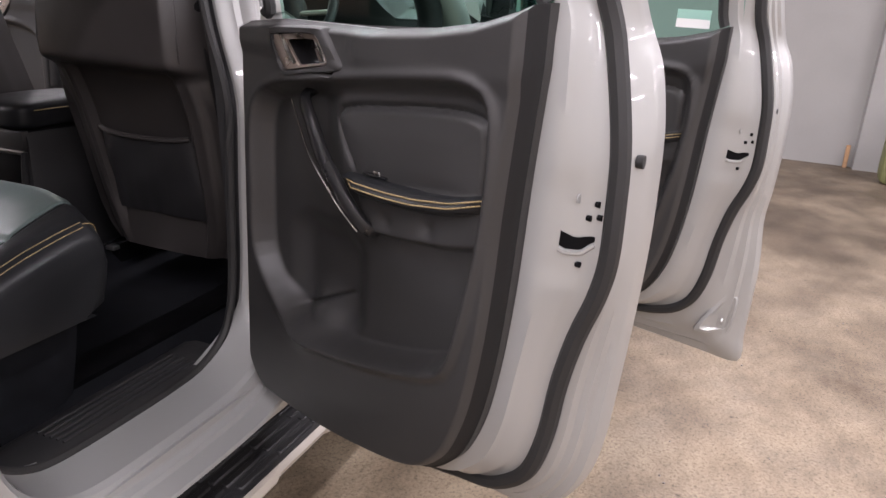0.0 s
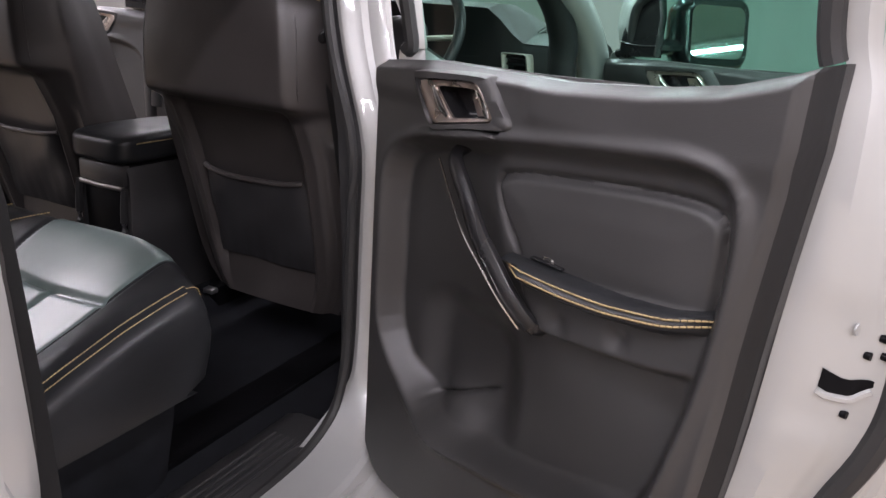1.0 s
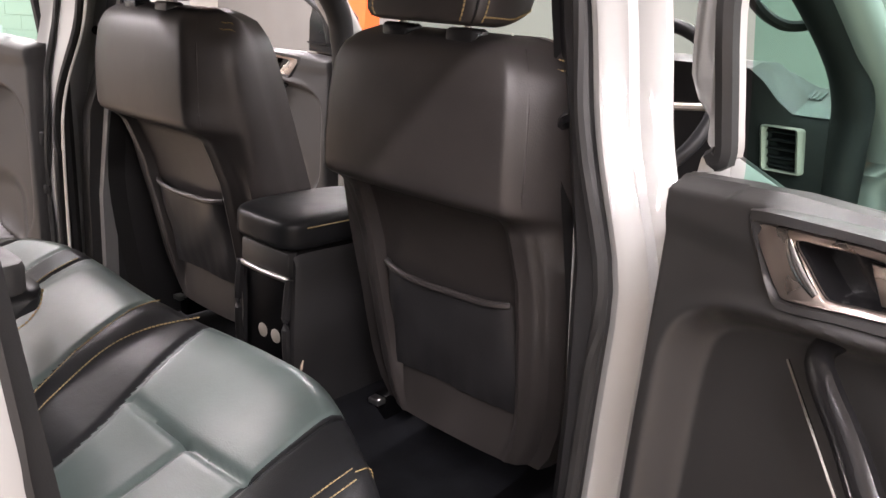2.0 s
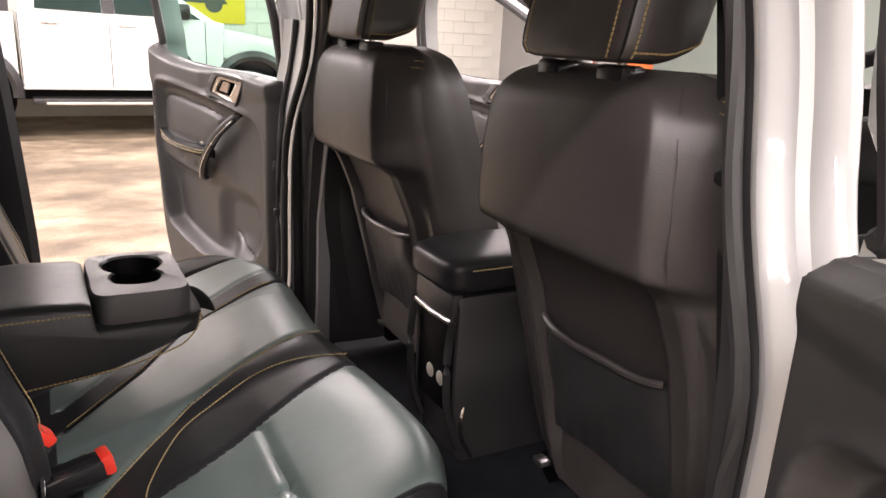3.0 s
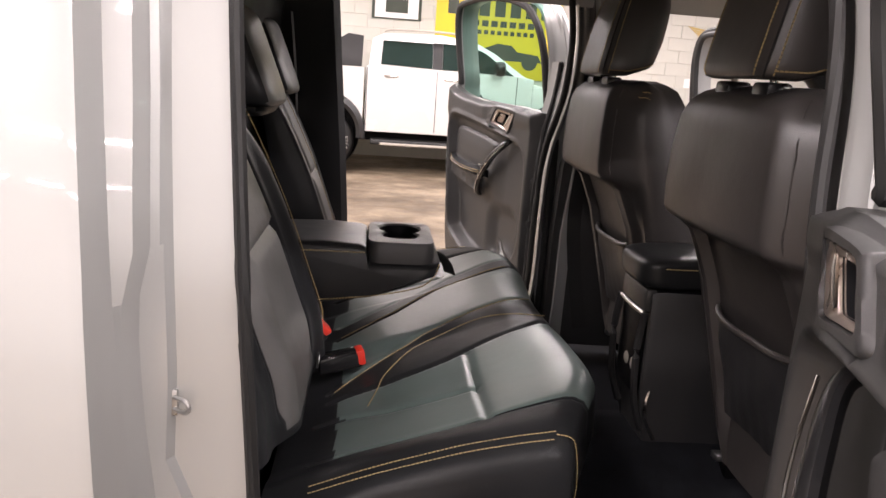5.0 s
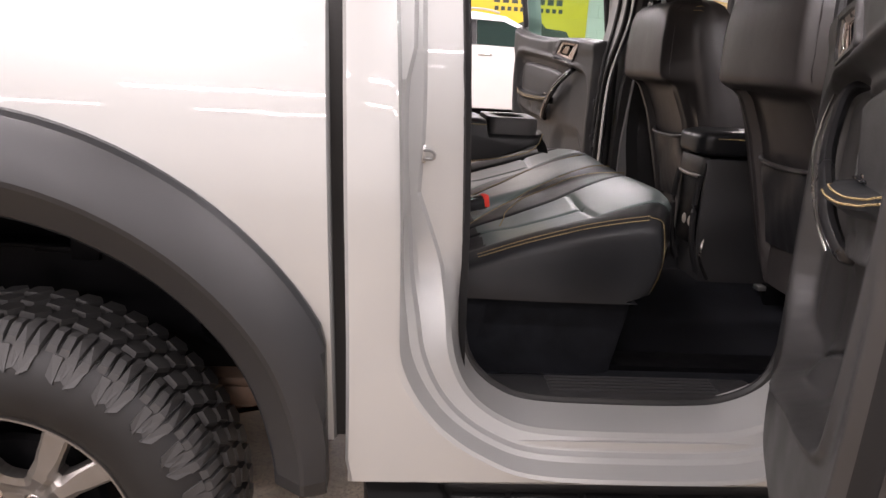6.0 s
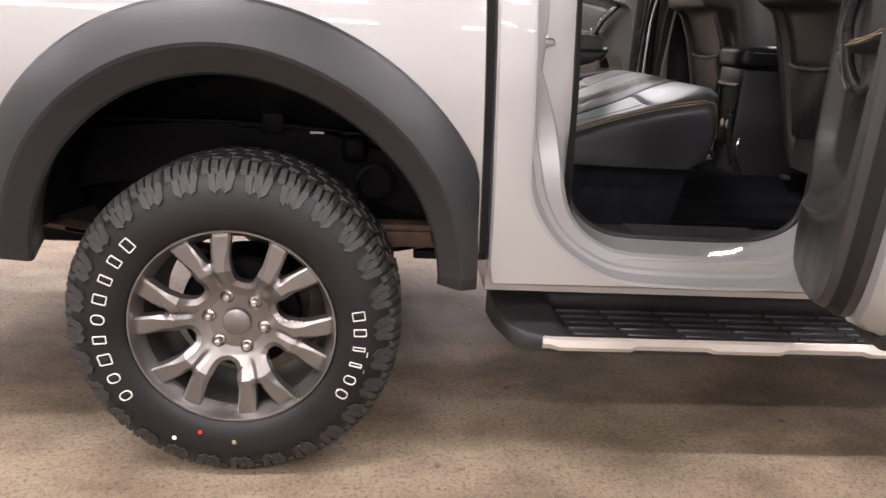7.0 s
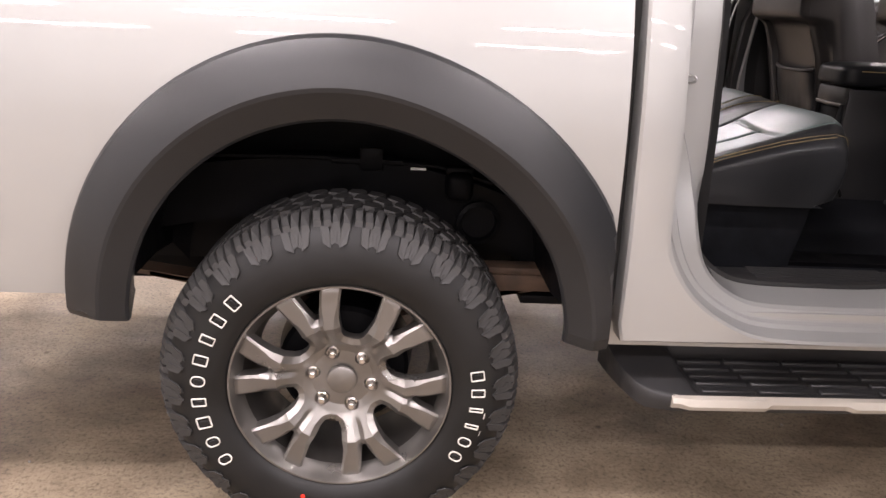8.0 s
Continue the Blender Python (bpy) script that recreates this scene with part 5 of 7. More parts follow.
    rim_in, rim_back = rounded(toward(hole, 1.01), -0.003), rounded(toward(hole, 0.92), -0.036)
    rows_mesh(bm, [rim_in, rim_back], loop_row=True)
    bm.faces.new(list(bm.verts)[-len(rim_back):])
    part("handle_cup", bm, GLOSS, shell)
    bm = bmesh.new()
    lever = [L(0.190, -0.016, 1.352), L(0.217, -0.007, 1.355), L(0.240, -0.007, 1.325), L(0.208, -0.016, 1.319)]
    prism(bm, lever, (0, side * 0.006, 0), 0.002)
    part("handle_lever", bm, BRONZE, shell, "bronze door release lever")
    for lip, wide in ((((0.126, 1.353), (0.133, 1.340), (0.146, 1.325), (0.163, 1.312)), 0.0062), (((0.222, 1.359), (0.233, 1.347), (0.244, 1.333), (0.250, 1.323)), 0.0058)):
        bm = bmesh.new()
        pts = smooth([(a, b, 0) for a, b in lip], 4)
        n = len(pts)
        tube(bm, [L(p.x, 0.0015, p.y) for p in pts], [wide * (0.45 + 0.55 * math.sin(math.pi * (i + 0.5) / n)) for i in range(n)], 8, 0.55, up=(0, 1, 0))
        part("handle_edge", bm, CHROME, shell, "bright chrome handle edge")
    # pull handle
    bm = bmesh.new()
    path = smooth([L(0.165, -0.045, 1.268), L(0.170, -0.014, 1.250), L(0.222, 0.004, 1.205), L(0.262, 0.012, 1.160), L(0.300, 0.010, 1.118), L(0.332, 0.004, 1.080), L(0.360, -0.012, 1.046), L(0.366, -0.03, 1.040)], 5)
    m = len(path)
    tube(bm, path, [0.012 + 0.004 * math.sin(math.pi * i / (m - 1)) for i in range(m)], 10, 0.75, up=(0, 1, 0))
    part("pull_handle", bm, GRIP, shell, "satin black pull handle")
    bm = bmesh.new()
    path = smooth([L(0.152, 0.002, 1.246), L(0.205, 0.019, 1.200), L(0.246, 0.027, 1.158), L(0.286, 0.025, 1.118), L(0.322, 0.018, 1.078), L(0.352, 0.004, 1.042)], 5)
    tube(bm, path, 0.0019, 6, up=(0, 1, 0))
    part("handle_accent", bm, CHROME, shell, "thin chrome accent on the pull handle")
    # arm rest pad with thread lines
    bm = bmesh.new()
    rows = []
    for i in range(25):
        t = i / 24
        u = 0.300 + 0.328 * t
        zt = curve(u, [(0.30, 1.130), (0.36, 1.134), (0.43, 1.136), (0.50, 1.139), (0.57, 1.148), (0.628, 1.164)])
        w = 0.052 * (0.55 + 0.45 * math.sin(math.pi * min(1, 0.15 + t * 0.85)))
        e = min(1, 4 * t + 0.35, 4 * (1 - t) + 0.5)
        rows.append([L(u, -0.05, zt + 0.006), L(u, -0.026 + w * 0.3, zt + 0.006), L(u, -0.026 + w * 0.75, zt + 0.002), L(u, -0.026 + w * e, zt - 0.006), L(u, -0.027 + w * e, zt - 0.013), L(u, -0.030 + w * 0.78 * e, zt - 0.022), L(u, -0.05, zt - 0.026)])
    rows_mesh(bm, rows, loop_row=True, cap=True)
    part("arm_rest", bm, LEATHER, shell, "padded leather arm rest")
    bm = bmesh.new()
    for k in (2, 3, 4):
        if k != 3:
            pts = [r[k] * 0.5 + r[3] * 0.5 for r in rows[1:]]
            stitches(bm, [p + V(0, -side * 0.0012, 0.0012) for p in pts], 0.0075, 0.0062, 0.0013)
    part("arm_rest_stitching", bm, THREAD, shell, "ochre double stitching")["kind"] = "stuff"
    # window switch
    bm = bmesh.new()
    box(bm, L(0.372, -0.022, 1.143) - V(0.028, 0.011, 0), L(0.372, -0.022, 1.143) + V(0.03, 0.011, 0.004), 0.002)
    part("switch_plate", bm, GLOSS, shell)
    bm = bmesh.new()
    pad(bm, L(0.372, -0.022, 1.149), (0.026, 0.012, 0.010), 3, 3)
    part("window_switch", bm, CHROME, shell)
    # latch: slot and small holes as near-black pieces for their inner shade, lip and plug
    def on_jamb(t, z, up=0.0):
        """A point of the latch face: t from the trim edge to the rubber."""
        t = 0.2 + 0.64 * t
        k = min(range(len(rows_at)), key=lambda i: abs(rows_at[i] - z))
        r = jamb_rows[k]
        f = t * 8
        i = min(7, int(f))
        p = r[1 + i if i < 7 else 7].lerp(r[min(2 + i, 8)], f - i)
        return V(p.x + up, p.y, z + lift * (1.37 - z) + drop)
    jamb_rows = [r for r, q in zip(rows_shell, lines[1]) if 0.95 < q.y < 1.33 and q.x > 0.5]
    rows_at = [q.y for q in lines[1] if 0.95 < q.y < 1.33 and q.x > 0.5]
    bm = bmesh.new()
    slot = [0.26 + 0.60 * k / 8 for k in range(9)]
    ztop = [curve(t, [(0.26, 1.131), (0.42, 1.124), (0.80, 1.128), (0.86, 1.127)]) for t in slot]
    zlow = [curve(t, [(0.26, 1.108), (0.34, 1.104), (0.62, 1.107), (0.86, 1.120)]) for t in slot]
    rows_mesh(bm, [[on_jamb(t, p + (q - p) * k / 4, 0.0018) for k in range(5)] for t, p, q in zip(slot, ztop, zlow)])
    part("latch_slot", bm, UNDER, shell, "near-black patch standing for the shaded latch opening")
    bm = bmesh.new()
    tube(bm, [on_jamb(t, z - 0.005, 0.0015) for t, z in zip(slot, zlow)], 0.0042, 6)
    part("latch_lip", bm, SILVER, shell)
    for t, z in ((0.86, 1.176), (0.70, 1.154), (0.90, 1.157), (0.58, 1.082)):
        bm = bmesh.new()
        c = on_jamb(t, z, 0.0)
        tube(bm, [c - V(0.003, 0, 0), c + V(0.0035, 0, 0)], 0.0044, 12)
        part("latch_hole", bm, UNDER, shell)
    bm = bmesh.new()
    c = on_jamb(0.42, 1.182, 0.0015)
    tube(bm, [c, c + V(0.002, 0, 0)], 0.0065, 12)
    part("plug", bm, SILVER, shell)
    bm = bmesh.new()
    c = L(0.7865, -0.139, 1.240)
    tube(bm, [c - V(0.004, 0, 0), c + V(0.006, side * 0.003, 0)], 0.0095, 14)
    part("grommet", bm, RUBBER, shell)
    if square:
        bm = bmesh.new()
        tri = [(0.772, 0.715), (0.788, 0.700), (0.782, 0.600), (0.768, 0.583), (0.712, 0.570), (0.700, 0.590), (0.752, 0.700)]
        ring = smooth([(a, z, 0) for a, z in tri], 4, True)
        mid = V(0.758, 0.625, 0)

        def pressed(k, lift_by):
            return [L(mid.x + (p.x - mid.x) * k, -0.130 - 0.036 * step(0.69, 0.79, p.x) + lift_by, mid.y + (p.y - mid.y) * k) for p in ring]
        rows_mesh(bm, [pressed(1.0, 0.004), pressed(0.88, 0.022), pressed(0.66, 0.023), pressed(0.55, 0.012)], loop_row=True)
        bm.faces.new([v for v in bm.verts][-len(ring):])
        part("corner_pressing", bm, SILVER, shell, "three-cornered pressing in the door")
        bm = bmesh.new()
        c = L(0.758, -0.138, 0.622)
        tube(bm, [c, c + V(0.006, side * 0.002, 0)], 0.010, 14)
        part("corner_plug", bm, SILVER, shell)
    # check strap to the pillar
    bm = bmesh.new()
    tube(bm, [L(0.0, -0.075, 1.054), L(-0.06, -0.080, 1.057), L(-0.15, -0.087, 1.060)], 0.0045, 8)
    pad(bm, L(-0.135, -0.085, 1.060), (0.026, 0.022, 0.030), 4, 4)
    part("check_strap", bm, GLOSS, shell, "black door check strap")
    if mirror_on:
        bm = bmesh.new()
        prism(bm, [L(0.088, -0.046, 1.392), L(0.084, -0.046, 1.50), L(0.074, -0.046, 1.572), L(0.052, -0.046, 1.578), L(0.006, -0.046, 1.535), L(-0.012, -0.046, 1.50), L(-0.018, -0.046, 1.385)], (0, side * 0.035, 0), 0.008)
        sail = part("mirror_sail", bm, GRIP, shell, "black plastic mirror sail")
        bm = bmesh.new()
        tube(bm, smooth([L(-0.010, -0.040, 1.428), L(0.03, -0.038, 1.420), L(0.085, -0.038, 1.424)], 4), 0.003, 6, up=(0, 1, 0))
        part("sail_line", bm, GLOSS, sail)
        # housing and glass, turned a little towards the driver
        mid = L(0.137, -0.248, 1.468)
        turn = radians(22)
        face, wide = V(math.cos(turn), -side * math.sin(turn), 0.16), V(math.sin(turn), side * math.cos(turn), 0)
        rise = V(-0.16 * math.cos(turn), side * 0.16 * math.sin(turn), 1)

        def shape(w, h, r, depth, shift=0.0):
            return [mid + wide * (a + shift) + rise * b + face * depth for a, b in rrect(-w, w, -h, h, r, 8)]
        bm = bmesh.new()
        rows_mesh(bm, [shape(0.085, 0.062, 0.030, 0.004), shape(0.096, 0.074, 0.030, 0.008), shape(0.110, 0.090, 0.040, 0.010), shape(0.120, 0.098, 0.045, 0.000), shape(0.123, 0.099, 0.045, -0.03), shape(0.118, 0.090, 0.045, -0.065), shape(0.102, 0.072, 0.045, -0.09), shape(0.07, 0.045, 0.035, -0.105), shape(0.02, 0.012, 0.010, -0.110)], loop_row=True, cap=True)
        part("mirror_housing", bm, GLOSS, shell, "gloss black door mirror housing", sharp=50)
        bm = bmesh.new()
        tube(bm, smooth([L(0.04, -0.06, 1.425), L(0.06, -0.12, 1.420), L(0.10, -0.20, 1.425)], 5), [0.045] * 10 + [0.042], 10, 0.5)
        part("mirror_arm", bm, GLOSS, shell)
        bm = bmesh.new()
        prism(bm, shape(0.094, 0.072, 0.028, 0.009), face * 0.003)
        part("mirror_glass", bm, MIRROR, shell, "mirror glass")
    return shell


def door_base(x, y, angle, side):
    """The frame of a door whose hinge end of the trim stands at (x, y), open by so many degrees."""
    a = radians(angle)
    u = V(-math.cos(a), -side * math.sin(a), 0)
    v = V(0, 0, 1).cross(u)
    return Matrix(((u.x, v.x, 0, x), (u.y, v.y, 0, y), (u.z, v.z, 1, 0), (0, 0, 0, 1)))


rear_door = make_door("rear_door", "open silver rear door with charcoal trim", door_base(1.397, -0.867, 66, 1), 1, lift=0.035)
front_door = make_door("front_door", "open silver front door with black mirror", door_base(2.506, -0.934, 71, 1), 1, 1.172, -0.03, True, square=True)
make_door("rear_door", "open silver rear door with charcoal trim", door_base(1.455, 2 * CY + 0.845, 72, -1), -1)
make_door("front_door", "open silver front door with black mirror", door_base(2.50, 2 * CY + 0.90, 78, -1), -1, 1.172, -0.03, True, square=True, glazed=False)


def door_sticker():
    bm = bmesh.new()
    c = [(0.545, 1.435), (0.625, 1.435), (0.625, 1.482), (0.545, 1.482)]
    prism(bm, [V(u * 1.172, 0.072, z - 0.03) for u, z in c], (0, 0.002, 0))
    part("paper_sticker", bm, PAPER, front_door, "white paper label on the glass")


door_sticker()


# ---- rear seat ----
WEDGE = [(p.x, p.y) for p in smooth([(0.80, 0.845, 0), (0.87, 0.870, 0), (0.975, 0.910, 0), (1.11, 0.953, 0), (1.20, 0.988, 0), (1.27, 1.008, 0), (1.33, 1.014, 0), (1.40, 1.002, 0)], 5)]
PANEL_NEAR = [(0.88, -0.24), (0.93, -0.185), (1.013, -0.11), (1.07, -0.07), (1.144, -0.04), (1.25, -0.018), (1.37, -0.006)]
PANEL_FAR = [(0.88, 0.02), (0.95, 0.06), (1.017, 0.104), (1.09, 0.18), (1.161, 0.243), (1.25, 0.275), (1.37, 0.294)]


def insert_edge(x):
    """The slanting border of the near seat's insert."""
    return curve(x, [(0.80, -0.30), (0.95, -0.265), (1.10, -0.225), (1.22, -0.185), (1.33, -0.150)])


def cushion_top(x, y):
    """Height of the rear cushion's surface."""
    v = y - CY
    z = curve(x, WEDGE) - 0.022
    z += 0.012 * step(0.19, 0.12, abs(v - 0.075)) * step(0.10, 0.2, 1.45 - x)
    for c in (-0.36, 0.36):
        z -= 0.012 * math.exp(-((v - c) / 0.13) ** 2) * step(0.9, 1.0, x) * step(1.34, 1.2, x)
    z += 0.026 * step(0.48, 0.58, abs(v)) * (1 - step(1.08, 1.27, x))
    # seams
    for line in SEAMS:
        a0, b0, axis, pos = line
        if axis == "x" and a0 < v < b0:
            z -= 0.007 * math.exp(-((x - pos) / 0.0065) ** 2)
        if axis == "y" and a0 < x < b0:
            z -= 0.006 * math.exp(-((v - pos) / 0.0065) ** 2)
    if 0.88 < x < 1.37:
        z -= 0.005 * math.exp(-((v - insert_edge(x)) / 0.0065) ** 2)
        for edge in (curve(x, PANEL_NEAR), curve(x, PANEL_FAR), curve(x, PANEL_FAR) + 0.085):
            z -= 0.005 * math.exp(-((v - edge) / 0.0065) ** 2)
    return z


BACK_LINE = [(p.x, p.y) for p in smooth([(0.90, 0.850, 0), (1.0, 0.838, 0), (1.07, 0.815, 0), (1.20, 0.770, 0), (1.29, 0.732, 0), (1.366, 0.697, 0), (1.42, 0.668, 0)], 4)]


SEAMS = [(-0.505, -0.215, "x", 1.150), (0.36, 0.505, "x", 1.150), (0.86, 1.155, "y", -0.365), (0.86, 1.155, "y", 0.365), (0.86, 1.36, "y", -0.505), (0.86, 1.36, "y", 0.505)]


def seat_front(v):
    e = max(0, 1 - (abs(v) / 0.64) ** 14) ** 0.5
    return 1.352 - 0.070 * step(0.36, 0.64, abs(v)) - 0.012 * math.cos(v * 9) - 0.02 * (1 - e)


def seat_surface(x, v):
    e = max(0, 1 - (abs(v) / 0.64) ** 14) ** 0.5
    return 0.785 + (cushion_top(x, CY + v) - 0.785) * (0.72 + 0.28 * e)


def rear_seat():
    bm = bmesh.new()
    rows = []
    ys = [-0.64 + 1.28 * i / 320 for i in range(321)]
    for v in ys:
        y = CY + v
        e = max(0, 1 - (abs(v) / 0.64) ** 14) ** 0.5
        fx = seat_front(v)
        low = 0.785
        top = lambda x: seat_surface(x, v)
        sec = [V(0.80, y, low), V(1.0, y, low - 0.004), V(1.22, y, low - 0.004), V(fx - 0.06, y, low), V(fx - 0.015, y, low + 0.018), V(fx - 0.002, y, low + 0.06), V(fx + 0.004, y, low + 0.10), V(fx - 0.002, y, top(fx) - 0.030), V(fx - 0.012, y, top(fx) - 0.014), V(fx - 0.030, y, top(fx - 0.03) - 0.003)]
        for k in range(90):
            x = fx - 0.045 - (fx - 0.045 - 0.80) * k / 89
            sec.append(V(x, y, top(x)))
        rows.append(sec)
    rows_mesh(bm, rows, loop_row=True, cap=True)
    bmesh.ops.recalc_face_normals(bm, faces=bm.faces)
    # inset panels take the hide with the sheen in its colour
    for f in bm.faces:
        c = f.calc_center_median()
        v = c.y - CY
        if c.z > 0.86 and f.normal.z > 0.4 and (-0.50 < v < insert_edge(c.x) or curve(c.x, PANEL_NEAR) < v < curve(c.x, PANEL_FAR) or curve(c.x, PANEL_FAR) + 0.085 < v < 0.50):
            f.material_index = 1
    seat = part("rear_seat", bm, LEATHER, truck, "dark grey leather rear bench with ochre stitching", sharp=60)
    seat.data.materials.append(SHEENLEATHER)
    bm = bmesh.new()

    def on(x, v, lift=0.0015):
        return V(x, CY + v, cushion_top(x, CY + v) + lift)
    for line, off in ((PANEL_NEAR, -0.008), (PANEL_FAR, 0.008)):
        stitches(bm, [on(0.89 + 0.42 * i / 28, curve(0.89 + 0.42 * i / 28, line) + off) for i in range(29)], 0.0066, 0.0050, 0.0012)
    stitches(bm, smooth([on(0.955, -0.335), on(0.972, -0.275), on(0.989, -0.216), on(1.042, -0.133), on(1.10, -0.100), on(1.182, -0.083), on(1.25, -0.094), on(1.32, -0.123)], 6), 0.0066, 0.0050, 0.0012)
    for s in (-1, 1):
        for v in (0.598, 0.612):
            stitches(bm, [V(0.87 + (seat_front(v) - 0.91) * i / 24, CY + s * v, seat_surface(0.87 + (seat_front(v) - 0.91) * i / 24, v) + 0.0010) for i in range(25)], 0.0066, 0.0050, 0.0010)
        v = 0.604
        stitches(bm, smooth([V(seat_front(v) - 0.035, CY + s * v, seat_surface(1.25, v) - 0.001), V(seat_front(v) - 0.006, CY + s * v, seat_surface(1.27, v) - 0.018), V(seat_front(v) + 0.005, CY + s * v, 0.885), V(seat_front(v), CY + s * v, 0.84), V(seat_front(v) - 0.014, CY + s * v, 0.80)], 6), 0.0066, 0.0050, 0.0010)
    part("stitching", bm, THREAD, seat, "ochre seat stitching")["kind"] = "stuff"
    bm = bmesh.new()
    rows_mesh(bm, [[V(0.78, CY + v, 0.60), V(0.78, CY + v, 0.80), V(1.235 - d, CY + v, 0.80), V(1.225 - d, CY + v, 0.72), V(1.20 - d, CY + v, 0.60)] for v, d in ((-0.60, 0.05), (-0.585, 0.012), (-0.56, 0.0), (0.56, 0.0), (0.585, 0.012), (0.60, 0.05))], loop_row=True, cap=True)
    part("seat_base", bm, CARPET, seat, "black carpeted box under the bench")
    # back rests
    for name, v0, v1 in (("backrest", -0.64, -0.150), ("backrest", 0.305, 0.695)):
        bm = bmesh.new()
        rows = []
        n = 110
        for i in range(n + 1):
            v = v0 + (v1 - v0) * i / n
            t = (v - v0) / (v1 - v0) * 2 - 1
            e = max(0, 1 - abs(t) ** 10) ** 0.5
            sec = []
            for k in range(37):
                q = k / 36
                z = 0.915 + 0.505 * q
                x = curve(z, BACK_LINE) + (0.020 if v0 > 0 else 0.0)
                m = (v0 + v1) / 2
                x += 0.022 * step(0.16, 0.22, abs(v - m)) * step(1.0, 0.75, q)
                x -= 0.012 * math.exp(-((abs(v - m) - 0.145) / 0.009) ** 2) * step(0.05, 0.1, q)
                x -= 0.011 * math.exp(-((q - 0.55) / 0.016) ** 2) * step(0.15, 0.14, abs(v - m))
                x -= 0.03 * (1 - e) + 0.055 * step(0.49, 0.62, abs(v)) * (1 if v < 0 else 0.25)
                if q > 0.93:
                    x -= 0.02 * ((q - 0.93) / 0.07) ** 2
                sec.append(V(x, CY + v, z))
            sec += [V(0.635, CY + v, 1.425), V(0.60 + 0.06, CY + v, 1.38), V(0.74, CY + v, 0.95), V(0.78, CY + v, 0.90)]
            rows.append(sec)
        rows_mesh(bm, rows, loop_row=True, cap=True)
        for f in bm.faces:
            c = f.calc_center_median()
            if abs(c.y - CY - (v0 + v1) / 2) < 0.142 and 0.93 < c.z < 1.40 and c.x > 0.66:
                f.material_index = 1
        back = part(name, bm, LEATHER, seat, "dark grey leather backrest", sharp=60)
        back.data.materials.append(LEATHER3)
        bm = bmesh.new()
        inner = v1 - 0.022 if v0 < 0 else v0 + 0.022
        for dv in (0,):
            iv = inner - dv if v0 < 0 else inner + dv
            stitches(bm, [V(curve(0.93 + 0.49 * q, BACK_LINE) + (0.020 if v0 < 0 else 0.040) - 0.03 * step(0.12, 0.0, q), CY + iv, 0.93 + 0.49 * q) for q in [j / 20 for j in range(21)]], 0.0066, 0.0050, 0.0010)
        part("stitching", bm, THREAD, seat)["kind"] = "stuff"
    # pocket behind the arm rest
    bm = bmesh.new()
    prism(bm, [V(0.765, CY - 0.15, 0.93), V(0.60, CY - 0.15, 1.42), V(0.58, CY - 0.15, 1.42), V(0.74, CY - 0.15, 0.93)], (0, 0.46, 0))
    part("armrest_pocket", bm, CARPET, seat, "black recess behind the arm rest")
    bm = bmesh.new()
    pad(bm, (0.675, CY + 0.03, 1.405), (0.11, 0.27, 0.07), 5, 5)
    part("backrest_bridge", bm, LEATHER, seat)
    # folded arm rest
    bm = bmesh.new()
    y0, y1 = -0.045, 0.200
    rows = []
    n = 30
    for i in range(n + 1):
        t = i / n
        y = y0 + (y1 - y0) * t
        e = max(0, 1 - abs(2 * t - 1) ** 12) ** 0.5
        top = 1.118 - 0.014 * (1 - e)
        low = 0.985
        rows.append([V(0.76, y, low + 0.03), V(0.80, y, low), V(0.95, y, low + 0.020), V(1.04, y, low + 0.045 + 0.012 * (1 - e)), V(1.085, y, low + 0.070), V(1.100 - 0.01 * (1 - e), y, low + 0.090), V(1.098 - 0.012 * (1 - e), y, top - 0.030), V(1.088 - 0.014 * (1 - e), y, top - 0.036), V(1.06, y, top - 0.038), V(0.945, y, top - 0.038), V(0.938, y, top - 0.004), V(0.925, y, top + 0.002), V(0.85, y, top + 0.006), V(0.74, y, top + 0.002)])
    rows_mesh(bm, rows, loop_row=True, cap=True)
    arm = part("arm_rest", bm, LEATHER, seat, "folded-down leather arm rest with cup holders", sharp=50)
    wells = ((1.0135, 0.128, 0.047), (1.0135, 0.062, 0.039))

    def well_edge(t):
        """The joined outline of the two wells, by angle about the middle of the plate."""
        d = V(math.cos(t), math.sin(t), 0)
        best = 0.0
        for wx, wy, r in wells:
            o = V(1.0135 - wx, 0.098 - wy, 0)
            b = o.dot(d)
            q = b * b - o.length_squared + r * r
            if q > 0:
                best = max(best, -b + math.sqrt(q))
        return d * best
    angles = [2 * math.pi * k / 64 for k in range(64)]
    middle = V(1.0135, 0.098, 0)
    edge_line = [middle + well_edge(t) for t in angles]
    plate = []
    for t in angles:
        c, n = math.cos(t), math.sin(t)
        f = 1 / (abs(c / 0.073) ** 8 + abs(n / 0.112) ** 8) ** (1 / 8)
        plate.append(middle + V(c * f, n * f - 0.020, 0))
    bm = bmesh.new()
    rows_mesh(bm, [[p + V(0, 0, z) for p in line] for line, z in ((plate, 1.074), (plate, 1.1165))] + [[p.lerp(q, k) + V(0, 0, z) for p, q in zip(plate, edge_line)] for k, z in ((0.07, 1.1235), (0.85, 1.1225), (1.0, 1.1180))], loop_row=True)
    part("cup_holder_plate", bm, SOFT, arm, "charcoal cup holder surround")
    bm = bmesh.new()
    rows_mesh(bm, [[middle + (p - middle) * k + V(0, 0, z) for p in edge_line] for k, z in ((1.0, 1.1185), (0.98, 1.112), (0.97, 1.090), (0.92, 1.086), (0.3, 1.0855))], loop_row=True)
    bm.faces.new(list(bm.verts)[-64:])
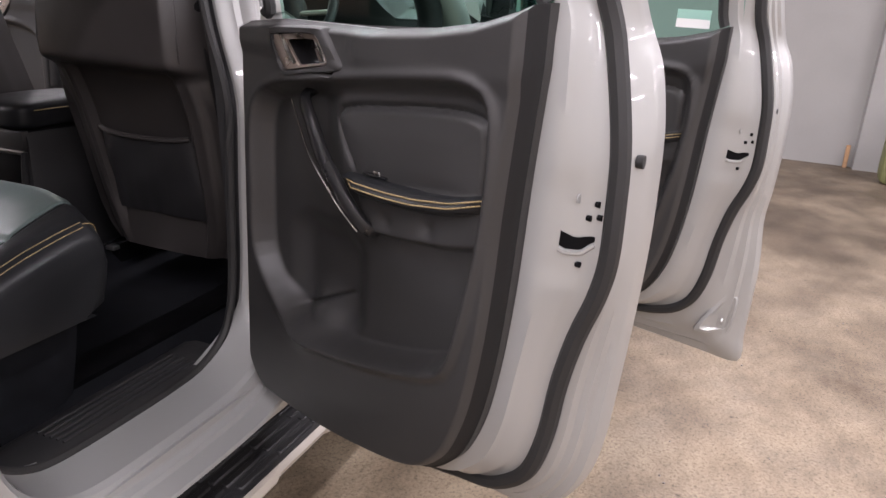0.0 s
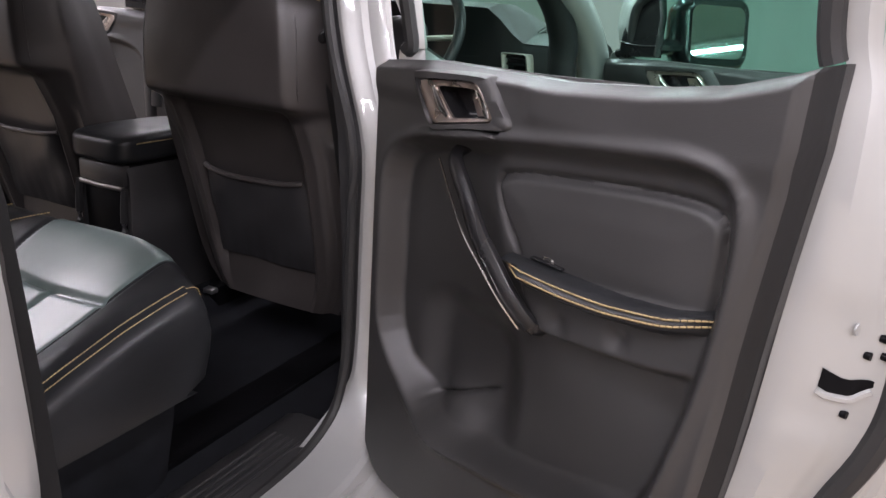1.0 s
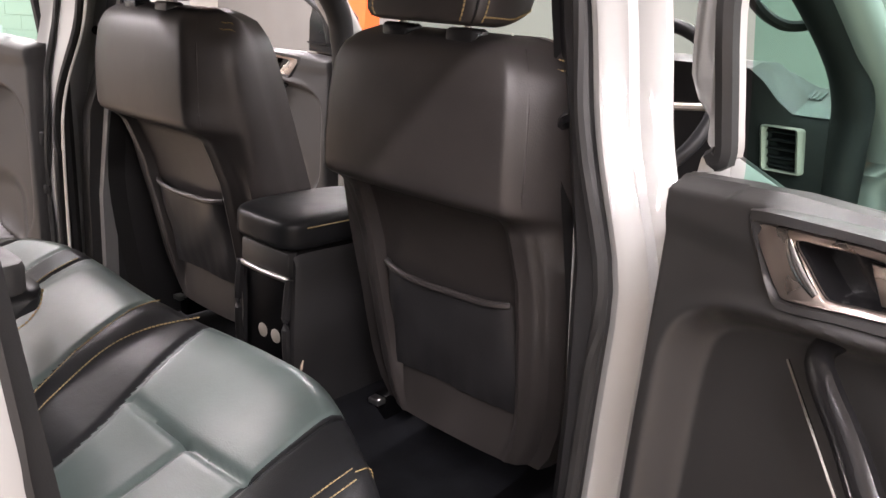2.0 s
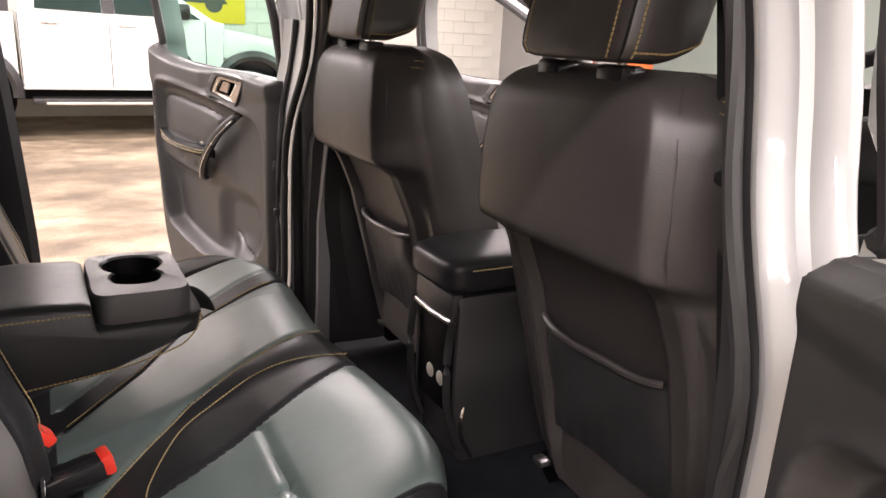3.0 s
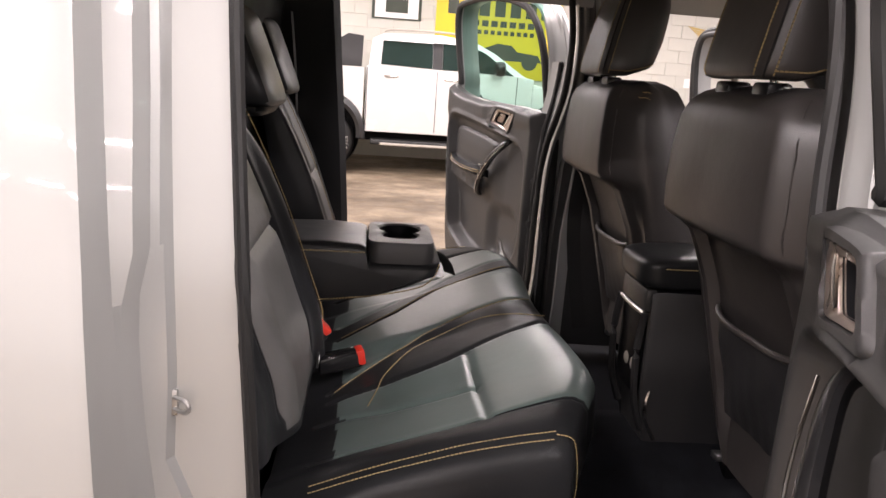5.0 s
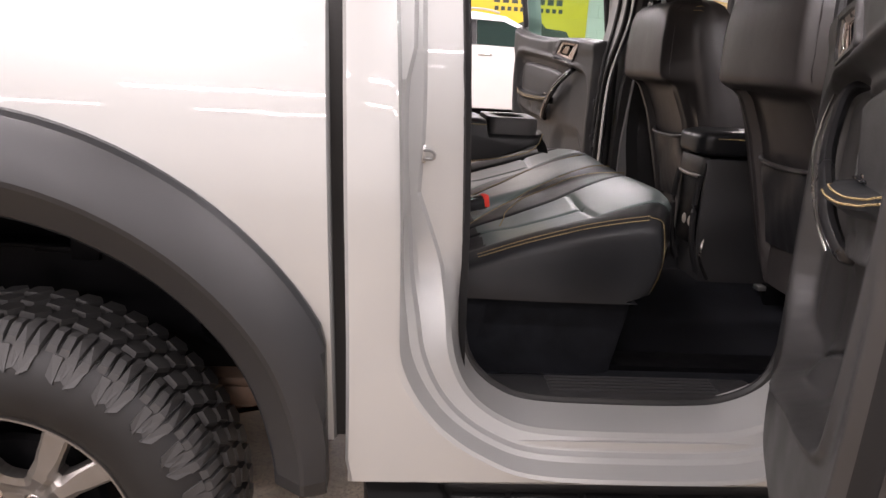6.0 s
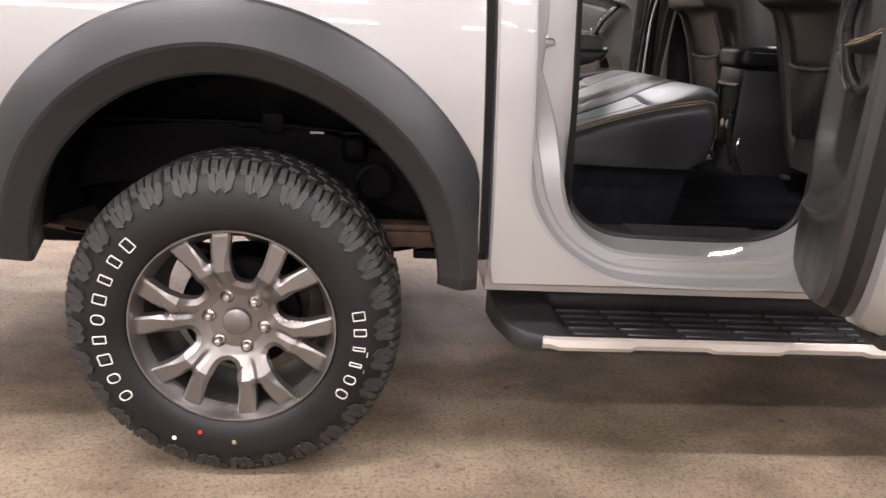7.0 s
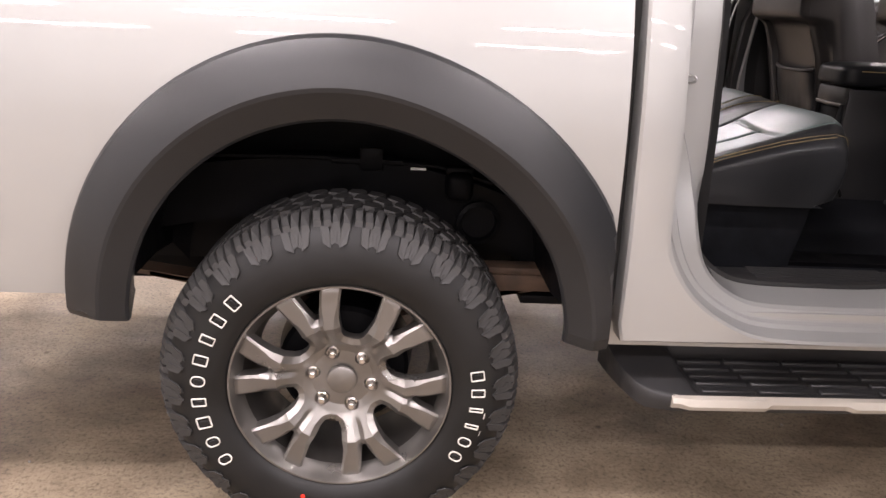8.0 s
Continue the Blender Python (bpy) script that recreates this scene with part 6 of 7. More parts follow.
    part("cup_holder", bm, UNDER, arm, "black double cup well")
    bm = bmesh.new()
    strap = smooth([(1.080, 0.135, 1.072), (1.105, 0.140, 1.066), (1.130, 0.148, 1.040), (1.142, 0.154, 1.012)], 5)
    rows_mesh(bm, [[p + V(-0.012, 0.016, 0.002), p + V(0.012, -0.016, 0.002), p + V(0.012, -0.016, -0.002), p + V(-0.012, 0.016, -0.002)] for p in strap], loop_row=True, cap=True)
    part("pull_strap", bm, RUBBER, arm, "black fabric pull strap")
    bm = bmesh.new()
    stitches(bm, [V(0.78 + 0.155 * i / 10, y0 - 0.001, 1.103) for i in range(11)] + [V(0.935, y0 - 0.001, 1.103)], 0.0066, 0.0050)
    stitches(bm, smooth([V(0.80, y0 - 0.002, 0.992), V(0.95, y0 - 0.002, 1.008), V(1.05, y0 - 0.002, 1.030), V(1.085, y0 - 0.001, 1.055), V(1.094, y0, 1.080)], 6), 0.0066, 0.0050)
    part("stitching", bm, THREAD, arm)["kind"] = "stuff"
    # head rests
    for v, x, z in ((-0.40, 0.612, 1.520), (-0.02, 0.645, 1.490), (0.475, 0.625, 1.497)):
        bm = bmesh.new()
        pad(bm, (x, CY + v, z), (0.140, 0.270, 0.195), 7.5, 13, lambda w: V(w.x - w.z * 0.38 + 0.012 * (1 - (w.y / 0.135) ** 2), w.y * (1 + 0.25 * min(0, w.z)), w.z))
        bm.normal_update()
        for f in bm.faces:
            c = f.calc_center_median()
            if f.normal.x > 0.55 and abs(f.normal.y) < 0.6 and c.x - x + (c.z - z) * 0.38 > 0.03:
                f.material_index = 1
        h = part("head_rest", bm, LEATHER, seat, "padded leather head rest", sharp=60)
        h.data.materials.append(LEATHER3)
        for s in (-1, 1):
            bm = bmesh.new()
            tube(bm, [(x - 0.0, CY + v + s * 0.06, z - 0.14), (x - 0.01, CY + v + s * 0.06, z - 0.07)], 0.006, 8)
            part("head_rest_post", bm, CHROME, h)
        bm = bmesh.new()
        for s in (-1, 1):
            for d in (0.0, 0.01):
                stitches(bm, [V(x + 0.006 - d - q * 0.38, CY + v + s * 0.1357 * (1 + 0.25 * min(0, q)), z + q) for q in [-0.075 + 0.15 * j / 12 for j in range(13)]], 0.0066, 0.0050)
        part("stitching", bm, THREAD, h)["kind"] = "stuff"
    # buckles
    for x, y, z, rot in ((0.850, -0.119, 0.955, -35), (0.926, -0.131, 0.906, 0)):
        bm = bmesh.new()
        mm = pose(x, y, z, 0, rot - 10, 12)
        box(bm, (-0.078, -0.019, -0.022), (0.012, 0.019, 0.014), 0.006, 2, mm)
        buckle = part("belt_buckle", bm, GLOSS, seat, "black belt buckle with red button")
        bm = bmesh.new()
        box(bm, (0.000, -0.0195, -0.018), (0.018, 0.0165, 0.0152), 0.004, 2, mm)
        part("release_button", bm, RED, buckle, "red release button")
    bm = bmesh.new()
    box(bm, (0.852, -0.205, 0.905), (0.856, -0.160, 0.930), 0.001)
    tag = part("anchor_tag", bm, RUBBER, seat, "black fabric tag with white lettering")
    text = bpy.data.curves.new("tag_lettering", "FONT")
    text.body, text.size, text.extrude, text.align_x, text.align_y = "ISOFIX", 0.0125, 0.0003, "CENTER", "CENTER"
    text.materials.append(PAPER)
    word = new("tag_lettering", text)
    word.parent = tag
    word.matrix_local = Matrix(((0, 0, 1, 0.8568), (1, 0, 0, -0.1825), (0, 1, 0, 0.9175), (0, 0, 0, 1)))


rear_seat()


# ---- front seats ----
def front_seat(cy):
    """Backrest seen from behind, with its shell, map pocket, side bolsters and head rest."""
    rows = []
    zs = [0.74, 0.78, 0.84, 0.92, 1.0, 1.06, 1.12, 1.18, 1.21, 1.222, 1.230, 1.236, 1.240, 1.244, 1.248, 1.252, 1.258, 1.264, 1.275, 1.30, 1.34, 1.37, 1.41, 1.44, 1.455, 1.466, 1.476, 1.484, 1.490, 1.494, 1.498]
    side_x = [(0.74, 1.665), (1.0, 1.615), (1.2, 1.565), (1.35, 1.530), (1.44, 1.53), (1.498, 1.585)]
    back = [(0.74, 1.690), (0.84, 1.672), (1.0, 1.635), (1.12, 1.605), (1.2, 1.572), (1.222, 1.560), (1.236, 1.542), (1.244, 1.524), (1.252, 1.510), (1.264, 1.503), (1.30, 1.500), (1.37, 1.500), (1.44, 1.507), (1.466, 1.516), (1.484, 1.534), (1.494, 1.558), (1.498, 1.59)]
    front = [(0.74, 1.92), (0.9, 1.87), (1.1, 1.80), (1.3, 1.735), (1.42, 1.70), (1.478, 1.675), (1.498, 1.64)]
    half = [(0.74, 0.200), (0.77, 0.222), (0.82, 0.240), (0.9, 0.250), (1.1, 0.262), (1.3, 0.256), (1.40, 0.247), (1.44, 0.238), (1.455, 0.230), (1.478, 0.212), (1.492, 0.184), (1.498, 0.15)]
    def flank(t):
        return 0.845 + 0.155 * math.sin(min(1.0, 0.10 + 2.4 * t) * math.pi / 2) - 0.05 * step(0.6, 1.0, t)
    for z in zs:
        b, f, h = curve(z, back), curve(z, front), curve(z, half)
        bulge, bs = step(1.235, 1.27, z), curve(z, side_x)
        pt = []
        for i in range(49):          # rear face
            t = -1 + 2 * i / 48
            w = h * (0.82 - 0.02 * bulge)
            sag = 0.012 * abs(t) ** 3 + 0.016 * step(0.90, 1.0, abs(t))
            x = b + sag
            if z < 1.24:
                x += 0.024 * step(0.76, 0.70, abs(t)) * step(0.76, 0.82, z)
                x -= 0.004 * math.exp(-((abs(t) - 0.79) / 0.035) ** 2)
            pt.append(V(x, cy + t * w, z))
        for i in range(1, 9):        # outboard side and front
            t = i / 8
            pt.append(V(bs + 0.028 + (f - 0.03 - bs - 0.028) * t, cy + h * flank(t), z))
        for i in range(9):
            t = 1 - 2 * i / 8
            pt.append(V(f + 0.03 * abs(t) ** 2 - 0.02, cy + t * h * 0.92, z))
        for i in range(8, 0, -1):
            t = i / 8
            pt.append(V(bs + 0.028 + (f - 0.03 - bs - 0.028) * t, cy - h * flank(t), z))
        rows.append(pt)
    bm = bmesh.new()
    rows_mesh(bm, rows, loop_row=True, cap=True)
    # lower rear faces are split off and given the shade-darkened hide
    lower = [f for f in bm.faces if f.calc_center_median().z < 1.238 and len(f.verts) == 4 and f.normal.x < -0.2 and abs(f.calc_center_median().y - cy) < curve(f.calc_center_median().z, half) * 0.80]
    panel = bmesh.new()
    for f in lower:
        panel.faces.new([panel.verts.new(v.co) for v in f.verts])
    bmesh.ops.remove_doubles(panel, verts=panel.verts, dist=0.0001)
    bmesh.ops.delete(bm, geom=lower, context="FACES")
    seat = part("front_seat", bm, SEATHIDE, truck, "dark grey leather front seat with map pocket", sharp=40)
    part("back_panel", panel, SHADEHIDE, seat, "lower back panel in leather darkened for shade", sharp=40)
    # map pocket
    bm = bmesh.new()
    prow = []
    for i in range(25):
        t = -1 + 2 * i / 24
        w = 0.148
        sag = 0.012 * (1 - t * t)
        col = []
        for k in range(12):
            q = k / 11
            z = 0.845 + (1.070 - sag * 0.9 - 0.845) * q
            x = curve(z, back) + 0.018 - 0.018 * (1 - t ** 6) * math.sin(q * 1.9) + 0.0025 * math.sin(9 * q + 5 * t) + 0.0015 * math.sin(23 * t + 8 * q) * (1 - q)
            col.append(V(x, cy + t * w * (0.97 + 0.05 * (1 - q)), z))
        prow.append(col)
    rows_mesh(bm, prow)
    rows_mesh(bm, [[p + V(0.006, 0, 0) for p in r] for r in prow])
    pocket = part("map_pocket", bm, SHADEHIDE, seat, "sagging leather map pocket", sharp=60)
    # lighter hide along the pocket's edge stands for its gloss highlight
    bm = bmesh.new()
    tube(bm, [r[-1] + V(-0.002, 0, 0.002) for r in prow], 0.0065, 8)
    part("pocket_edge", bm, SEATHIDE, pocket, "piped pocket edge")
    # piping along the back shell
    bm = bmesh.new()
    for s in (-1, 1):
        tube(bm, smooth([V(curve(z, back) + 0.032, cy + s * curve(z, half) * 0.805, z) for z in (0.80, 1.0, 1.2, 1.235, 1.25, 1.27, 1.3, 1.4, 1.455, 1.48)], 3), 0.0022, 6)
    part("piping", bm, SEATHIDE, seat)
    bm = bmesh.new()
    for z in (1.470, 1.457):
        for s in (-1, 1):
            bs, f, h = curve(z, side_x), curve(z, front), curve(z, half)
            pts = [V(curve(z, back) + 0.024, cy + s * h * 0.80, z - 0.012)]
            pts += [V(bs + 0.028 + (f - 0.03 - bs - 0.028) * t, cy + s * (h * flank(t) + 0.0012), z - 0.05 * max(0, t - 0.3)) for t in (0.0, 0.15, 0.3, 0.5, 0.7, 0.95)]
            stitches(bm, smooth(pts, 6), 0.0066, 0.0050)
    part("stitching", bm, THREAD, seat, "ochre shoulder stitching")["kind"] = "stuff"
    # cushion
    bm = bmesh.new()
    pad(bm, (1.98, cy, 0.86), (0.56, 0.50, 0.22), 5, 8)
    part("seat_cushion", bm, LEATHER, seat)
    for s in (-1, 1):
        bm = bmesh.new()
        box(bm, (1.765, cy + s * 0.262 - 0.018, 0.625), (2.25, cy + s * 0.262 + 0.018, 0.695), 0.006)
        rail = part("seat_rail", bm, UNDER, seat)
        bm = bmesh.new()
        box(bm, (1.742, cy + s * 0.262 - 0.016, 0.676), (1.768, cy + s * 0.262 + 0.016, 0.690), 0.003)
        part("rail_stop", bm, STEEL, rail, "bare steel rail end")
    # head rest: trapezoid in plan, crisp seamed corners, leaning forward
    side_line = [(0.0, 0.0), (0.001, 0.05), (0.003, 0.085), (0.009, 0.1035), (0.018, 0.1125), (0.045, 0.124), (0.085, 0.132), (0.125, 0.124), (0.150, 0.085), (0.155, 0.0)]
    plan = smooth([(a, b, 0) for a, b in side_line] + [(a, -b, 0) for a, b in side_line[-2:0:-1]], 4, True)
    girth = [(1.506, 0.80), (1.509, 0.90), (1.514, 0.955), (1.522, 0.985), (1.535, 1.0), (1.60, 1.0), (1.65, 0.975), (1.685, 0.93), (1.705, 0.86), (1.716, 0.76), (1.722, 0.60), (1.724, 0.35)]

    def rest_point(a, b, z, out=0.0):
        k = curve(z, girth) + out
        return V(1.5225 + 0.0775 + (a - 0.0775) * k + 0.20 * (z - 1.60), cy + b * k, z + 0.28 * max(0, a - 0.07) * step(1.60, 1.52, z))
    bm = bmesh.new()
    rows_mesh(bm, [[rest_point(p.x, p.y, z) for p in plan] for z in [1.506, 1.509, 1.512, 1.516, 1.522, 1.53, 1.54, 1.56, 1.58, 1.60, 1.62, 1.64, 1.66, 1.675, 1.69, 1.70, 1.708, 1.714, 1.719, 1.722, 1.724]], loop_row=True, cap=True)
    hr = part("head_rest", bm, SEATHIDE, seat, "dark leather head rest with ochre stitching", sharp=60)
    bm = bmesh.new()
    for s in (-1, 1):
        for a, b in ((0.0035, 0.089), (0.0235, 0.1155)):
            stitches(bm, [rest_point(a, s * b, 1.512 + 0.195 * i / 30, 0.006) for i in range(31)], 0.0066, 0.0050)
        stitches(bm, [rest_point(p.x, p.y, 1.519, 0.008) for p in sorted([p for p in plan if p.y * s > 0.06 and p.x > 0.022], key=lambda p: p.x)], 0.0066, 0.0052)
    part("stitching", bm, THREAD, hr)["kind"] = "stuff"
    for s in (-1, 1):
        bm = bmesh.new()
        tube(bm, [rest_point(0.0115, s * 0.1065, 1.510 + 0.20 * i / 20, 0.003) for i in range(21)], 0.0022, 6)
        part("seam_piping", bm, BORDER, hr)
    for s in (-1, 1):
        bm = bmesh.new()
        tube(bm, [(1.556, cy + s * 0.065, 1.485), (1.560, cy + s * 0.065, 1.545)], 0.0065, 12)
        part("head_rest_post", bm, CHROME, hr, "chrome head rest post")
        bm = bmesh.new()
        box(bm, (1.535, cy + s * 0.065 - 0.026, 1.470), (1.578, cy + s * 0.065 + 0.026, 1.503), 0.007)
        part("post_guide", bm, GRIP, hr, "black plastic post guide")
    return seat


front_seat(-0.375)
front_seat(0.435)


# ---- console, dash, steering wheel ----
def console():
    bm = bmesh.new()
    rows = []
    for x, w, top in ((1.585, 0.088, 1.03), (1.60, 0.094, 1.035), (1.75, 0.098, 1.035), (2.05, 0.10, 1.03), (2.2, 0.10, 0.98), (2.6, 0.10, 0.98)):
        rows.append([V(x + (0.03 if z < 0.75 else 0), 0.06 + s * w * k, z) for s, k, z in ((-1, 0.92, 0.62), (-1, 1.0, 0.8), (-1, 1.0, top - 0.02), (-1, 0.9, top), (1, 0.9, top), (1, 1.0, top - 0.02), (1, 1.0, 0.8), (1, 0.92, 0.62))])
    rows_mesh(bm, rows, loop_row=True, cap=True)
    c = part("centre_console", bm, PLASTIC, truck, "black centre console with padded lid")
    bm = bmesh.new()
    pad(bm, (1.735, 0.06, 1.075), (0.36, 0.205, 0.075), 6, 9, lambda w: V(w.x, w.y, w.z + 0.006 * math.cos(w.x * 8)))
    lid = part("console_lid", bm, LEATHER, c, "padded leather console lid")
    bm = bmesh.new()
    stitches(bm, [V(1.60 + 0.26 * i / 10, 0.06 - 0.104, 1.095) for i in range(11)], 0.0066, 0.0050)
    part("stitching", bm, THREAD, lid)["kind"] = "stuff"
    bm = bmesh.new()
    box(bm, (1.572, -0.020, 0.985), (1.60, 0.140, 1.040), 0.008)
    part("rear_trim", bm, SOFT, c)
    bm = bmesh.new()
    tube(bm, [(1.574, -0.018, 0.982), (1.571, 0.06, 0.980), (1.574, 0.138, 0.982)], 0.006, 8)
    part("chrome_strip", bm, ALLOY, c, "satin metal strip on the console")
    # solid slab, coloured near-black for the shade inside an open slot
    bm = bmesh.new()
    box(bm, (1.580, -0.010, 0.775), (1.590, 0.130, 0.975), 0.004)
    part("storage_slot", bm, UNDER, c, "near-black slab standing for the shaded storage slot")
    for y in (-0.022, 0.142):
        bm = bmesh.new()
        tube(bm, smooth([(1.574, y, 0.985), (1.566, y, 0.90), (1.574, y, 0.78), (1.60, y, 0.70)], 5), 0.009, 6)
        part("slot_rim", bm, PLASTIC, c)
    for y in (0.028, 0.072):
        bm = bmesh.new()
        tube(bm, [(1.600, y, 0.842), (1.580, y, 0.842), (1.5775, y, 0.842)], [0.016, 0.016, 0.012], 16)
        part("power_socket", bm, STRIP, c, "pale power socket cap")
    bm = bmesh.new()
    tube(bm, smooth([(1.605, -0.03, 0.80), (1.60, -0.035, 0.74), (1.63, -0.035, 0.68)], 5), 0.005, 6)
    part("base_trim", bm, CHROME, c)


console()


def dashboard():
    bm = bmesh.new()
    rows = []
    for i in range(61):
        y = -0.80 + 1.66 * i / 60
        hood = 0.105 * step(0.615 + 0.02, 0.545, abs(y + 0.03 + 0.355) + 0.355) if y < -0.385 else 0.105 * step(0.235, 0.165, abs(y + 0.385))
        rows.append([V(2.47, y, 0.95), V(2.47, y, 1.12), V(2.472, y, 1.22), V(2.478 - hood * 0.3, y, 1.345 + hood * 0.2), V(2.490 - hood * 0.9, y, 1.366 + hood * 0.9), V(2.51 - hood * 0.4, y, 1.371 + hood), V(2.60, y, 1.397 + hood * 0.75), V(2.69, y, 1.424 + hood * 0.3), V(2.70, y, 1.418 + hood * 0.3), V(2.95, y, 1.36), V(3.05, y, 1.30)])
    rows_mesh(bm, [r[:5] for r in rows])
    d = part("dashboard", bm, BORDER, truck, "black dashboard with a grey padded top")
    bm = bmesh.new()
    rows_mesh(bm, [[r[4] + V(-0.004, 0, 0.002)] + r[4:] for r in rows])
    part("dash_pad", bm, DASHTOP, d, "grey padded dash top")
    for y, lean in ((-0.663, 0.16), (2 * CY + 0.663, -0.16)):
        def on_vent(a, b, deep):
            return V(2.462 - deep - b * 0.10, y + a + lean * b, 1.288 + b)
        bm = bmesh.new()
        ring_plate(bm, [on_vent(a, b, 0.012) for a, b in rrect(-0.046, 0.046, -0.050, 0.053, 0.008)], [on_vent(a, b, 0.014) for a, b in rrect(-0.033, 0.033, -0.046, 0.050, 0.005)], (0.03, 0, 0), 0.3)
        vent = part("air_vent", bm, STRIP, d, "silver-edged air vent")
        bm = bmesh.new()
        prism(bm, [on_vent(a, b, -0.010) for a, b in rrect(-0.036, 0.036, -0.048, 0.051, 0.005)], (0.004, 0, 0))
        part("vent_back", bm, UNDER, vent)
        for k in range(5):
            bm = bmesh.new()
            q = -0.036 + 0.019 * k
            prism(bm, [on_vent(-0.033, q, 0.006), on_vent(0.033, q, 0.006), on_vent(0.033, q + 0.006, -0.004), on_vent(-0.033, q + 0.006, -0.004)], (0, 0, -0.003), 0.001)
            part("vent_slat", bm, GLOSS, vent)
    bm = bmesh.new()
    grid = [[V(x, y, 1.3985 + (x - 2.6) * 0.30) for y in (-0.690, -0.610)] for x in (2.600, 2.655)]
    rows_mesh(bm, grid)
    grille = part("defroster_grille", bm, BORDER, d, "black slotted defroster grille")
    for k in range(7):
        bm = bmesh.new()
        y = -0.686 + 0.012 * k
        tube(bm, [(2.602, y, 1.401), (2.653, y, 1.4163)], 0.0022, 4)
        part("grille_bar", bm, DASHTOP, grille)
    bm = bmesh.new()
    box(bm, (2.43, -0.10, 1.06), (2.475, 0.22, 1.32), 0.012)
    part("centre_stack", bm, GLOSS, d)
    # steering wheel
    bm = bmesh.new()
    c = V(2.20, -0.395, 1.375)
    e1, e2 = V(0, 1, 0), V(0.49, 0, 0.87)
    ring = [c + e1 * 0.192 * math.cos(2 * math.pi * k / 48) + e2 * 0.192 * math.sin(2 * math.pi * k / 48) for k in range(48)]
    tube(bm, ring, 0.0155, 10, closed=True)
    wheel = part("steering_wheel", bm, LEATHER, truck, "black leather steering wheel")
    bm = bmesh.new()
    pad(bm, (2.26, -0.385, 1.36), (0.07, 0.15, 0.13), 3, 5)
    part("wheel_hub", bm, PLASTIC, wheel)
    for s in (-1, 1):
        bm = bmesh.new()
        tube(bm, [(2.255, -0.385 + s * 0.06, 1.367), (2.24, -0.385 + s * 0.18, 1.380)], 0.017, 8, 0.5)
        part("wheel_spoke", bm, STRIP, wheel)
    bm = bmesh.new()
    tube(bm, [(2.27, -0.385, 1.355), (2.42, -0.385, 1.25)], 0.035, 12)
    part("column", bm, PLASTIC, wheel)
    for s in (-1, 1):
        f = (lambda v: v) if s > 0 else (lambda v: 2 * CY - v)
        bm = bmesh.new()
        tube(bm, smooth([(2.62, f(-0.86), 0.60), (2.60, f(-0.855), 1.0), (2.62, f(-0.84), 1.32), (2.42, f(-0.78), 1.55), (2.15, f(-0.68), 1.76)], 8), 0.055, 20, 0.8)
        part("front_pillar", bm, SILVER, truck, "silver windscreen pillar")
        bm = bmesh.new()
        tube(bm, smooth([(2.50, f(-0.80), 1.0), (2.50, f(-0.785), 1.30), (2.48, f(-0.778), 1.42), (2.40, f(-0.740), 1.54), (2.12, f(-0.65), 1.745)], 8), 0.042, 20)
        part("pillar_trim", bm, BORDER, truck, "black windscreen pillar trim")
        bm = bmesh.new()
        tube(bm, smooth([(2.22, f(-0.600), 1.690), (2.27, f(-0.575), 1.640), (2.32, f(-0.592), 1.590), (2.36, f(-0.640), 1.556), (2.39, f(-0.690), 1.562), (2.38, f(-0.73), 1.575)], 5), 0.012, 8)
        part("grab_handle", bm, BORDER, truck, "black pillar grab handle")
        bm = bmesh.new()
        rows = [[V(x, f(-0.93 + 0.03 * step(1.0, 1.3, z)), z) for z in (0.55, 0.8, 1.05, 1.2, 1.28)] for x in (2.60, 2.8, 3.0, 3.4, 3.8)]
        rows_mesh(bm, rows)
        part("front_wing", bm, SILVER, truck)
    bm = bmesh.new()
    rows_mesh(bm, [[V(2.18 + 0.80 * t, CY + 0.70 * s * (0.92 + 0.2 * t), 1.755 - 0.42 * t) for s in (-1, -0.5, 0, 0.5, 1)] for t in (0, 0.33, 0.66, 1)])
    g = part("windscreen", bm, CLEAR, truck, "clear windscreen glass")
    g.visible_shadow = False
    bm = bmesh.new()
    rows_mesh(bm, [[V(x, CY + 0.85 * s, z - 0.03 * s * s) for s in (-1, -0.5, 0, 0.5, 1)] for x, z in ((2.95, 1.30), (3.3, 1.27), (3.8, 1.18), (4.0, 1.0), (4.02, 0.5))])
    part("bonnet", bm, SILVER, truck, "silver bonnet and nose")
    bm = bmesh.new()
    tube(bm, smooth([(0.665, -0.55, 1.72), (0.67, -0.55, 1.5)], 4), 0.02, 4, 0.1)
    part("seat_belt", bm, RUBBER, truck)
    bm = bmesh.new()
    for s in (0.62,):
        pts = smooth([(0.70, s, 1.62), (0.715, s, 1.45), (0.73, s + 0.03, 1.2), (0.80, s + 0.06, 0.95)], 5)
        rows_mesh(bm, [[p + V(0, -0.023, 0), p + V(0, 0.023, 0)] for p in pts])
        rows_mesh(bm, [[p + V(0.002, -0.023, 0), p + V(0.002, 0.023, 0)] for p in pts])
    part("seat_belt", bm, RUBBER, truck, "black rear seat belt webbing")


dashboard()


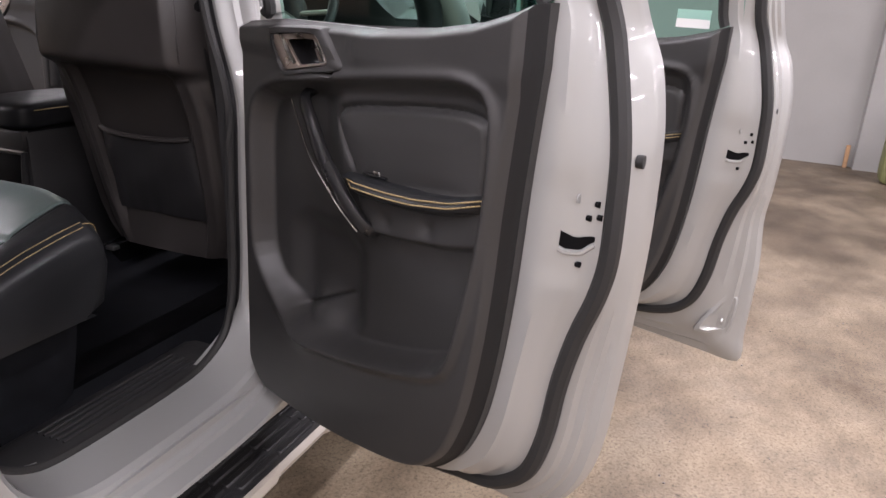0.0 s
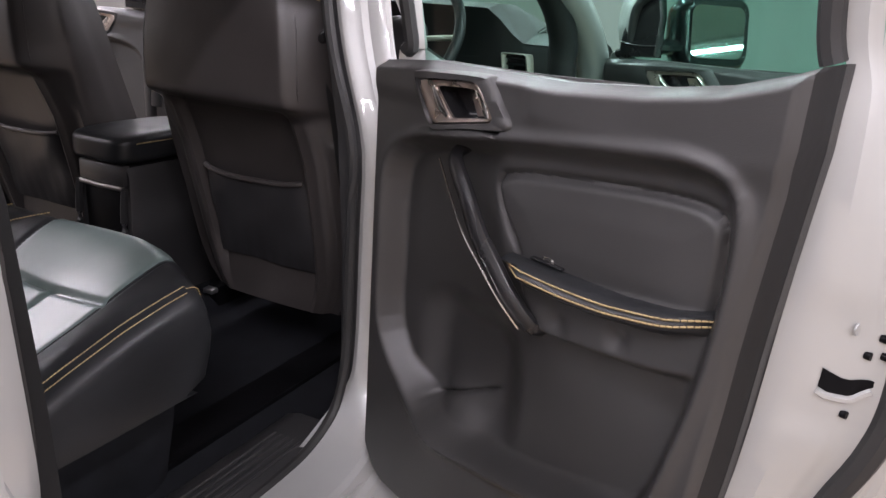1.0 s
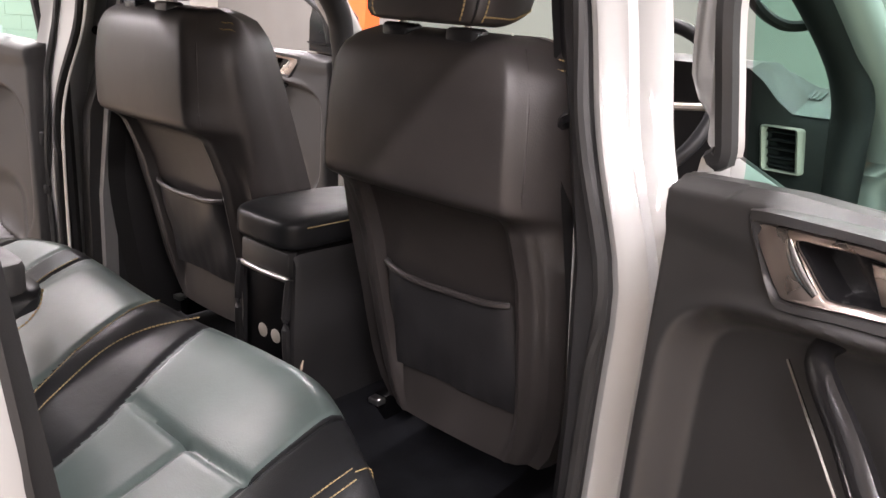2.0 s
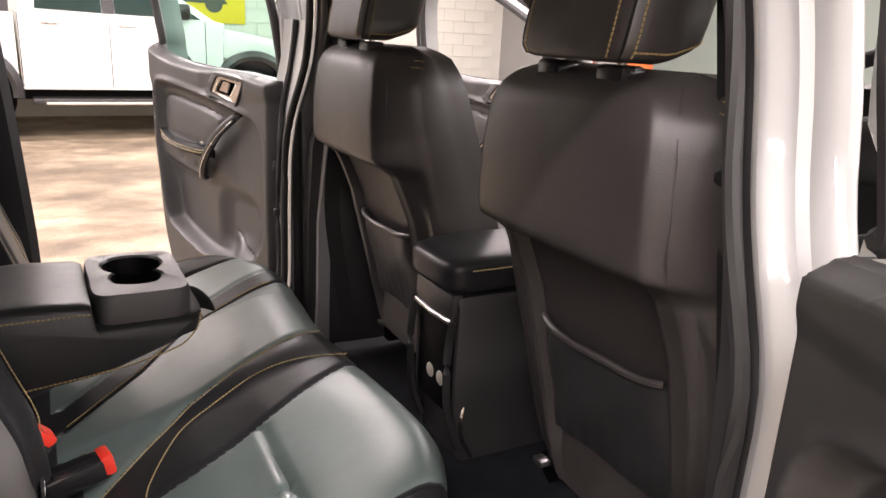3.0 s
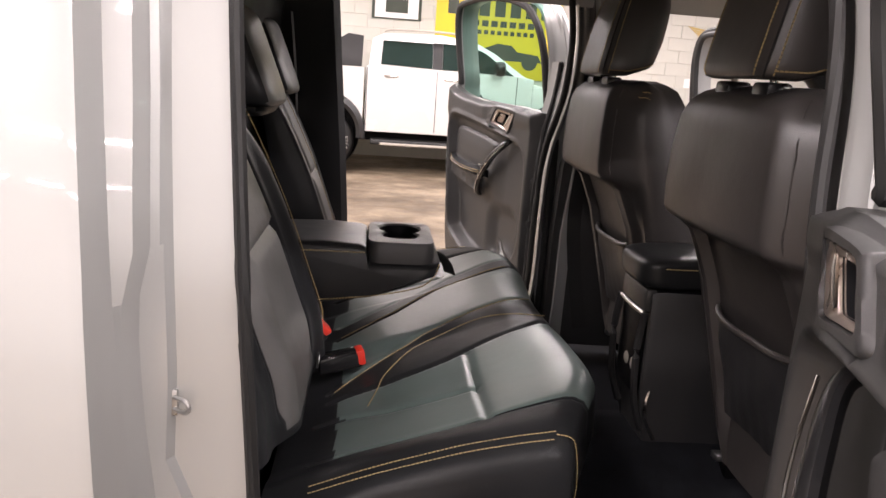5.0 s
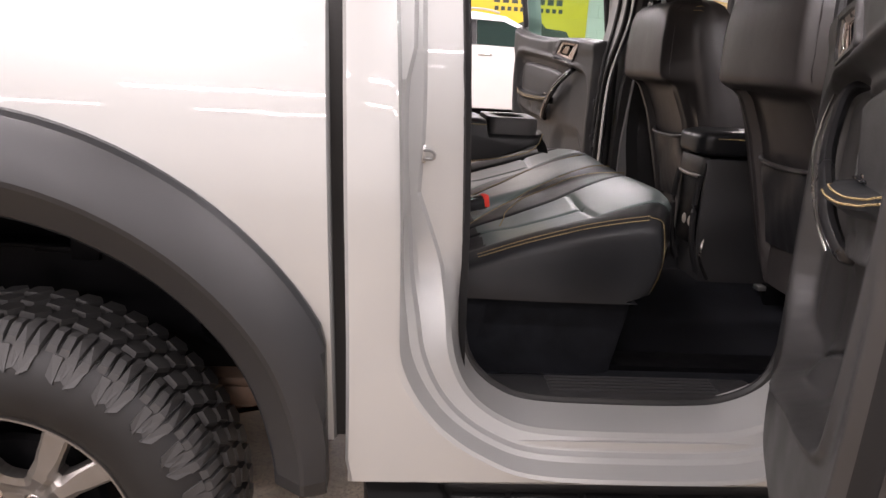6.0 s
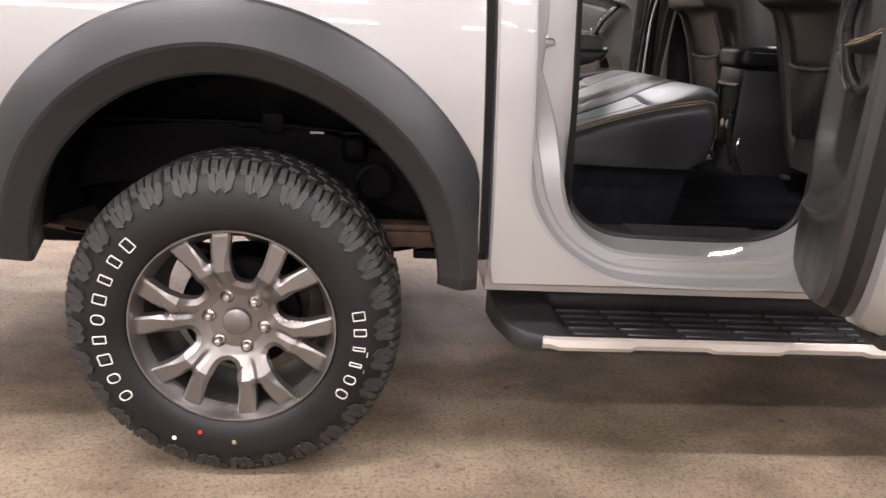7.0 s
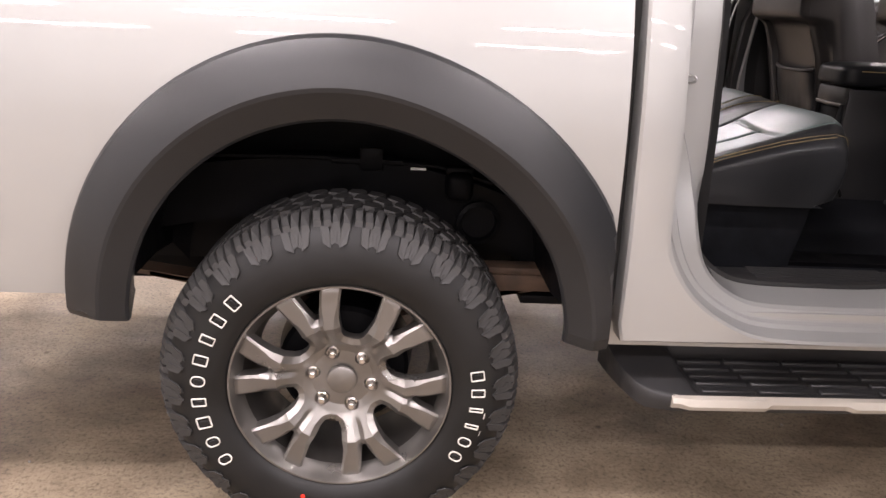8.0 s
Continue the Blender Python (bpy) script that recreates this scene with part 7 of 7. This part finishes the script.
# ---- white pickup behind ----
def white_pickup():
    car = thing("pickup_truck", "white double-cab pickup with black arches, parked on the concrete", "pickup truck", at=(0.235, 9.30, 0.0))
    car.scale = (1.08, 1.08, 1.08)
    def body(name, pts, y0, y1, mat, bevel=0.03, parent=None, label=""):
        bm = bmesh.new()
        prism(bm, [V(x, y0, z) for x, z in pts], (0, y1 - y0, 0), bevel)
        return part(name, bm, mat, parent or car, label)
    arch = [(0.47 * math.cos(radians(a)), 0.50 + 0.47 * math.sin(radians(a))) for a in range(10, 171, 10)]
    body("bed_side", [(0.505, 0.56)] + arch + [(-0.505, 0.60), (-1.30, 0.66), (-1.32, 1.36), (0.505, 1.40)], -0.02, 1.78, WHITE, 0.0, None, "white painted bed side")
    body("cab_body", [(0.53, 0.56), (2.62, 0.56), (2.75, 0.75), (2.78, 1.38), (2.60, 1.42), (0.53, 1.42)], -0.03, 1.80, WHITE, 0.03, None, "white painted cab doors and sides")
    body("bonnet", [(2.70, 0.95), (3.72, 0.95), (3.80, 1.05), (3.76, 1.14), (3.2, 1.25), (2.72, 1.33)], 0.02, 1.74, WHITE, 0.04)
    body("front_bumper", [(3.70, 0.45), (3.95, 0.45), (3.97, 0.95), (3.72, 1.0)], 0.0, 1.78, WHITE, 0.04)
    bm = bmesh.new()
    out = [(0.56, 1.40), (0.60, 1.78), (0.75, 1.85), (1.5, 1.88), (1.95, 1.83), (2.25, 1.68), (2.66, 1.40)]
    rows_mesh(bm, [[V(x, y + (0.24 if y < 1 else -0.24) * (z - 1.40) / 0.45, z) for x, z in out] for y in (-0.02, 1.78)], loop_row=True, cap=True)
    cab = part("cab_roof", bm, WHITE, car, "white painted cab roof and pillars")
    def win(pts):
        bm = bmesh.new()
        prism(bm, [V(x, -0.032 + 0.24 * (z - 1.40) / 0.45, z) for x, z in pts], (0, 0.01, 0.0), 0.0)
        g = part("side_window", bm, WINDARK, cab, "dark side window")
        return g
    win([(0.72, 1.45), (1.40, 1.43), (1.40, 1.76), (0.74, 1.76)])
    win([(1.54, 1.43), (2.50, 1.41), (2.12, 1.68), (1.92, 1.76), (1.54, 1.77)])
    bm = bmesh.new()
    prism(bm, [V(x, -0.034 + 0.24 * (z - 1.40) / 0.45, z) for x, z in ((1.405, 1.43), (1.535, 1.43), (1.535, 1.77), (1.405, 1.77))], (0, 0.008, 0))
    part("pillar_cover", bm, PLASTIC, cab)
    bm = bmesh.new()
    tube(bm, smooth([(0.75, 0.14, 1.87), (0.9, 0.14, 1.905), (1.6, 0.14, 1.91), (1.85, 0.14, 1.87)], 4), 0.014, 6)
    part("roof_rail", bm, STRIP, cab)
    for x in (0.86, 1.66):
        bm = bmesh.new()
        tube(bm, [(x - 0.09, -0.052, 1.30), (x - 0.08, -0.062, 1.302), (x + 0.08, -0.062, 1.302), (x + 0.09, -0.052, 1.30)], 0.014, 8)
        part("door_handle", bm, CHROME, car)
    for x in (0.545, 1.47, 2.55):
        bm = bmesh.new()
        box(bm, (x - 0.004, -0.0325, 0.60), (x + 0.004, -0.028, 1.40))
        part("shut_line", bm, UNDER, car)
    bm = bmesh.new()
    pad(bm, (2.28, -0.16, 1.49), (0.14, 0.24, 0.19), 4, 5)
    part("door_mirror", bm, GLOSS, car, "black door mirror")
    bm = bmesh.new()
    prism(bm, [V(x, 0.04 + 0.2 * (z - 1.40), z) for x, z in ((-0.55, 1.40), (0.47, 1.40), (0.48, 1.80), (0.28, 1.82), (0.02, 1.66))], (0, 0.05, 0), 0.01)
    part("sports_bar", bm, PLASTIC, car, "dark grey sports bar")
    for xa in (0.0, 3.14):
        bm = bmesh.new()
        rows = []
        for i in range(25):
            a = radians(186 - 192 * i / 24)
            ca, sa = math.cos(a), math.sin(a)
            rows.append([V(xa + r * ca, y, 0.52 + r * sa) for r, y in ((0.55, -0.01), (0.54, -0.05), (0.48, -0.075), (0.43, -0.05), (0.43, 0.04))])
        rows_mesh(bm, rows)
        part("wheel_arch_flare", bm, FLARE, car)
        bm = bmesh.new()
        lathe(bm, [(0.0, 0.30), (0.47, 0.30), (0.47, 0.0)], (xa, 0, 0.50), 24)
        part("wheel_arch_liner", bm, UNDER, car)
        rear_wheel(xa, 0.06, 0.413, 1, car, False, xa == 0.0)
    bm = bmesh.new()
    box(bm, (0.62, -0.06, 0.40), (2.6, 0.2, 0.47), 0.02)
    step_ob = part("running_board", bm, PLASTIC, car)
    bm = bmesh.new()
    box(bm, (0.75, -0.075, 0.395), (2.5, -0.058, 0.43), 0.006)
    part("silver_edge", bm, STRIP, step_ob)
    bm = bmesh.new()
    box(bm, (-1.2, 0.35, 0.42), (3.6, 1.4, 0.60))
    part("underbody", bm, UNDER, car)
    return car


WINDARK = material("dark_window_glass", (0.015, 0.03, 0.027), 0.06, vary=0.1, rough_vary=0.02)
white_pickup()


# ---- far wall dressing ----
def wall_sign():
    """A yellow printed board with plain dark marks in place of its lettering, and a plain car shape."""
    y = HALL_Y1
    ob = thing("wall_sign", "large yellow printed board fixed to the block wall", "sign", at=(3.02, y, 2.2))
    bm = bmesh.new()
    box(bm, (-1.10, -0.03, -0.72), (1.08, 0.0, 0.75), 0.006)
    part("board", bm, YELLOW, ob)
    def bar(name, x0, x1, z0, z1):
        bm = bmesh.new()
        box(bm, (x0, -0.036, z0), (x1, -0.028, z1))
        part(name, bm, INK, ob)
    for i in range(7):
        bar("sign_mark", -0.90 + 0.27 * i, -0.72 + 0.27 * i, 0.30, 0.56)
    for i in range(8):
        bar("sign_mark", -0.62 + 0.16 * i, -0.51 + 0.16 * i, 0.13, 0.23)
    for i in range(11):
        bar("sign_mark", -0.60 + 0.115 * i, -0.53 + 0.115 * i, 0.0, 0.07)
    bm = bmesh.new()
    prism(bm, [V(a, -0.036, b) for a, b in ((-0.55, -0.42), (-0.5, -0.28), (-0.2, -0.22), (0.0, -0.14), (0.25, -0.16), (0.35, -0.26), (0.72, -0.30), (0.80, -0.42))], (0, 0.008, 0))
    part("car_shape", bm, INK, ob)
    for x in (-0.38, 0.58):
        bm = bmesh.new()
        lathe(bm, [(0.0, -0.038), (0.14, -0.038), (0.14, -0.028)], (x, 0, -0.42), 20)
        part("wheel_shape", bm, INK, ob)


def wing_sign():
    """A pale ochre spread-wing shape painted on the wall, as plain bars."""
    ob = thing("wall_emblem", "ochre spread-wing shape painted on the pale wall", "wall painting", at=(6.92, HALL_Y1, 2.42))
    for s in (-1, 1):
        for i in range(6):
            bm = bmesh.new()
            z0 = 0.10 - 0.045 * i
            reach = 0.54 - 0.06 * i
            prism(bm, [V(s * 0.05, -0.006, z0 - 0.02), V(s * (reach - 0.06), -0.006, z0 + 0.045), V(s * reach, -0.006, z0 + 0.085), V(s * 0.05, -0.006, z0 + 0.018)], (0, 0.004, 0))
            part("feather", bm, OCHRE, ob)
    bm = bmesh.new()
    box(bm, (-0.13, -0.010, -0.05), (0.13, -0.002, 0.06), 0.003)
    part("badge", bm, OCHRE, ob)


def framed_picture(x, z, w, h):
    ob = thing("picture_frame", "dark framed print on the pale wall", "picture", "framed prints", at=(x, HALL_Y1, z))
    bm = bmesh.new()
    o = [V(a, -0.03, b) for a, b in ((-w, -h), (w, -h), (w, h), (-w, h))]
    i = [V(a * 0.88, -0.03, b * 0.9) for a, b in ((-w, -h), (w, -h), (w, h), (-w, h))]
    ring_plate(bm, o, i, (0, 0.03, 0))
    part("frame", bm, INK, ob)
    bm = bmesh.new()
    box(bm, (-w * 0.9, -0.02, -h * 0.92), (w * 0.9, -0.004, h * 0.92))
    part("print", bm, PAPER, ob)
    bm = bmesh.new()
    box(bm, (-w * 0.45, -0.023, -h * 0.5), (w * 0.45, -0.019, h * 0.5))
    part("print_shape", bm, INK, ob)


wall_sign()
wing_sign()
framed_picture(1.25, 2.55, 0.42, 0.22)
framed_picture(4.78, 2.25, 0.22, 0.42)
framed_picture(8.2, 2.45, 0.35, 0.25)


def notice(x, z, w, h):
    bm = bmesh.new()
    box(bm, (x - w, HALL_Y1 - 0.008, z - h), (x + w, HALL_Y1 - 0.003, z + h))
    tagged(part("paper_notice", bm, PAPER), "white paper notice taped to the wall", "notice")


notice(6.55, 1.62, 0.10, 0.08)


# ---- car lift posts and clutter ----
def lift_post(x, y):
    ob = thing("lift_post", "orange painted steel car lift post on the floor", "car lift", "lift posts", at=(x, y, 0))
    bm = bmesh.new()
    prof = [(-0.13, -0.16), (0.13, -0.16), (0.13, -0.10), (-0.07, -0.10), (-0.07, 0.10), (0.13, 0.10), (0.13, 0.16), (-0.13, 0.16)]
    rows_mesh(bm, [[V(a, b, z) for a, b in prof] for z in (0.02, 1.2, 2.7)], loop_row=True, cap=True)
    part("column", bm, ORANGE, ob)
    bm = bmesh.new()
    box(bm, (-0.25, -0.25, 0.0), (0.25, 0.25, 0.02), 0.004)
    part("base_plate", bm, ORANGE, ob)
    bm = bmesh.new()
    box(bm, (-0.06, -0.09, 0.5), (0.16, 0.09, 1.0), 0.01)
    part("carriage", bm, UNDER, ob)


lift_post(7.6, 6.05)
lift_post(7.6, 2.72)


def fuel_can():
    ob = thing("tool_case", "olive green plastic carry case standing on the floor", "case", at=(8.42, -3.42, 0))
    bm = bmesh.new()
    pad(bm, (0, 0, 0.385), (0.24, 0.50, 0.77), 9, 8)
    part("body", bm, OLIVE, ob)
    for z in (0.30, 0.60):
        bm = bmesh.new()
        pad(bm, (-0.115, 0.0, z), (0.03, 0.36, 0.22), 6, 5)
        part("moulded_panel", bm, OLIVE, ob)
    bm = bmesh.new()
    box(bm, (-0.128, -0.23, 0.44), (-0.112, 0.23, 0.46), 0.004)
    part("seam", bm, INK, ob)


fuel_can()


def wood_prop():
    bm = bmesh.new()
    box(bm, (9.06, -2.97, 0.0), (9.10, -2.93, 0.24), 0.004, 1)
    tagged(part("wood_offcut", bm, WOOD), "short raw wood offcut leaning at the wall", "wood offcut")


wood_prop()


def litter():
    rnd = random.Random(5)
    bm = bmesh.new()
    for i in range(260):
        x, y = rnd.uniform(-2.0, 6.0), rnd.uniform(-3.0, 2.0)
        if i > 200:
            x, y = rnd.uniform(6.5, 8.9), rnd.uniform(-3.4, -1.5)
        r = rnd.uniform(0.002, 0.006)
        m = pose(x, y, r * 0.5, rnd.uniform(0, 90), rnd.uniform(0, 90), rnd.uniform(0, 90)) @ Matrix.Diagonal((r, r * rnd.uniform(0.6, 1.3), r * 0.8, 1))
        bmesh.ops.create_icosphere(bm, subdivisions=1, radius=1, matrix=m)
    tagged(part("grit", bm, STONE), "scattered grit and stone chips on the floor", "grit", kind="stuff")


STONE = material("grit_stone", (0.22, 0.2, 0.18), 0.85, vary=0.5, scale=80)
litter()


# ---- block wall, last ----
def block_wall():
    bm = bmesh.new()
    box(bm, (-0.218, -0.012, -0.1055), (0.218, 0.012, 0.1055), 0.003, 1)
    me = bpy.data.meshes.new("block")
    bmesh.ops.recalc_face_normals(bm, faces=bm.faces)
    bm.to_mesh(me)
    bm.free()
    me.materials.append(BLOCK)
    wall = bpy.data.objects["wall_left"]
    for j in range(15):
        for i in range(20):
            x = 0.10 + 0.442 * i + (0.221 if j % 2 else 0)
            if x > HALL_X1 - 0.25:
                continue
            ob = new("block", me)
            ob.parent = wall
            ob.matrix_local = pose(x, HALL_Y1 + 0.012, 0.108 + 0.2165 * j)


BLOCK = material("pale_painted_block_face", (0.60, 0.59, 0.53), 0.65, vary=0.06, scale=3, fine=0.15, fine_scale=60, bump=0.5)
block_wall()
